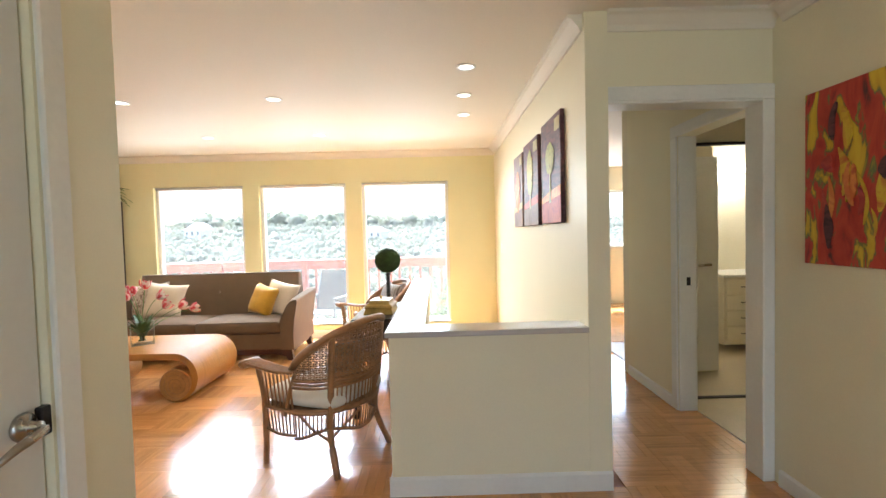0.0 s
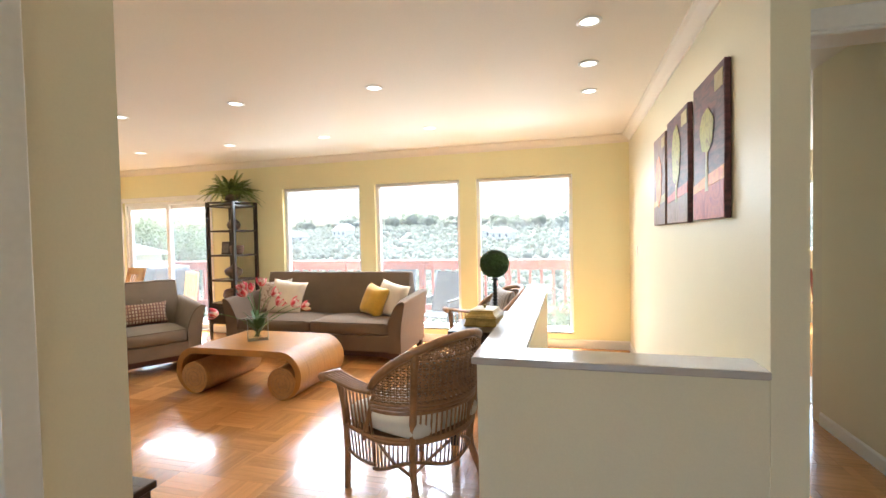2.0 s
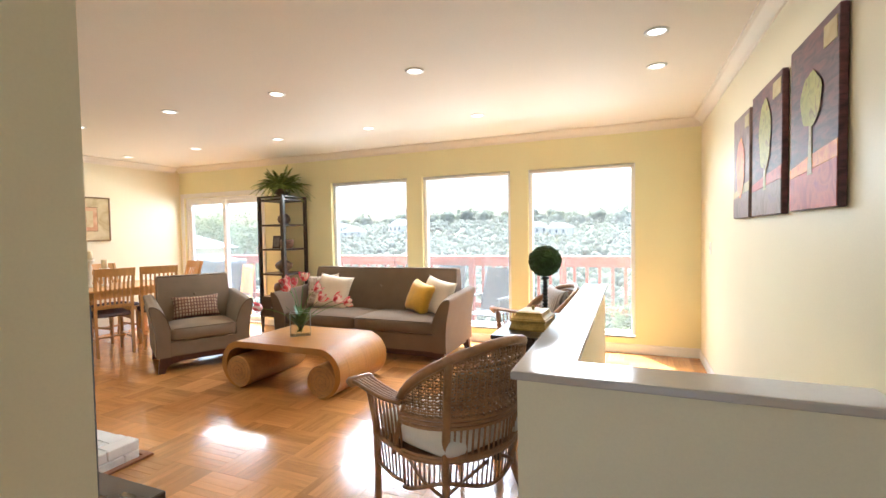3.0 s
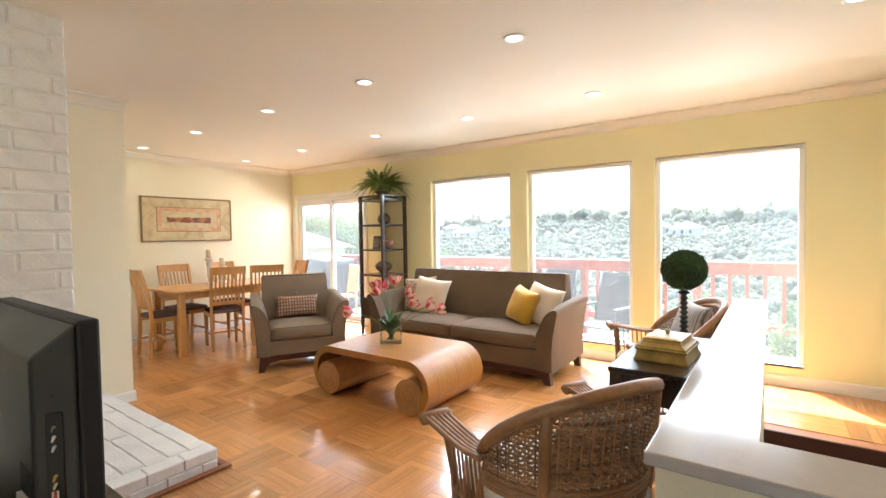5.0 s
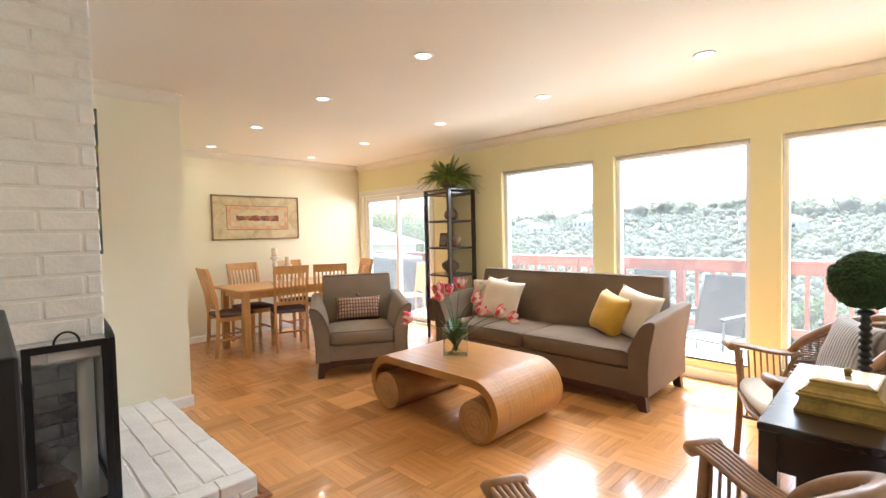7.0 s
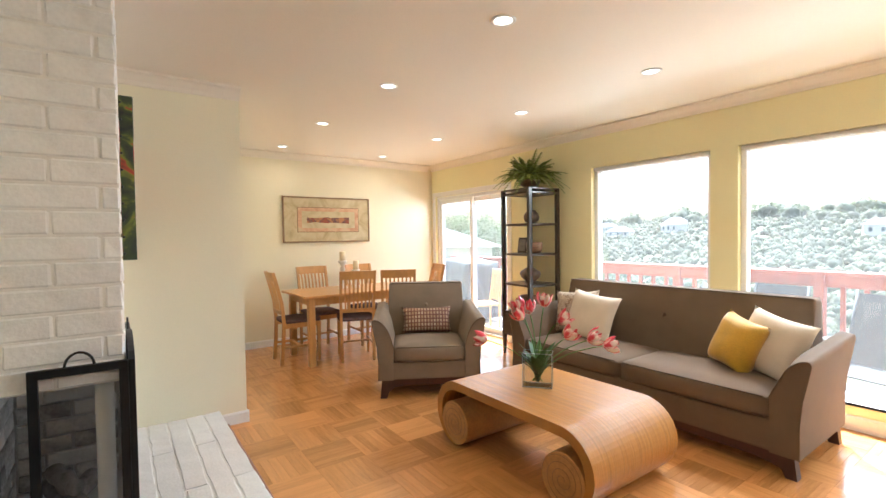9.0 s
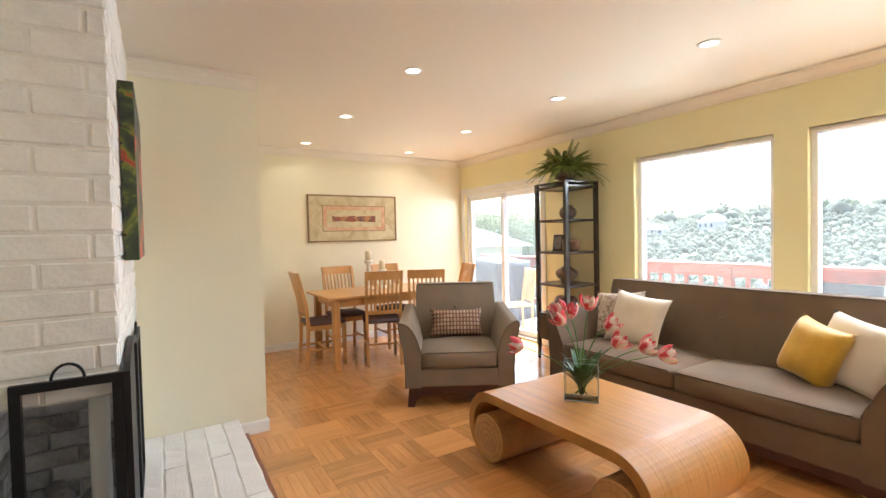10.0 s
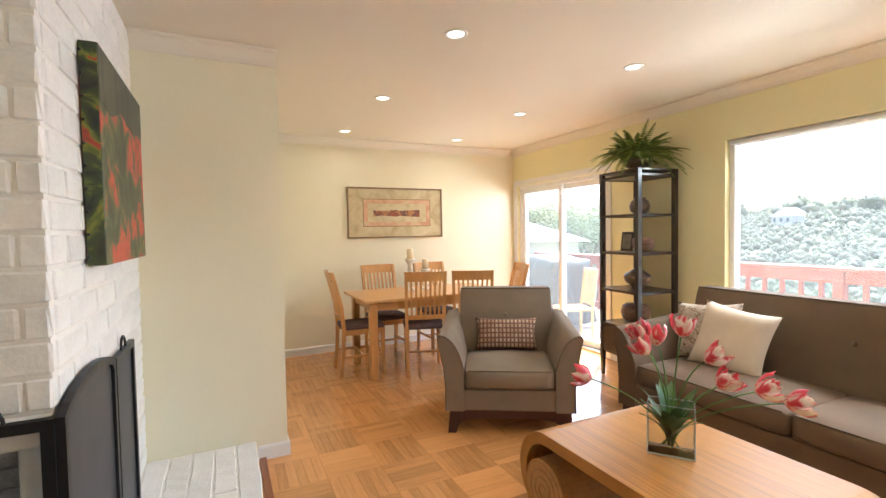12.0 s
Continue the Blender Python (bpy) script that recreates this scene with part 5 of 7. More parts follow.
def dining_chair(at):
    c = thing("dining_chair", "honey oak slat-back dining chair with dark padded seat", "dining chair", at, group="chairs round the table")
    def post(u):
        pts = [(0.0, 0.0), (0.02, 0.22), (0.03, 0.44), (0.01, 0.66), (-0.05, 0.90), (-0.075, 0.985)]
        bm = bmesh.new()
        rings = [[bm.verts.new((u * (0.195 + 0.01 * z) + a * 0.016, -0.20 + y + b * 0.017, z)) for a, b in ((-1, -1), (1, -1), (1, 1), (-1, 1))] for y, z in pts]
        for ra, rb in zip(rings, rings[1:]):
            for i in range(4):
                bm.faces.new((ra[i], ra[(i + 1) % 4], rb[(i + 1) % 4], rb[i]))
        bm.faces.new(rings[0][::-1]), bm.faces.new(rings[-1])
        return bm
    for u in (-1, 1):
        part("back_post", post(u), OAK, c)
        bm = bmesh.new()
        rings = [[bm.verts.new((u * 0.19 + a * h, 0.205 + b * h, z)) for a, b in ((-1, -1), (1, -1), (1, 1), (-1, 1))] for z, h in ((0, 0.014), (0.43, 0.02))]
        for i in range(4):
            bm.faces.new((rings[0][i], rings[0][(i + 1) % 4], rings[1][(i + 1) % 4], rings[1][i]))
        bm.faces.new(rings[0][::-1]), bm.faces.new(rings[1])
        part("front_leg", bm, OAK, c)
        part("side_stretcher", B((u * 0.19 - 0.009, -0.17, 0.17), (u * 0.19 + 0.009, 0.19, 0.195), 0.003), OAK, c)
        part("seat_rail", B((u * 0.19 - 0.011, -0.16, 0.385), (u * 0.19 + 0.011, 0.19, 0.435)), OAK, c)
    part("cross_stretcher", B((-0.182, 0.0, 0.172), (0.182, 0.018, 0.193), 0.003), OAK, c)
    part("front_rail", B((-0.172, 0.195, 0.385), (0.172, 0.215, 0.435)), OAK, c)
    part("seat", soft_box((-0.212, -0.175, 0.432), (0.212, 0.225, 0.478), 0.014, 0.016, 5), SEATPAD, c, "dark patterned seat pad", smooth=True)
    def curved(z0, z1, y0, y1, bow):
        bm = bmesh.new()
        rows = []
        for i in range(9):
            u = -1 + 2 * i / 8
            yy = -bow * (1 - u * u)
            rows.append([bm.verts.new((u * 0.208, y0 + yy - 0.011, z0)), bm.verts.new((u * 0.208, y0 + yy + 0.011, z0)), bm.verts.new((u * 0.208, y1 + yy + 0.011, z1)), bm.verts.new((u * 0.208, y1 + yy - 0.011, z1))])
        for ra, rb in zip(rows, rows[1:]):
            for i in range(4):
                bm.faces.new((ra[i], ra[(i + 1) % 4], rb[(i + 1) % 4], rb[i]))
        bm.faces.new(rows[0][::-1]), bm.faces.new(rows[-1])
        return bm
    part("top_rail", curved(0.895, 0.985, -0.252, -0.278, 0.022), OAK, c)
    part("lower_rail", curved(0.535, 0.575, -0.178, -0.186, 0.018), OAK, c)
    for i in range(7):
        u = -1 + 2 * (i + 1) / 8
        bow = -0.02 * (1 - u * u)
        pts = [(u * 0.195, -0.183 + bow, 0.575), (u * 0.197, -0.196 + bow, 0.70), (u * 0.2, -0.224 + bow, 0.82), (u * 0.203, -0.253 + bow, 0.897)]
        bm = bmesh.new()
        rings = [[bm.verts.new((x + a * 0.0105, y + b * 0.005, z)) for a, b in ((-1, -1), (1, -1), (1, 1), (-1, 1))] for x, y, z in pts]
        for ra, rb in zip(rings, rings[1:]):
            for k in range(4):
                bm.faces.new((ra[k], ra[(k + 1) % 4], rb[(k + 1) % 4], rb[k]))
        bm.faces.new(rings[0][::-1]), bm.faces.new(rings[-1])
        part("slat", bm, OAK, c)
    return c


def facing(cx, cy, fx, fy):
    """A chair's pose: seat centre and the way it faces."""
    return pose(cx, cy, 0, 0, 0, math.degrees(math.atan2(fy, fx)) - 90)


NARROW = Matrix.Diagonal((0.88, 1, 1.01, 1))
first = dining_chair(facing(-5.965, 6.46, -0.955, 0.295) @ NARROW)
for cx, cy, fx, fy in ((-5.80, 6.92, -0.88, 0.47), (-6.29, 5.89, 0.05, 1.0), (-6.62, 6.29, 1.0, 0.0), (-6.62, 6.92, 1.0, 0.0), (-6.12, 7.42, -0.25, -1.0)):
    copy_thing(first, facing(cx, cy, fx, fy))

for nm, x, y, h, k in (("candlestick", -6.30, 6.46, 0.33, 1.0), ("candlestick", -6.30, 6.63, 0.215, 0.9)):
    cs = thing(nm, "white turned candlestick with an ivory pillar candle", "candlestick", pose(x, y, 0.753), group="candles on the dining table")
    part("stick", L([(0.0, 0), (0.055 * k, 0), (0.055 * k, 0.012), (0.028, 0.025), (0.018, 0.04), (0.030, h * 0.4), (0.018, h * 0.5), (0.032, h * 0.68), (0.020, h * 0.8), (0.05, h * 0.94), (0.052, h), (0.0, h)], 20), WHITEWOOD, cs, smooth=True)
    part("candle", L([(0.0, 0), (0.034, 0), (0.034, 0.10), (0.028, 0.105), (0.0, 0.10)], 18, at=(0, 0, h)), WAX, cs, smooth=True)


# ---- rattan armchairs ----
def rattan_chair(label, at, weave_mat=RATTAN_DARK):
    c = thing("rattan_chair", label, "armchair", at, group="rattan chairs")
    def bez(pts, n=16):
        """A smooth line through the points."""
        P = [Vector(p) for p in pts]
        P = [2 * P[0] - P[1]] + P + [2 * P[-1] - P[-2]]
        out = []
        seg = len(P) - 3
        for s in range(seg):
            for i in range(n):
                t = i / n
                a, b, d, e = P[s:s + 4]
                out.append(0.5 * ((2 * b) + (d - a) * t + (2 * a - 5 * b + 4 * d - e) * t * t + (3 * b - a - 3 * d + e) * t ** 3))
        out.append(P[-2])
        return out
    W = 0.315
    # plan curve of the back (half ellipse), u from -1 (left) to 1 (right)
    def plan(u, z):
        a = math.pi / 2 * u
        spread = 1 + 0.10 * (z - 0.4)
        return Vector((W * math.sin(a) * spread, 0.02 - (0.27 + 0.14 * (z - 0.4)) * math.cos(a), z))
    def rail_z(u):
        k = math.cos(math.pi / 2 * u)
        return 0.60 + 0.265 * k ** 0.75
    rail = [plan(u, rail_z(u)) for u in [-1 + 2 * i / 28 for i in range(29)]]
    part("back_rail", T(rail, 0.021, 10), RATTAN, c, smooth=True)
    inner_rail = [plan(u, rail_z(u) - 0.035) + Vector((0, 0.012, 0)) for u in [-0.9 + 1.8 * i / 24 for i in range(25)]]
    part("inner_rail", T(inner_rail, 0.010, 8), RATTAN, c, smooth=True)
    for u in (-1, 1):
        # arm: bundle of canes, bound at the tip
        for k in range(6):
            o = (k - 2.5) * 0.016
            pts = bez([(u * (W + o * 0.9), -0.02, 0.603), (u * (W + 0.012 + o), 0.10, 0.600), (u * (W + 0.03 + o * 1.1), 0.24, 0.622), (u * (W + 0.035 + o * 1.2), 0.31, 0.632)], 6)
            part("arm_cane", T(pts, 0.0098, 7), RATTAN, c, smooth=True)
        part("arm_binding", T([(u * (W + 0.036 - 0.064), 0.318, 0.620), (u * (W + 0.036 - 0.054), 0.318, 0.624), (u * (W + 0.036 + 0.054), 0.318, 0.624), (u * (W + 0.036 + 0.064), 0.318, 0.620)], [0.018, 0.025, 0.025, 0.018], 12), RATTAN, c, "wrapped cane arm tip", smooth=True)
        part("front_leg", T(bez([(u * (W + 0.012), 0.285, 0.62), (u * (W - 0.02), 0.275, 0.42), (u * (W - 0.035), 0.285, 0.2), (u * (W - 0.04), 0.30, 0.0)], 6), 0.0175, 10), RATTAN, c, smooth=True)
        p0, p1 = plan(u * 0.5, rail_z(0.5) - 0.01), plan(u * 0.5, 0.42)
        part("back_leg", T(bez([p0, p1, p1 + Vector((-u * 0.01, 0.015, -0.2)), p1 + Vector((u * 0.03, -0.06, -0.42))], 6), 0.019, 10), RATTAN, c, smooth=True)
        # scroll brace under the arm
        part("arm_brace", T(bez([(u * (W + 0.004), -0.01, 0.59), (u * (W - 0.005), 0.05, 0.47), (u * (W - 0.01), 0.10, 0.33)], 6), 0.012, 8), RATTAN, c, smooth=True)
    # horizontal bands of canes round the back
    for z in (0.505, 0.525, 0.545, 0.36, 0.375):
        part("back_band", T([plan(u, z) for u in [-1 + 2 * i / 24 for i in range(25)]], 0.0095, 8), RATTAN, c, smooth=True)
    # woven panel between band and rail
    bm = bmesh.new()
    cols = 56
    for k in range(cols + 1):
        u = -0.93 + 1.86 * k / cols
        z1 = rail_z(u) - 0.03
        if z1 - 0.55 > 0.015:
            tube(bm, [plan(u, 0.55 + (z1 - 0.55) * t) + Vector((0, 0.004 * (-1) ** k, 0)) for t in (0, 0.5, 1)], 0.0032, 5)
    for r in range(22):
        z = 0.556 + 0.0132 * r
        us = [u for u in [-0.93 + 1.86 * i / (cols * 2) for i in range(cols * 2 + 1)] if rail_z(u) - 0.03 > z]
        if len(us) > 4:
            tube(bm, [plan(u, z + 0.0022 * math.sin(i * 1.6 + r)) + Vector((0, 0.006 * math.cos(math.pi * i / 2 + math.pi * (r % 2)), 0)) for i, u in enumerate(us)], 0.0050, 5)
    tagged(part("woven_back", bm, weave_mat, c), kind="stuff")
    # seat and spindles
    seat = [(plan(u, 0.36)) for u in [-1 + 2 * i / 20 for i in range(21)]]
    ring = seat + [Vector((W - 0.02, 0.28, 0.36)), Vector((0, 0.31, 0.355)), Vector((-W + 0.02, 0.28, 0.36))]
    part("seat_hoop", T(ring, 0.013, 8, True), RATTAN, c, smooth=True)
    part("seat_deck", PR([(p.x * 0.97, p.y * 0.97) for p in ring], "z", 0.352, 0.364), RATTAN_DARK, c)
    for u0 in [-0.48 + 0.96 * i / 17 for i in range(18)]:
        part("spindle", T([plan(u0, 0.37), plan(u0, 0.505)], 0.0055, 6), RATTAN, c, smooth=True)
    for u in (-1, 1):
        for k in range(8):
            y = 0.02 + 0.25 * (k + 0.5) / 8
            part("spindle", T([(u * (W - 0.012), y, 0.365), (u * (W + 0.008), y + 0.006, 0.60)], 0.0055, 6), RATTAN, c, smooth=True)
    # apron: hoop below the seat with sagging bottom line
    def low(u):
        return plan(u, 0.235 - 0.025 * math.cos(math.pi * 2 * u)) * 1.0
    part("apron_hoop", T([low(u) for u in [-1 + 2 * i / 32 for i in range(33)]], 0.010, 8), RATTAN, c, smooth=True)
    for i in range(38):
        u = -0.97 + 1.94 * i / 37
        part("spindle", T([low(u), plan(u, 0.352)], 0.0045, 6), RATTAN, c, smooth=True)
    for u in (-1, 1):
        side_low = [Vector((u * (W - 0.035 + 0.02 * t), 0.29 - 0.27 * t, 0.225 - 0.02 * math.sin(math.pi * t))) for t in [i / 8 for i in range(9)]]
        part("apron_hoop", T(side_low, 0.010, 8), RATTAN, c, smooth=True)
        for k in range(9):
            t = (k + 0.5) / 9
            b0 = Vector((u * (W - 0.035 + 0.02 * t), 0.29 - 0.27 * t, 0.225 - 0.02 * math.sin(math.pi * t)))
            part("spindle", T([b0, (u * (W - 0.012), b0.y, 0.352)], 0.0045, 6), RATTAN, c, smooth=True)
        part("cross_brace", T(bez([plan(u * 0.5, 0.19), plan(u * 0.72, 0.27), plan(u * 0.9, 0.35)], 5), 0.008, 7), RATTAN, c, smooth=True)
        part("cross_brace", T(bez([plan(u * 0.5, 0.19), plan(u * 0.3, 0.27), plan(u * 0.08, 0.33)], 5), 0.008, 7), RATTAN, c, smooth=True)
    bm = soft_box((-0.27, -0.21, 0.366), (0.27, 0.29, 0.47), 0.025, 0.045, 8)
    for v in bm.verts:
        if v.co.y < 0:
            v.co.x *= 1 + 0.55 * v.co.y
    part("seat_pad", bm, SEAT_WHITE, c, "off-white round seat cushion", smooth=True)
    return c


def facing_chair(cx, cy, deg):
    return pose(cx, cy, 0, 0, 0, deg - 90)


RA = facing_chair(-1.13, 5.08, 152)
rattan_chair("honey brown rattan armchair with woven back and white seat pad", RA)
single("scatter_cushion", pillow(0.30, 0.28, 0.10, 7), GREYTASSEL, "small grey-green patterned cushion on the rattan chair", "cushion", RA @ pose(0.02, -0.10, 0.585, 14, 0, 0), smooth=True)
RB = facing_chair(-1.08, 6.88, 206)
rattan_chair("honey brown rattan armchair by the window with cushions", RB)
single("scatter_cushion", pillow(0.46, 0.40, 0.13, 8), GREYWEAVE, "grey and white woven cushion on the rattan chair", "cushion", RB @ pose(0.0, -0.12, 0.665, 18, 0, 0), smooth=True)

# console table between the rattan chairs
en = thing("console_table", "narrow espresso wood console table against the half wall", "console table", pose(-0.93, 5.965, 0))
part("tabletop", B((-0.175, -0.41, 0.715), (0.165, 0.41, 0.74), 0.004), DARKWOOD, en)
for u in (-0.150, 0.140):
    part("apron", B((u - 0.01, -0.34, 0.59), (u + 0.01, 0.34, 0.715)), DARKWOOD, en)
    for v in (-0.365, 0.365):
        part("leg", B((u - 0.024, v - 0.026, 0), (u + 0.024, v + 0.026, 0.715), 0.003), DARKWOOD, en)
for v in (-0.37, 0.37):
    part("end_apron", B((-0.126, v - 0.01, 0.59), (0.116, v + 0.01, 0.715)), DARKWOOD, en)

tp = thing("topiary", "round green moss ball on a black turned stand", "topiary", pose(-0.885, 6.11, 0.741))
prof = [(0.0, 0.0), (0.062, 0.0), (0.064, 0.01), (0.05, 0.018), (0.028, 0.028), (0.018, 0.04)]
for k in range(9):
    z = 0.045 + 0.024 * k
    prof += [(0.013, z), (0.022 - 0.0004 * k, z + 0.007), (0.022 - 0.0004 * k, z + 0.013), (0.013, z + 0.02)]
prof += [(0.014, 0.265), (0.03, 0.275), (0.02, 0.285), (0.0, 0.29)]
part("turned_stand", L(prof, 24), BLACKTURN, tp, smooth=True)
bm = bmesh.new()
bmesh.ops.create_icosphere(bm, subdivisions=5, radius=0.11)
for v in bm.verts:
    d = v.co.normalized()
    v.co = d * (0.107 + 0.006 * noise.noise(d * 6) + 0.006 * noise.noise(d * 22) + 0.005 * noise.noise(d * 60))
    v.co.z *= 0.94
part("moss_ball", bm, MOSS, tp, smooth=False, at=pose(0, 0, 0.39))

gb = thing("lidded_box", "antique gold lidded box with stepped lid", "box", pose(-0.915, 5.85, 0.741, 0, 0, -4) @ Matrix.Diagonal((0.88, 0.86, 0.95, 1)))
def moulded(steps, a=0.128, b=0.158):
    """A rectangular block with a moulded profile: (scale, height) pairs from the foot up."""
    bm = bmesh.new()
    rings = [[bm.verts.new((u * (a - (1 - k) * a * 0.9), v * (b - (1 - k) * a * 0.9), z)) for u, v in ((-1, -1), (1, -1), (1, 1), (-1, 1))] for k, z in steps]
    for ra, rb in zip(rings, rings[1:]):
        for i in range(4):
            bm.faces.new((ra[i], ra[(i + 1) % 4], rb[(i + 1) % 4], rb[i]))
    bm.faces.new(rings[0][::-1]), bm.faces.new(rings[-1])
    return bm
part("body", moulded([(1.0, 0.0), (1.0, 0.010), (0.975, 0.013), (0.95, 0.020), (0.90, 0.034), (0.885, 0.048), (0.90, 0.052)]), GILT, gb)
part("rim", moulded([(0.93, 0.0521), (0.96, 0.055), (0.965, 0.061), (0.93, 0.064)]), GILT, gb)
lid = part("lid", moulded([(0.91, 0.0641), (0.90, 0.071), (0.82, 0.076), (0.72, 0.085), (0.66, 0.097), (0.64, 0.100)]), GILT, gb)
part("lid_step", moulded([(0.67, 0.1001), (0.675, 0.106), (0.62, 0.109), (0.45, 0.113)]), GILT, lid)
part("finial", L([(0.0, 0), (0.012, 0), (0.008, 0.006), (0.014, 0.016), (0.008, 0.026), (0.0, 0.028)], 14, at=(0, 0, 0.112)), GILT, lid, smooth=True)


# ---- pictures ----
def panel(name, label, lo, hi, mat, group=""):
    return single(name, B(lo, hi, 0.003), mat, label, "painting", group=group)


def tree_picture(y0, y1, z0, z1, bg, ground, ground2, crown_mat, stem_mat, crown, label):
    """A tall canvas with a stylised tree in raised paint, hung on the stair wall."""
    p = thing("tree_painting", label, "painting", pose(XE, y0, z0), group="three tree paintings")
    w, h = y1 - y0, z1 - z0
    part("canvas", B((-0.03, 0, 0), (-0.004, w, h), 0.003), bg, p)
    part("ground", PR([(0.003, 0.004), (w - 0.003, 0.004), (w - 0.003, h * 0.20), (0.003, h * 0.25)], "x", -0.0325, -0.0301), ground, p)
    part("ground_band", PR([(0.003, h * 0.252), (w - 0.003, h * 0.203), (w - 0.003, h * 0.26), (w * 0.5, h * 0.31), (0.003, h * 0.34)], "x", -0.0322, -0.0301), ground2, p)
    part("stem", PR([(w * 0.46, h * 0.20), (w * 0.56, h * 0.20), (w * 0.53, h * 0.42), (w * 0.55, h * 0.60), (w * 0.49, h * 0.60), (w * 0.48, h * 0.42)], "x", -0.0336, -0.0301), stem_mat, p)
    cy, cz, ry, rz = crown
    o = [(w * cy + w * ry * math.cos(a) * (1 + 0.06 * math.sin(5 * a)), h * cz + h * rz * math.sin(a) * (1 + 0.05 * math.cos(7 * a))) for a in [2 * math.pi * i / 28 for i in range(28)]]
    part("crown", PR(o, "x", -0.0348, -0.0338), crown_mat, p)
    part("corner_patch", PR([(w * 0.03, h * 0.84), (w * 0.26, h * 0.84), (w * 0.26, h * 0.95), (w * 0.03, h * 0.95)], "x", -0.0325, -0.0301), ART_BUFF, p)
    return p


tree_picture(4.94, 5.43, 1.395, 2.062, ART_PLUM, ART_RED, ART_ORANGE, ART_OLIVE, ART_BUFF, (0.5, 0.62, 0.22, 0.15), "plum and red canvas with an olive tree")
tree_picture(5.55, 6.09, 1.39, 2.045, ART_PLUM, ART_TAUPE, ART_RED, ART_OLIVE, ART_BUFF, (0.5, 0.62, 0.20, 0.27), "dark plum canvas with a tall lime-green tree")
tree_picture(6.16, 6.58, 1.388, 2.02, ART_TAUPE, ART_TAUPE, ART_BUFF, ART_ORANGE, ART_ORANGE, (0.5, 0.5, 0.26, 0.27), "red and taupe canvas with an orange tree")
ab = thing("abstract_painting", "large abstract canvas in red, yellow and green", "painting", pose(HALL_X, 3.45, 1.17))
part("canvas", B((-0.035, 0, 0), (-0.002, 0.92, 0.772), 0.003), ART_ABSTRACT, ab)
rnd = random.Random(17)
for k in range(44):                              # loose tapering strokes, mostly pulled downwards
    mat = (ART_GREEN, ART_YELLOW, ART_PLUM, ART_ORANGE, ART_RED, ART_YELLOW, ART_RED)[k % 7]
    cy, cz, ly, lz = rnd.uniform(0.07, 0.85), rnd.uniform(0.12, 0.64), rnd.uniform(0.006, 0.022), rnd.uniform(0.03, 0.11)
    lean, bend = rnd.uniform(-0.35, 0.35), rnd.uniform(-0.03, 0.03)
    left, right = [], []
    for i in range(13):
        t = i / 12
        mid, half = cy + lean * (t - 0.5) * lz + bend * math.sin(math.pi * t), ly * (0.12 + math.sin(math.pi * t) ** 0.6) * (1 + 0.15 * math.sin(9 * t + k))
        left.append((mid - half, cz - lz + 2 * lz * t))
        right.append((mid + half, cz - lz + 2 * lz * t))
    part("brush_stroke", PR(left + right[::-1], "x", -0.0360 - 0.0002 * k, -0.0352), mat, ab)

pp = thing("poppy_painting", "deep canvas of red poppies in green, hung on the chimney", "painting", pose(-3.765, CY, 1.262))
part("canvas", B((-0.84, 0.004, 0), (0, 0.058, 0.755), 0.002), ART_POPPY, pp)
part("upper_field", PR([(-0.838, 0.60), (-0.60, 0.56), (-0.36, 0.60), (-0.16, 0.54), (-0.002, 0.57), (-0.002, 0.753), (-0.838, 0.753)], "y", 0.0582, 0.0594), ART_DUSK, pp, "dark grey-green painted upper field")
part("wrapped_edge", B((0.0002, 0.006, 0.002), (0.0014, 0.056, 0.753)), ART_EDGE, pp, "dark green and yellow painted canvas edge")
for k in range(10):
    part("tack", L([(0.0, 0), (0.006, 0), (0.005, 0.005), (0.0, 0.008)], 8), IRON, pp, at=pose(0.0012, 0.010, 0.03 + 0.077 * k, 0, 90, 0), smooth=True)

dp = thing("framed_picture", "wide straw-coloured framed picture with a rust band", "picture", pose(XW, 6.01, 1.295))
PW, PH = 1.21, 0.60
for lo, hi in (((0, 0, 0), (0.03, PW, 0.018)), ((0, 0, PH - 0.018), (0.03, PW, PH)), ((0, 0, 0.018), (0.03, 0.018, PH - 0.018)), ((0, PW - 0.018, 0.018), (0.03, PW, PH - 0.018))):
    part("frame", B(lo, hi, 0.003), FRAME_WOOD, dp)
part("mat_board", B((0.003, 0.018, 0.018), (0.020, PW - 0.018, PH - 0.018)), MAT_GOLD, dp)
part("inner_frame", B((0.0202, 0.185, 0.135), (0.0235, PW - 0.165, PH - 0.135), 0.001), FRAME_WOOD, dp)
part("picture", B((0.0236, 0.193, 0.143), (0.0255, PW - 0.173, PH - 0.143)), PIC_PEACH, dp)
part("inner_picture", B((0.0256, 0.245, 0.19), (0.0265, PW - 0.225, PH - 0.19)), MAT_GOLD, dp)
part("rust_band", PR([(0.31, 0.255), (0.42, 0.268), (0.60, 0.252), (0.62, 0.262), (0.90, 0.25), (0.90, 0.335), (0.62, 0.325), (0.60, 0.335), (0.42, 0.32), (0.31, 0.33)], "x", 0.0266, 0.028), PIC_RUST, dp)

# light switches on the stair wall and the pillar
sp = thing("switch_plate", "white light switch plate on the wall", "light switch", pose(XE, 7.72, 1.15))
part("plate", B((-0.006, -0.035, -0.057), (0, 0.035, 0.057), 0.002), TRIM, sp)
part("toggle", B((-0.014, -0.006, -0.012), (-0.006, 0.006, 0.012), 0.002), TRIM, sp)


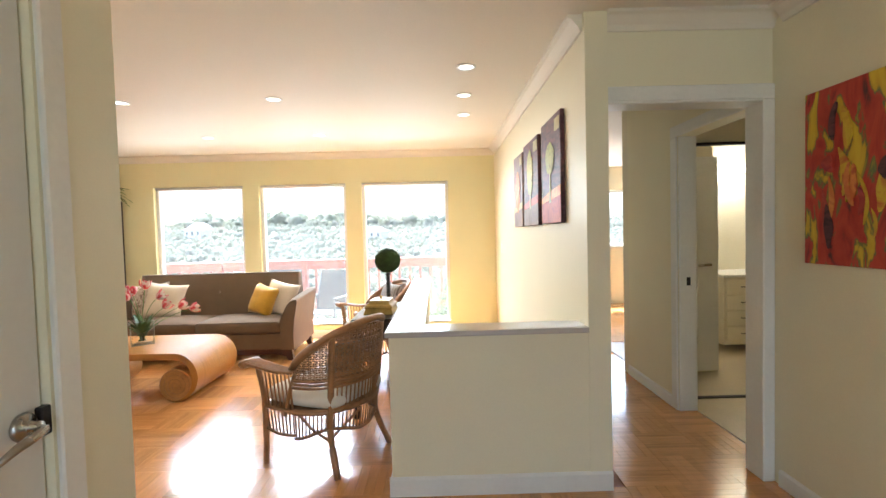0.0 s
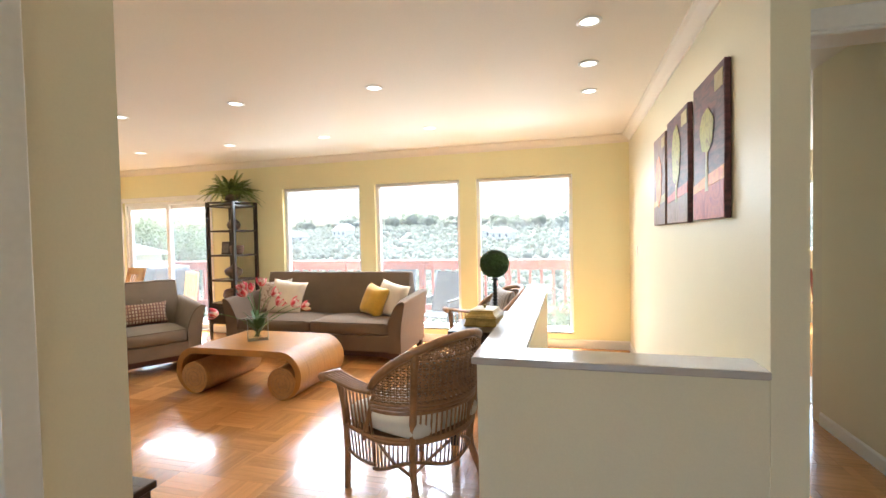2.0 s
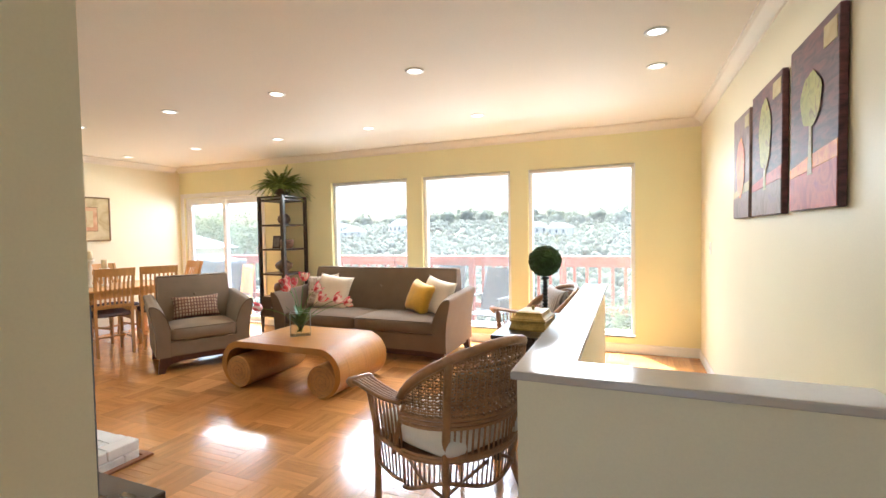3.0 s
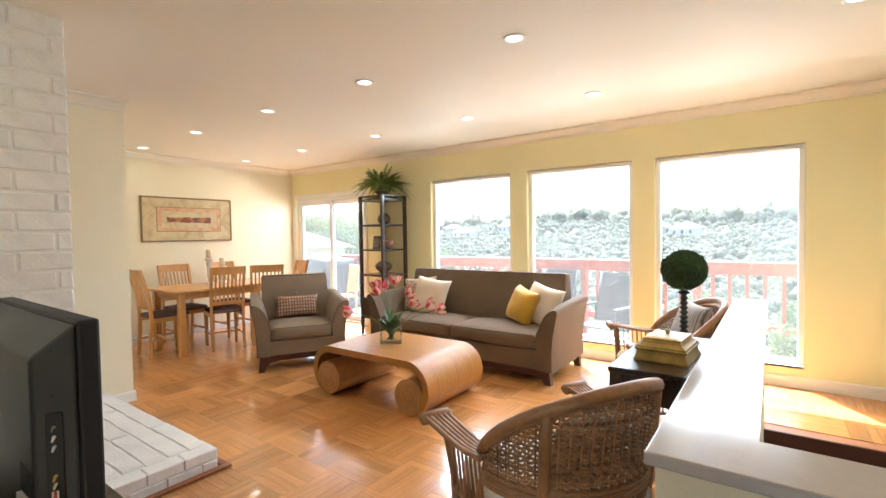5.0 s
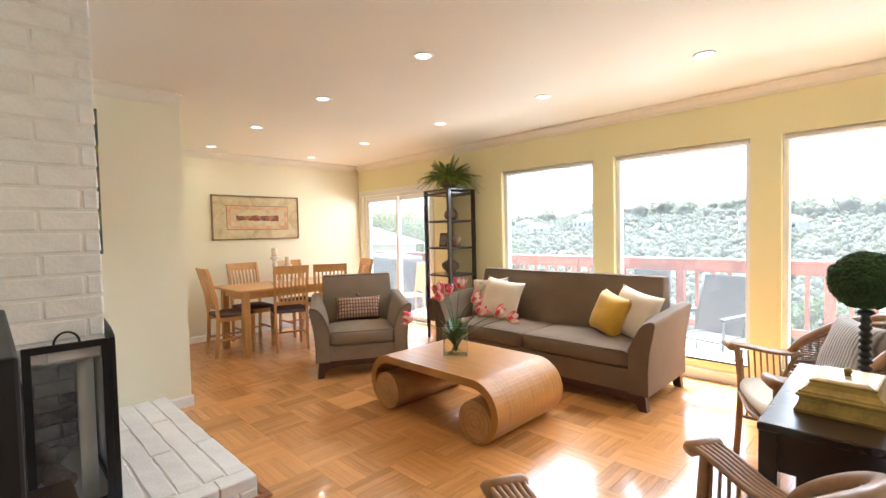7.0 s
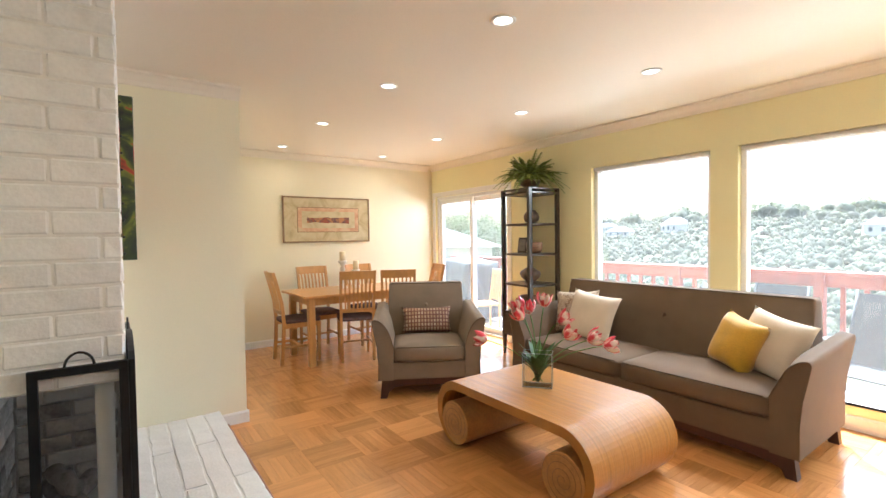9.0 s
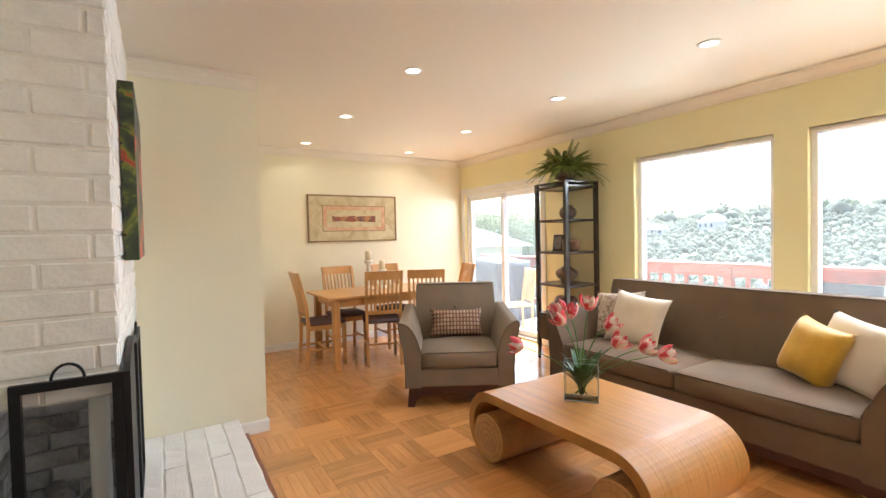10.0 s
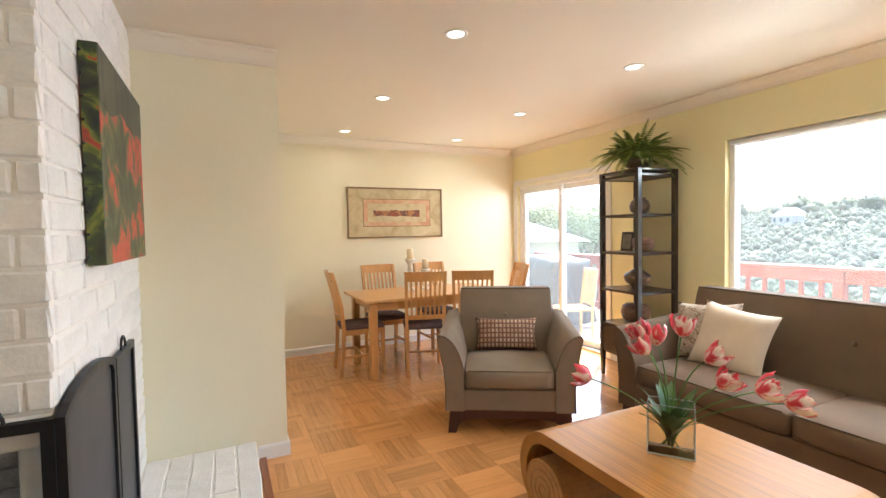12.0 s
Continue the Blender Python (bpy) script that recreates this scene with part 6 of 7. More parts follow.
# ---- recessed lamps ----
def recessed_lamp(x, y):
    r = thing("recessed_lamp", "lit round recessed ceiling lamp with white ring", "ceiling lamp", pose(x, y, CEIL), group="recessed ceiling lamps")
    ringp = [(0.046, 0.0), (0.046, -0.004), (0.054, -0.008), (0.064, -0.006), (0.066, 0.0)]
    bm = bmesh.new()
    rings = [[bm.verts.new((q * math.cos(2 * math.pi * k / 28), q * math.sin(2 * math.pi * k / 28), z)) for k in range(28)] for q, z in ringp]
    for i in range(len(rings)):
        ra, rb = rings[i], rings[(i + 1) % len(rings)]
        for k in range(28):
            bm.faces.new((ra[k], ra[(k + 1) % 28], rb[(k + 1) % 28], rb[k]))
    part("ring", bm, TRIM, r, smooth=True)
    part("lamp_face", L([(0.0, 0.0), (0.046, 0.0), (0.046, -0.003), (0.0, -0.004)], 24), LAMP_FACE, r)
    return r


lamp0 = recessed_lamp(*LAMPS[0])
for x, y in LAMPS[1:]:
    copy_thing(lamp0, pose(x, y, CEIL))
for x, y in LAMPS:
    lt = new("lamp_light", bpy.data.lights.new("lamp_light", "AREA"))
    lt.data.shape, lt.data.size, lt.data.energy, lt.data.color = "DISK", 0.09, LAMP_WATTS, (1.0, 0.78, 0.52)
    lt.data.spread = radians(150)
    lt.matrix_world = pose(x, y, CEIL - 0.012)


# ---- bathroom and far room ----
bd = thing("bathroom_door", "open white bathroom door with lever handle", "door", pose(1.93, 6.40, 0.02))
part("door_leaf", B((-0.42, 0, 0), (0.17, 0.04, 1.96), 0.003), DOOR, bd)
part("door_handle", T([(0.07, 0, 0.98), (0.07, -0.05, 0.98), (0.03, -0.055, 0.98), (-0.04, -0.055, 0.975)], 0.012, 8), NICKEL, bd, smooth=True)
single("door_track_floor", B((1.43, 5.76, 0.001), (3.2, 5.80, 0.014), 0.002), IRON, "dark metal floor track in the bathroom", "track", kind="structure")
single("door_track_head", B((1.43, 5.86, 1.99), (3.2, 5.92, 2.01), 0.002), IRON, "dark metal head track in the bathroom", "track", kind="structure")
wall("wall_bath_header", [((1.41, 5.86, 2.012), (3.2, 5.93, CEIL))], "warm cream header above the sliding track", BATH_WALL)
stk = thing("strike_plate", "dark metal strike plate on the white bathroom jamb", "strike plate", pose(1.355, 5.545, 0.955))
part("plate", B((-0.014, -0.003, -0.03), (0.014, 0, 0.03), 0.001), IRON, stk)
part("bolt_hole", B((-0.006, -0.005, -0.012), (0.006, -0.003, 0.012)), TVDARK, stk)
va = thing("bathroom_vanity", "cream bathroom vanity with a column of drawers", "vanity", pose(2.55, 7.05, 0))
part("body", B((0, 0, 0.08), (1.2, 0.55, 0.80), 0.004), BATH_WALL, va)
part("countertop", B((-0.01, -0.02, 0.80), (1.22, 0.57, 0.83), 0.004), TRIM, va)
for k in range(4):
    d = part("drawer", B((0.03, -0.016, 0.13 + 0.165 * k), (0.42, 0.0, 0.28 + 0.165 * k), 0.004), BATH_WALL, va)
    part("drawer_pull", T([(0.18, -0.016, 0.205 + 0.165 * k), (0.18, -0.035, 0.205 + 0.165 * k), (0.27, -0.035, 0.205 + 0.165 * k), (0.27, -0.016, 0.205 + 0.165 * k)], 0.005, 6), IRON, d)
vl = thing("vanity_lamp", "lit globe wall lamp over the vanity", "wall lamp", pose(2.80, 7.62, 2.0))
part("back_plate", B((-0.12, -0.02, -0.05), (0.5, 0, 0.05), 0.004), NICKEL, vl)
for k in range(3):
    bm = bmesh.new()
    bmesh.ops.create_uvsphere(bm, u_segments=20, v_segments=12, radius=0.06)
    part("globe", bm, BULB, vl, at=pose(0.19 * k, -0.09, 0.0), smooth=True)
bl = new("vanity_light", bpy.data.lights.new("vanity_light", "POINT"))
bl.data.energy, bl.data.color, bl.data.shadow_soft_size = 2.0, (1.0, 0.84, 0.62), 0.06
bl.matrix_world = pose(2.99, 7.28, 1.93)
fc = thing("red_chair", "cherry red wooden chair in the far room", "chair", pose(2.75, 9.2, 0, 0, 0, 200))
for u in (-0.19, 0.19):
    part("back_post", T([(u, -0.18, 0), (u, -0.18, 0.45), (u, -0.24, 0.85)], 0.018, 8), CHERRY, fc)
    part("front_leg", T([(u, 0.18, 0), (u, 0.18, 0.45)], 0.018, 8), CHERRY, fc)
part("seat", B((-0.22, -0.2, 0.43), (0.22, 0.22, 0.46), 0.008), CHERRY, fc)
part("backrest", B((-0.17, -0.245, 0.62), (0.17, -0.215, 0.82), 0.006), CHERRY, fc)


# ---- deck and garden ----
deck = thing("deck", "pale weathered wooden deck outside the windows", "deck", pose(0, 0, -0.20), kind="structure")
part("joists", B((-9.0, YN + 0.16, -0.25), (2.0, 10.25, -0.03)), DECK, deck)
for k in range(13):
    y = YN + 0.17 + 0.142 * k
    part("board", B((-9.0, y, -0.028), (2.0, y + 0.134, 0.0), 0.004), DECK, deck)

RAIL_Y = 10.12
rl = thing("deck_railing", "red-stained wooden deck railing with square balusters", "railing", pose(0, RAIL_Y, -0.20))
part("cap_rail", B((-9.0, -0.075, 1.105), (2.0, 0.075, 1.145), 0.005), REDWOOD, rl)
part("top_rail", B((-9.0, -0.02, 0.985), (2.0, 0.02, 1.105), 0.004), REDWOOD, rl)
part("bottom_rail", B((-9.0, -0.02, 0.30), (2.0, 0.02, 0.39), 0.004), REDWOOD, rl)
for k in range(8):
    part("post", B((-8.6 + 1.45 * k, -0.05, 0.0), (-8.51 + 1.45 * k, 0.05, 1.105), 0.005), REDWOOD, rl)
for k in range(60):
    x = -8.9 + 0.18 * k
    part("baluster", B((x, 0.021, 0.25), (x + 0.04, 0.061, 1.06), 0.003), REDWOOD, rl)


def patio_chair(at):
    c = thing("patio_chair", "dark sling patio chair standing on the deck", "patio chair", at, group="patio chairs")
    for u in (-0.27, 0.27):
        part("side_frame", T([(u, -0.25, 0.0), (u, -0.24, 0.60), (u, 0.18, 0.60), (u, 0.26, 0.0)], 0.014, 8), PATIO, c, smooth=True)
        part("back_tube", T([(u * 0.93, -0.20, 0.38), (u * 0.93, -0.38, 1.0)], 0.013, 8), PATIO, c, smooth=True)
        part("armrest", B((u - 0.03, -0.25, 0.60), (u + 0.03, 0.22, 0.625), 0.006), PATIO, c)
    part("sling_back", B((-0.24, -0.01, 0.0), (0.24, 0.004, 0.64)), PATIO, c, at=pose(0, -0.20, 0.38, 16.2, 0, 0))
    part("sling_seat", B((-0.24, -0.22, 0.375), (0.24, 0.24, 0.392), 0.003), PATIO, c)
    return c


pc = patio_chair(pose(-2.22, 9.25, -0.2, 0, 0, 165))
for x, y, a in ((-3.9, 9.3, 120), (-4.9, 9.2, 240), (-3.1, 9.6, 170)):
    copy_thing(pc, pose(x, y, -0.2, 0, 0, a))

ptb = thing("patio_table", "white round patio table on the deck", "patio table", pose(-2.95, 9.0, -0.2))
part("tabletop", L([(0.0, 0.68), (0.36, 0.68), (0.38, 0.69), (0.38, 0.705), (0.0, 0.71)], 32), TRIM, ptb)
part("pedestal", L([(0.0, 0.0), (0.22, 0.0), (0.2, 0.03), (0.035, 0.08), (0.03, 0.68), (0.0, 0.68)], 20), TRIM, ptb, smooth=True)

gr = thing("covered_grill", "barbecue under a loose grey cloth cover", "grill", pose(-8.0, 9.55, -0.2))
bm = bmesh.new()
bmesh.ops.create_grid(bm, x_segments=30, y_segments=20, size=1.0)
for v in bm.verts:
    x, y = v.co.x, v.co.y
    r = max(abs(x), abs(y))
    z = 1.02 + 0.13 * (1 - x * x) - 0.05 * abs(x) if r < 0.6 else max(0.08, (1.02 + 0.05) * (1 - ((r - 0.6) / 0.4) ** 1.3 * 0.93))
    f = 1.0 if r < 0.6 else 0.6 / r * (1 + 0.25 * (r - 0.6))
    wob = 0.05 * noise.noise(Vector((x * 5, y * 5, 1))) * (1 if r < 0.6 else 1.8)
    v.co = Vector((x * f * 1.05 + wob, y * f * 0.6 + wob, z + 0.4 * wob))
part("cover", bm, COVER, gr, smooth=True)
gt = thing("garden_chair", "honey wooden slatted chair standing on the deck", "chair", pose(-6.9, 9.15, -0.2, 0, 0, 160), group="")
for u in (-0.2, 0.2):
    part("back_post", T([(u, -0.2, 0), (u, -0.2, 0.45), (u, -0.27, 1.0)], 0.018, 8), OAK, gt)
    part("front_leg", T([(u, 0.2, 0), (u, 0.2, 0.45)], 0.018, 8), OAK, gt)
part("seat", B((-0.22, -0.22, 0.43), (0.22, 0.22, 0.46), 0.006), OAK, gt)
for k in range(6):
    part("slat", T([(-0.16 + 0.064 * k, -0.21, 0.5), (-0.16 + 0.064 * k, -0.265, 0.96)], 0.01, 6), OAK, gt)
part("top_rail", B((-0.2, -0.29, 0.93), (0.2, -0.25, 1.0), 0.006), OAK, gt)


wh = thing("ring_planter", "white round ring-rimmed pot lying on its side on the deck", "pot", pose(-6.93, 9.0, -0.03, 90, 0, -25))
part("rim", L([(0.10, 0.0), (0.165, 0.0), (0.17, 0.02), (0.16, 0.05), (0.11, 0.05), (0.10, 0.03), (0.10, 0.0)], 28), TRIM, wh, smooth=True)
part("bowl", L([(0.0, -0.12), (0.10, -0.12), (0.14, -0.05), (0.145, 0.0), (0.10, 0.0), (0.0, -0.02)], 28), PATIO, wh, smooth=True)


def leaf_cloud(count, rx, ry, rz, size, seed, centre=(0, 0, 0), shell=0.5):
    """A crown of many small folded leaves with gaps."""
    rnd = random.Random(seed)
    vs, fs = [], []
    for _ in range(count):
        while True:
            p = Vector((rnd.uniform(-1, 1), rnd.uniform(-1, 1), rnd.uniform(-1, 1)))
            if shell < p.length < 1 and noise.noise(p * 2.3 + Vector((seed, 0, 0))) > -0.22:
                break
        c = Vector((p.x * rx, p.y * ry, p.z * rz)) + Vector(centre)
        q = Euler((rnd.uniform(-0.9, 0.9), rnd.uniform(-0.9, 0.9), rnd.uniform(0, 6.28))).to_matrix()
        s = size * rnd.uniform(0.6, 1.3)
        i = len(vs)
        for a in ((-s, 0, 0), (0, -0.4 * s, 0.12 * s), (s, 0, 0), (0, 0.4 * s, 0.12 * s)):
            vs.append(tuple(c + q @ Vector(a)))
        fs.append((i, i + 1, i + 2))
        fs.append((i, i + 2, i + 3))
    me = bpy.data.meshes.new("leaves")
    me.from_pydata(vs, [], fs)
    me.update()
    return me


def mesh_part(name, me, mat, parent):
    me.materials.append(mat)
    ob = new(name, me)
    ob.parent = parent
    return ob


pb = thing("potted_shrub", "leafy green shrub in a pale pot on the deck", "potted plant", pose(-0.42, 8.95, -0.2))
part("pot", L([(0.0, 0), (0.12, 0), (0.16, 0.22), (0.17, 0.24), (0.15, 0.24), (0.0, 0.21)], 24), STUCCO, pb, smooth=True)
mesh_part("crown", leaf_cloud(500, 0.24, 0.24, 0.22, 0.035, 3, (0, 0, 0.42), 0.1), NEARLEAF, pb)

# ground: falls away from the house into a valley and climbs to the far ridge
def land(x, y):
    d = y - 9.0
    if d < 12:
        z = -3.4
    else:
        t = min(1.0, (d - 12) / 60)
        z = -3.4 - 13 * (3 * t * t - 2 * t ** 3)
    up = max(0.0, (d - 90) / 260)
    ridge = 16.5 - min(9.0, 3.8 * abs((x + 120) / 120) ** 1.2)
    z += (ridge + 13) * min(1.0, up) ** 0.9 if up > 0 else 0
    z += 2.5 * noise.noise(Vector((x * 0.012, y * 0.012, 0))) * min(1, d / 60) if d > 0 else 0
    if d > 350:
        z -= (d - 350) * 0.02
    return z


NX, NY = 90, 80
vs, fs = [], []
for j in range(NY + 1):
    y = -60 + 60 * j / 10 if j < 10 else 0 + 1500 * ((j - 10) / (NY - 10)) ** 2.2
    for i in range(NX + 1):
        u = 2 * i / NX - 1
        x = 1600 * u * abs(u) ** 0.9
        vs.append((x, y, land(x, y) if y > 9 else -3.4))
for j in range(NY):
    for i in range(NX):
        a = j * (NX + 1) + i
        fs.append((a, a + 1, a + NX + 2, a + NX + 1))
me = bpy.data.meshes.new("ground")
me.from_pydata(vs, [], fs)
me.update()
me.materials.append(EARTH)
ground = tagged(new("ground", me), "dry valley ground rising to a wooded ridge", "ground", kind="structure")


def woods(name, count, seed, ymin, ymax, size0, size1, label, leaves=46):
    """Far woodland: thousands of crowns on the slope, each a small core with loose leaf sprays round it."""
    rnd = np.random.RandomState(seed)
    base = bmesh.new()
    bmesh.ops.create_icosphere(base, subdivisions=1, radius=0.92)
    bv = np.array([v.co[:] for v in base.verts])
    bf = np.array([[v.index for v in f.verts] for f in base.faces])
    base.free()
    V, Tri = [], []
    off = 0
    for k in range(count):
        y = ymin + (ymax - ymin) * rnd.rand() ** 1.3
        x = (rnd.rand() * 2 - 1) * (0.95 * y + 25) - 0.25 * y
        s = size0 + (size1 - size0) * rnd.rand() ** 1.6
        tall = 0.75 + 0.6 * rnd.rand()
        centre = np.array([x, y, land(x, y) + 0.45 * s])
        core = bv * (1 + 0.26 * (rnd.rand(len(bv), 1) - 0.5)) * np.array([s, s, s * tall]) + centre
        d = rnd.randn(leaves, 3)
        d /= np.linalg.norm(d, axis=1)[:, None]
        c = d * (0.66 + 0.46 * rnd.rand(leaves, 1)) * np.array([s, s, s * tall]) + centre
        a, b = rnd.randn(leaves, 3) * 0.19 * s, rnd.randn(leaves, 3) * 0.19 * s
        tri = np.stack([c - a - 0.3 * b, c + a - 0.3 * b, c + 0.9 * b], 1).reshape(-1, 3)
        V += [core, tri]
        Tri += [bf + off, np.arange(leaves * 3).reshape(-1, 3) + off + len(core)]
        off += len(core) + leaves * 3
    V, Tri = np.concatenate(V), np.concatenate(Tri)
    m = bpy.data.meshes.new(name)
    m.from_pydata(V.tolist(), [], Tri.tolist())
    m.update()
    m.shade_smooth()
    m.materials.append(LEAVES)
    return tagged(new(name, m), label, "woods", kind="stuff")


woods("hillside_woods", 19000, 5, 85, 400, 0.7, 2.1, "pale green trees covering the far hillside", 24)
woods("ridge_trees", 260, 9, 300, 380, 3.0, 6.5, "taller trees along the far ridge")


def garden_tree(x, y, h, seed):
    z0 = land(x, y)
    t = thing("tree", "leafy green garden tree below the deck", "tree", pose(x, y, z0), group="garden trees")
    rnd = random.Random(seed)
    part("trunk", T([(0, 0, 0), (0.1, 0.05, h * 0.3), (0.0, 0.1, h * 0.62)], [0.2, 0.15, 0.09], 10), BARK, t, smooth=True)
    for k in range(5):
        a = 2 * math.pi * k / 5 + rnd.uniform(-0.3, 0.3)
        part("limb", T([(0.05, 0.05, h * 0.42), (math.cos(a) * h * 0.14, math.sin(a) * h * 0.14, h * 0.6), (math.cos(a) * h * 0.25, math.sin(a) * h * 0.25, h * 0.78)], [0.08, 0.05, 0.02], 7), BARK, t, smooth=True)
    mesh_part("crown", leaf_cloud(7000, h * 0.36, h * 0.36, h * 0.34, 0.085, seed, (0, 0, h * 0.70), 0.25), NEARLEAF, t)


for k, (x, y, h) in enumerate([(0.6, 15.5, 3.4), (-1.9, 17.0, 3.0), (-33.0, 22.7, 7.4), (-31.7, 24.8, 7.8), (-29.8, 27.4, 7.2), (-28.2, 29.3, 7.6), (-26.4, 31.0, 7.0), (-23.5, 33.5, 5.6), (4.0, 18.5, 3.6)]):
    garden_tree(x, y, h, 20 + k)


def house(name, x, y, w, d, h, turn, label, z=None, roof=0.35):
    z0 = land(x, y) - 0.5 if z is None else z
    hs = thing(name, label, "house", pose(x, y, z0, 0, 0, turn), group="houses below the hill")
    part("wall", B((-w / 2, -d / 2, 0), (w / 2, d / 2, h)), STUCCO, hs)
    o = 0.5
    rf = bmesh.new()
    base = [rf.verts.new(p) for p in ((-w / 2 - o, -d / 2 - o, h), (w / 2 + o, -d / 2 - o, h), (w / 2 + o, d / 2 + o, h), (-w / 2 - o, d / 2 + o, h))]
    rid = [rf.verts.new((-w * 0.22, 0, h + d * roof)), rf.verts.new((w * 0.22, 0, h + d * roof))]
    rf.faces.new(base[::-1])
    rf.faces.new((base[0], base[1], rid[1], rid[0])), rf.faces.new((base[1], base[2], rid[1]))
    rf.faces.new((base[2], base[3], rid[0], rid[1])), rf.faces.new((base[3], base[0], rid[0]))
    part("roof", rf, ROOF, hs)
    for k in range(max(2, int(w / 3))):
        u = -w / 2 + w * (k + 0.5) / max(2, int(w / 3))
        part("window", B((u - 0.55, -d / 2 - 0.04, h * 0.42), (u + 0.55, -d / 2 + 0.02, h * 0.78)), DARKGLASS, hs)


house("neighbour_house", -26.8, 16.2, 16, 8, 4.2, 50, "pale neighbouring house with a light grey hip roof", -3.4, 0.2)
rnd = random.Random(31)
for k in range(15):
    y = rnd.uniform(210, 340)
    x = rnd.uniform(-0.95, 0.35) * y
    house("hill_house", x, y, rnd.uniform(8, 13), 7, rnd.uniform(3.2, 4.6), rnd.uniform(-25, 25), "pale house among the trees on the hillside", land(x, y) + 0.3)

# ---- bricks ----
brick_face(chimney, "y", YS, CY, CX, 1, 0.12, 2.435, hole=(3.86, CY + 0.1, 0.1, OPEN_Z1))
brick_face(chimney, "x", XD + 0.004, CX - 0.036, CY, 1, 0.12, 2.435, hole=(-4.20, CX + 0.2, 0.1, OPEN_Z1))
brick_face(chimney, "y", 3.86, 4.27, -4.20, 1, 0.12, 0.79, length=0.22, course=0.08, proud=0.02, mat=FIREBRICK)
brick_face(chimney, "x", -4.19, CX - 0.04, 3.86, 1, 0.12, 0.79, length=0.22, course=0.08, proud=0.02, mat=FIREBRICK)
# hearth: rows along the chimney, and a front row across
rows = 5
rw = (4.86 - CY) / rows
for r in range(rows):
    y = CY + rw * (r + 0.5)
    x = XD + 0.002 - (0.52 if r % 2 else 0.0)
    while x < -3.23:
        x0, x1 = max(x, XD + 0.002), min(x + 1.04, -3.214)
        if x1 - x0 > 0.04:
            lay_brick(hearth, ((x0 + x1) / 2, y, 0.089), (round(x1 - x0 + 0.001, 3), rw - 0.004, 0.062), BRICK, 0.007, 0.0045)
        x += 1.04
y = YS + 0.002
while y < CY - 0.02:
    for x0, x1 in ((CX - 0.02, -3.265), (-3.262, -3.112)):
        lay_brick(hearth, ((x0 + x1) / 2, y + 0.055, 0.089), (x1 - x0 - 0.002, 0.108, 0.062), BRICK, 0.004)
    y += 0.111
for k in range(3):                               # stretchers along the front edge, and the course below
    lay_brick(hearth, (-3.162, 4.86 - 0.184 * (k + 0.5), 0.089), (0.103, 0.180, 0.062), BRICK, 0.006)
    lay_brick(hearth, (-3.135, 4.86 - 0.092 - 0.184 * (k + 0.5), 0.028), (0.05, 0.178, 0.055), BRICK, 0.005)
lay_brick(hearth, (-3.135, 4.86 - 0.046, 0.028), (0.05, 0.087, 0.055), BRICK, 0.005)
for k in range(6):
    x0 = -3.112 - 0.28 * (k + 1)
    if x0 > XD:
        lay_brick(hearth, (x0 + 0.14, 4.838, 0.028), (0.268, 0.05, 0.055), BRICK)


# ---- parquet ----
BLOCK, STRIPS = 0.305, 6


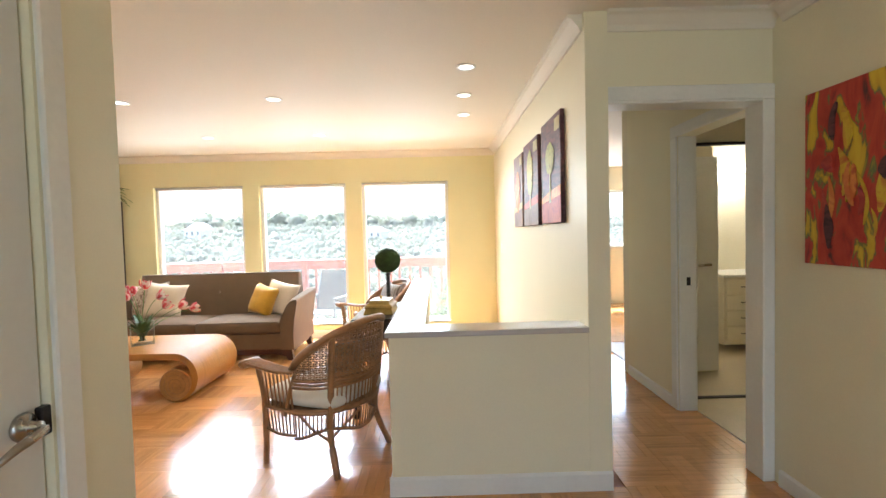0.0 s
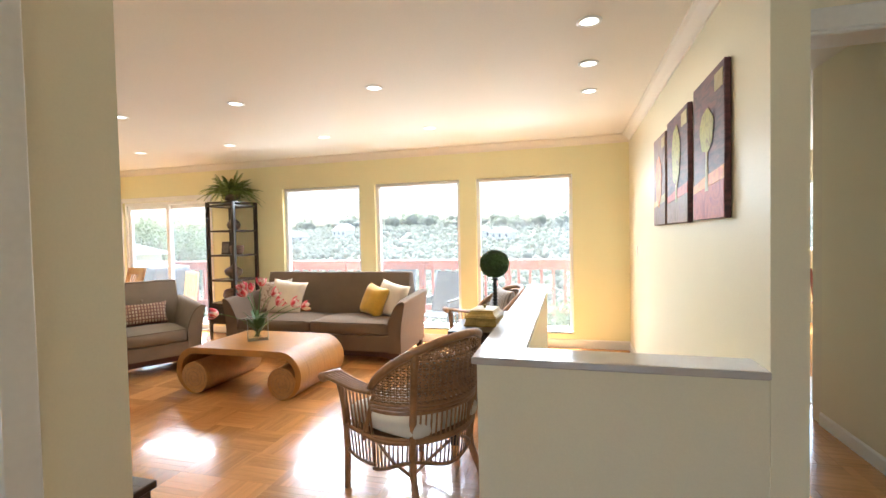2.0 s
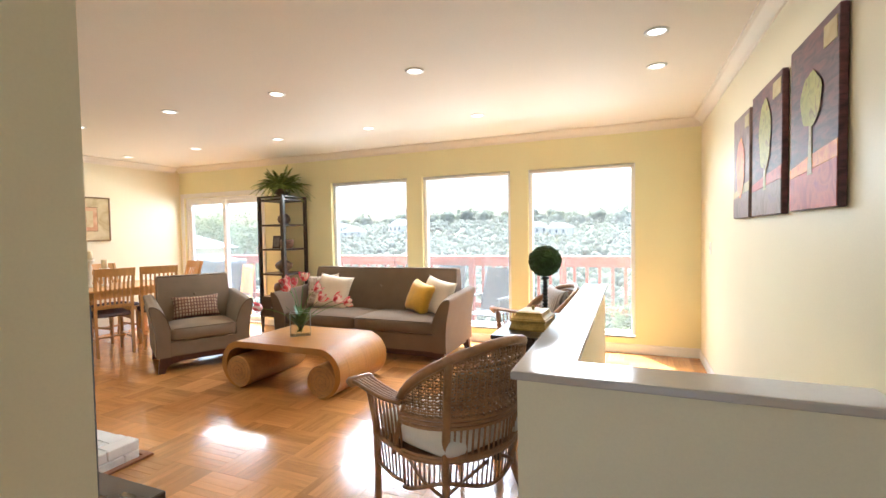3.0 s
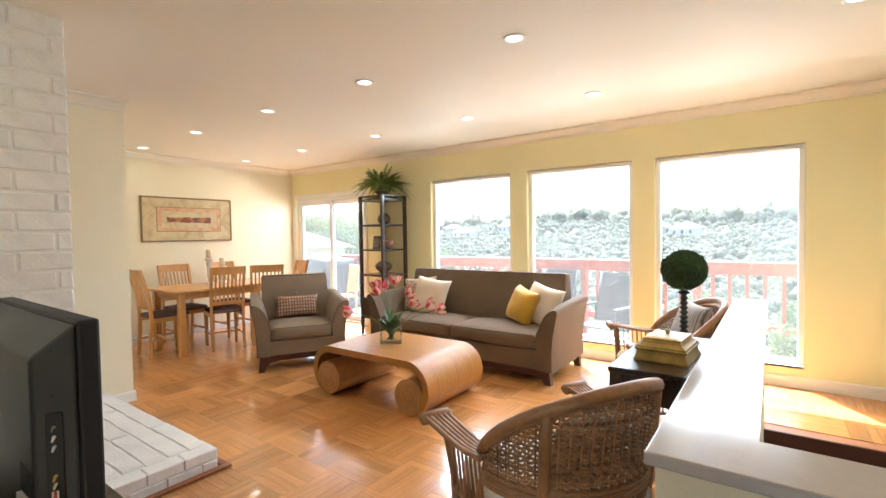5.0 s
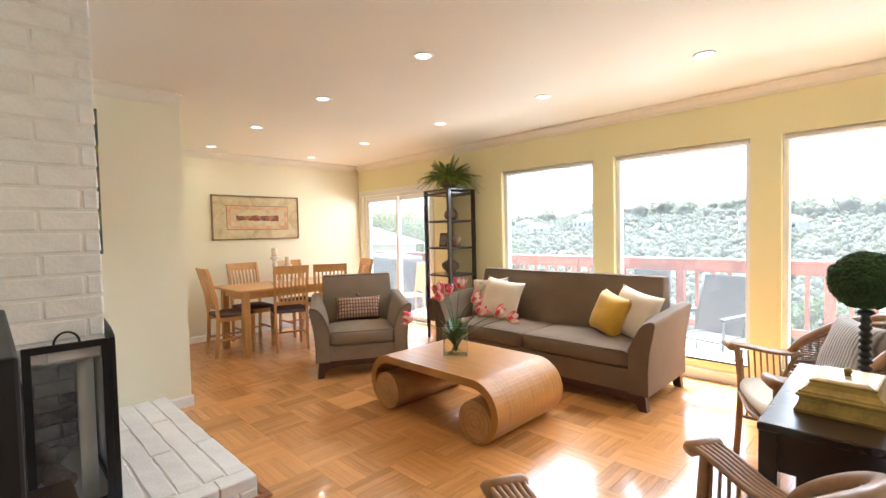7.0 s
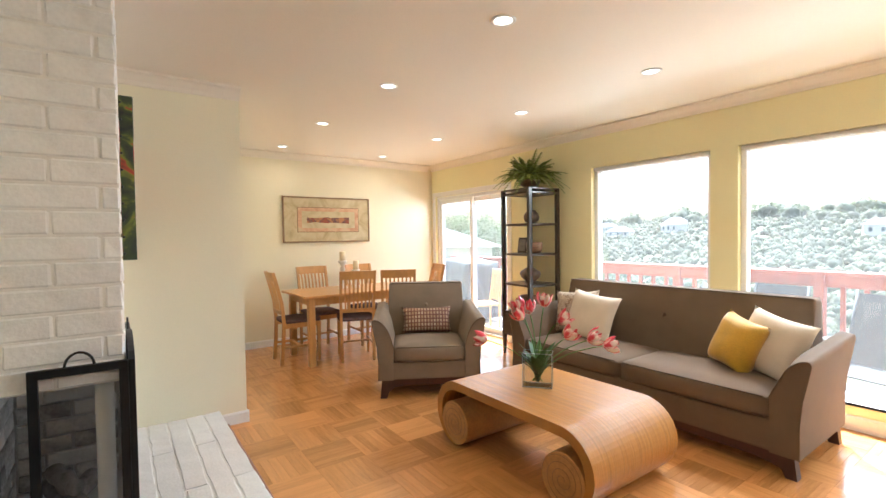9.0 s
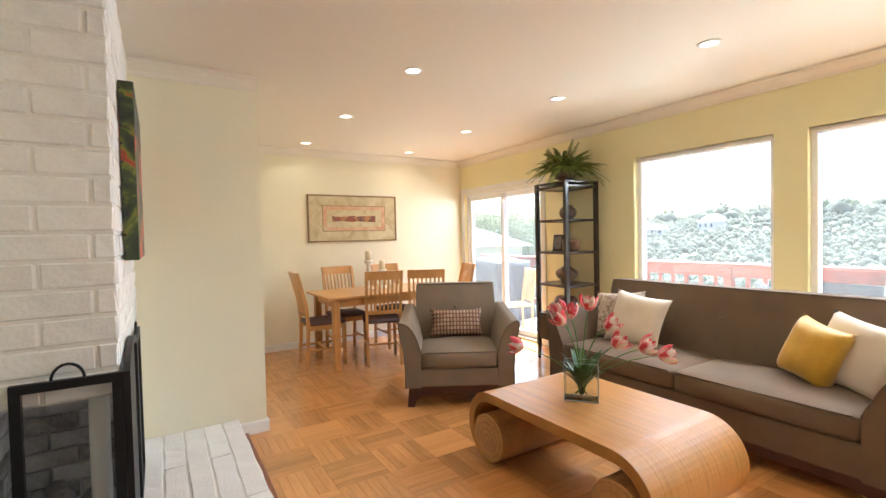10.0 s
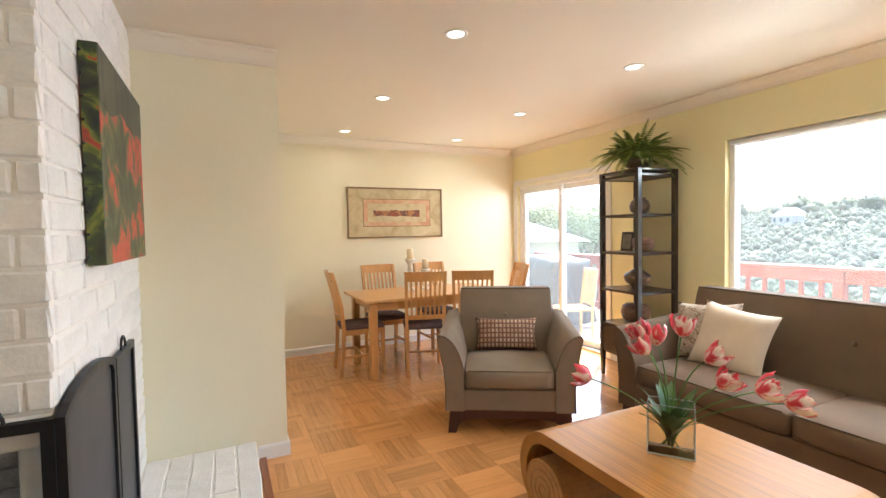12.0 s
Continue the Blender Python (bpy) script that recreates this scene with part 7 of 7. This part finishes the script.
def block_mesh(seed):
    """A square of five oak strips with fine joints and eased edges."""
    bm = bmesh.new()
    s = BLOCK / STRIPS
    rnd = random.Random(seed)
    for i in range(STRIPS):
        y0, y1 = -BLOCK / 2 + i * s + 0.0002, -BLOCK / 2 + (i + 1) * s - 0.0002
        h = rnd.uniform(-0.0003, 0.0003)
        x0, x1 = -BLOCK / 2 + 0.0002, BLOCK / 2 - 0.0002
        e = 0.0004
        top = [bm.verts.new(p) for p in ((x0 + e, y0 + e, h), (x1 - e, y0 + e, h), (x1 - e, y1 - e, h), (x0 + e, y1 - e, h))]
        low = [bm.verts.new(p) for p in ((x0, y0, -0.005), (x1, y0, -0.005), (x1, y1, -0.005), (x0, y1, -0.005))]
        bm.faces.new(top)
        for k in range(4):
            bm.faces.new((low[k], low[(k + 1) % 4], top[(k + 1) % 4], top[k]))
    me = mesh_of(bm, "parquet_block")
    me.materials.append(PARQUET)
    return me


BLOCKS = [block_mesh(k) for k in range(6)]


def floored(x, y):
    """Whether a block centred here lies on wooden floor that is walked on."""
    if HX1 - 0.05 < x < XE + 0.05 and HY0 < y < 7.205:
        return False
    if x < XD - 0.1 and y < YD - 0.1 or x < CX - 0.2 and y < CY:
        return False
    if x < ENTRY_X - 0.1 and y < YS - 0.1:
        return False
    if x > HALL_X + 0.12 and y < 7.74:
        return False
    if x < XE and y > YN + 0.1:
        return False
    return True


near_blocks, far_v, far_f = [], [], []
rnd = random.Random(2)
for j in range(int(11.9 / BLOCK) + 1):
    y = -1.2 + BLOCK * (j + 0.5)
    for i in range(int(11.4 / BLOCK) + 1):
        x = XW + BLOCK * (i + 0.5)
        if not floored(x, y) or y > 10.5:
            continue
        if -5.0 < x < 0.35 and 3.6 < y < 8.2 and len(near_blocks) < 300:
            near_blocks.append((i, j, x, y))
        else:
            me = BLOCKS[rnd.randrange(6)]
            ang = (i + j) % 2
            base = len(far_v)
            for v in me.vertices:
                p = v.co
                far_v.append((x + (p.x if ang == 0 else -p.y), y + (p.y if ang == 0 else p.x), p.z))
            far_f.extend([tuple(base + q for q in poly.vertices) for poly in me.polygons])
for i, j, x, y in near_blocks:
    ob = new("parquet_block", BLOCKS[rnd.randrange(6)])
    ob.parent = floor
    ob.matrix_basis = pose(x, y, 0, 0, 0, 90 * ((i + j) % 2) + 180 * rnd.randrange(2))
me = bpy.data.meshes.new("parquet_rest")
me.from_pydata(far_v, [], far_f)
me.update()
me.materials.append(PARQUET)
rest = new("parquet_rest", me)
rest.parent = floor
tagged(rest, kind="stuff")
tiles = single("bath_floor", B((1.42, 4.73, -0.004), (4.2, 7.6, 0.004)), TILE, "beige tiled bathroom floor", "floor", kind="structure")
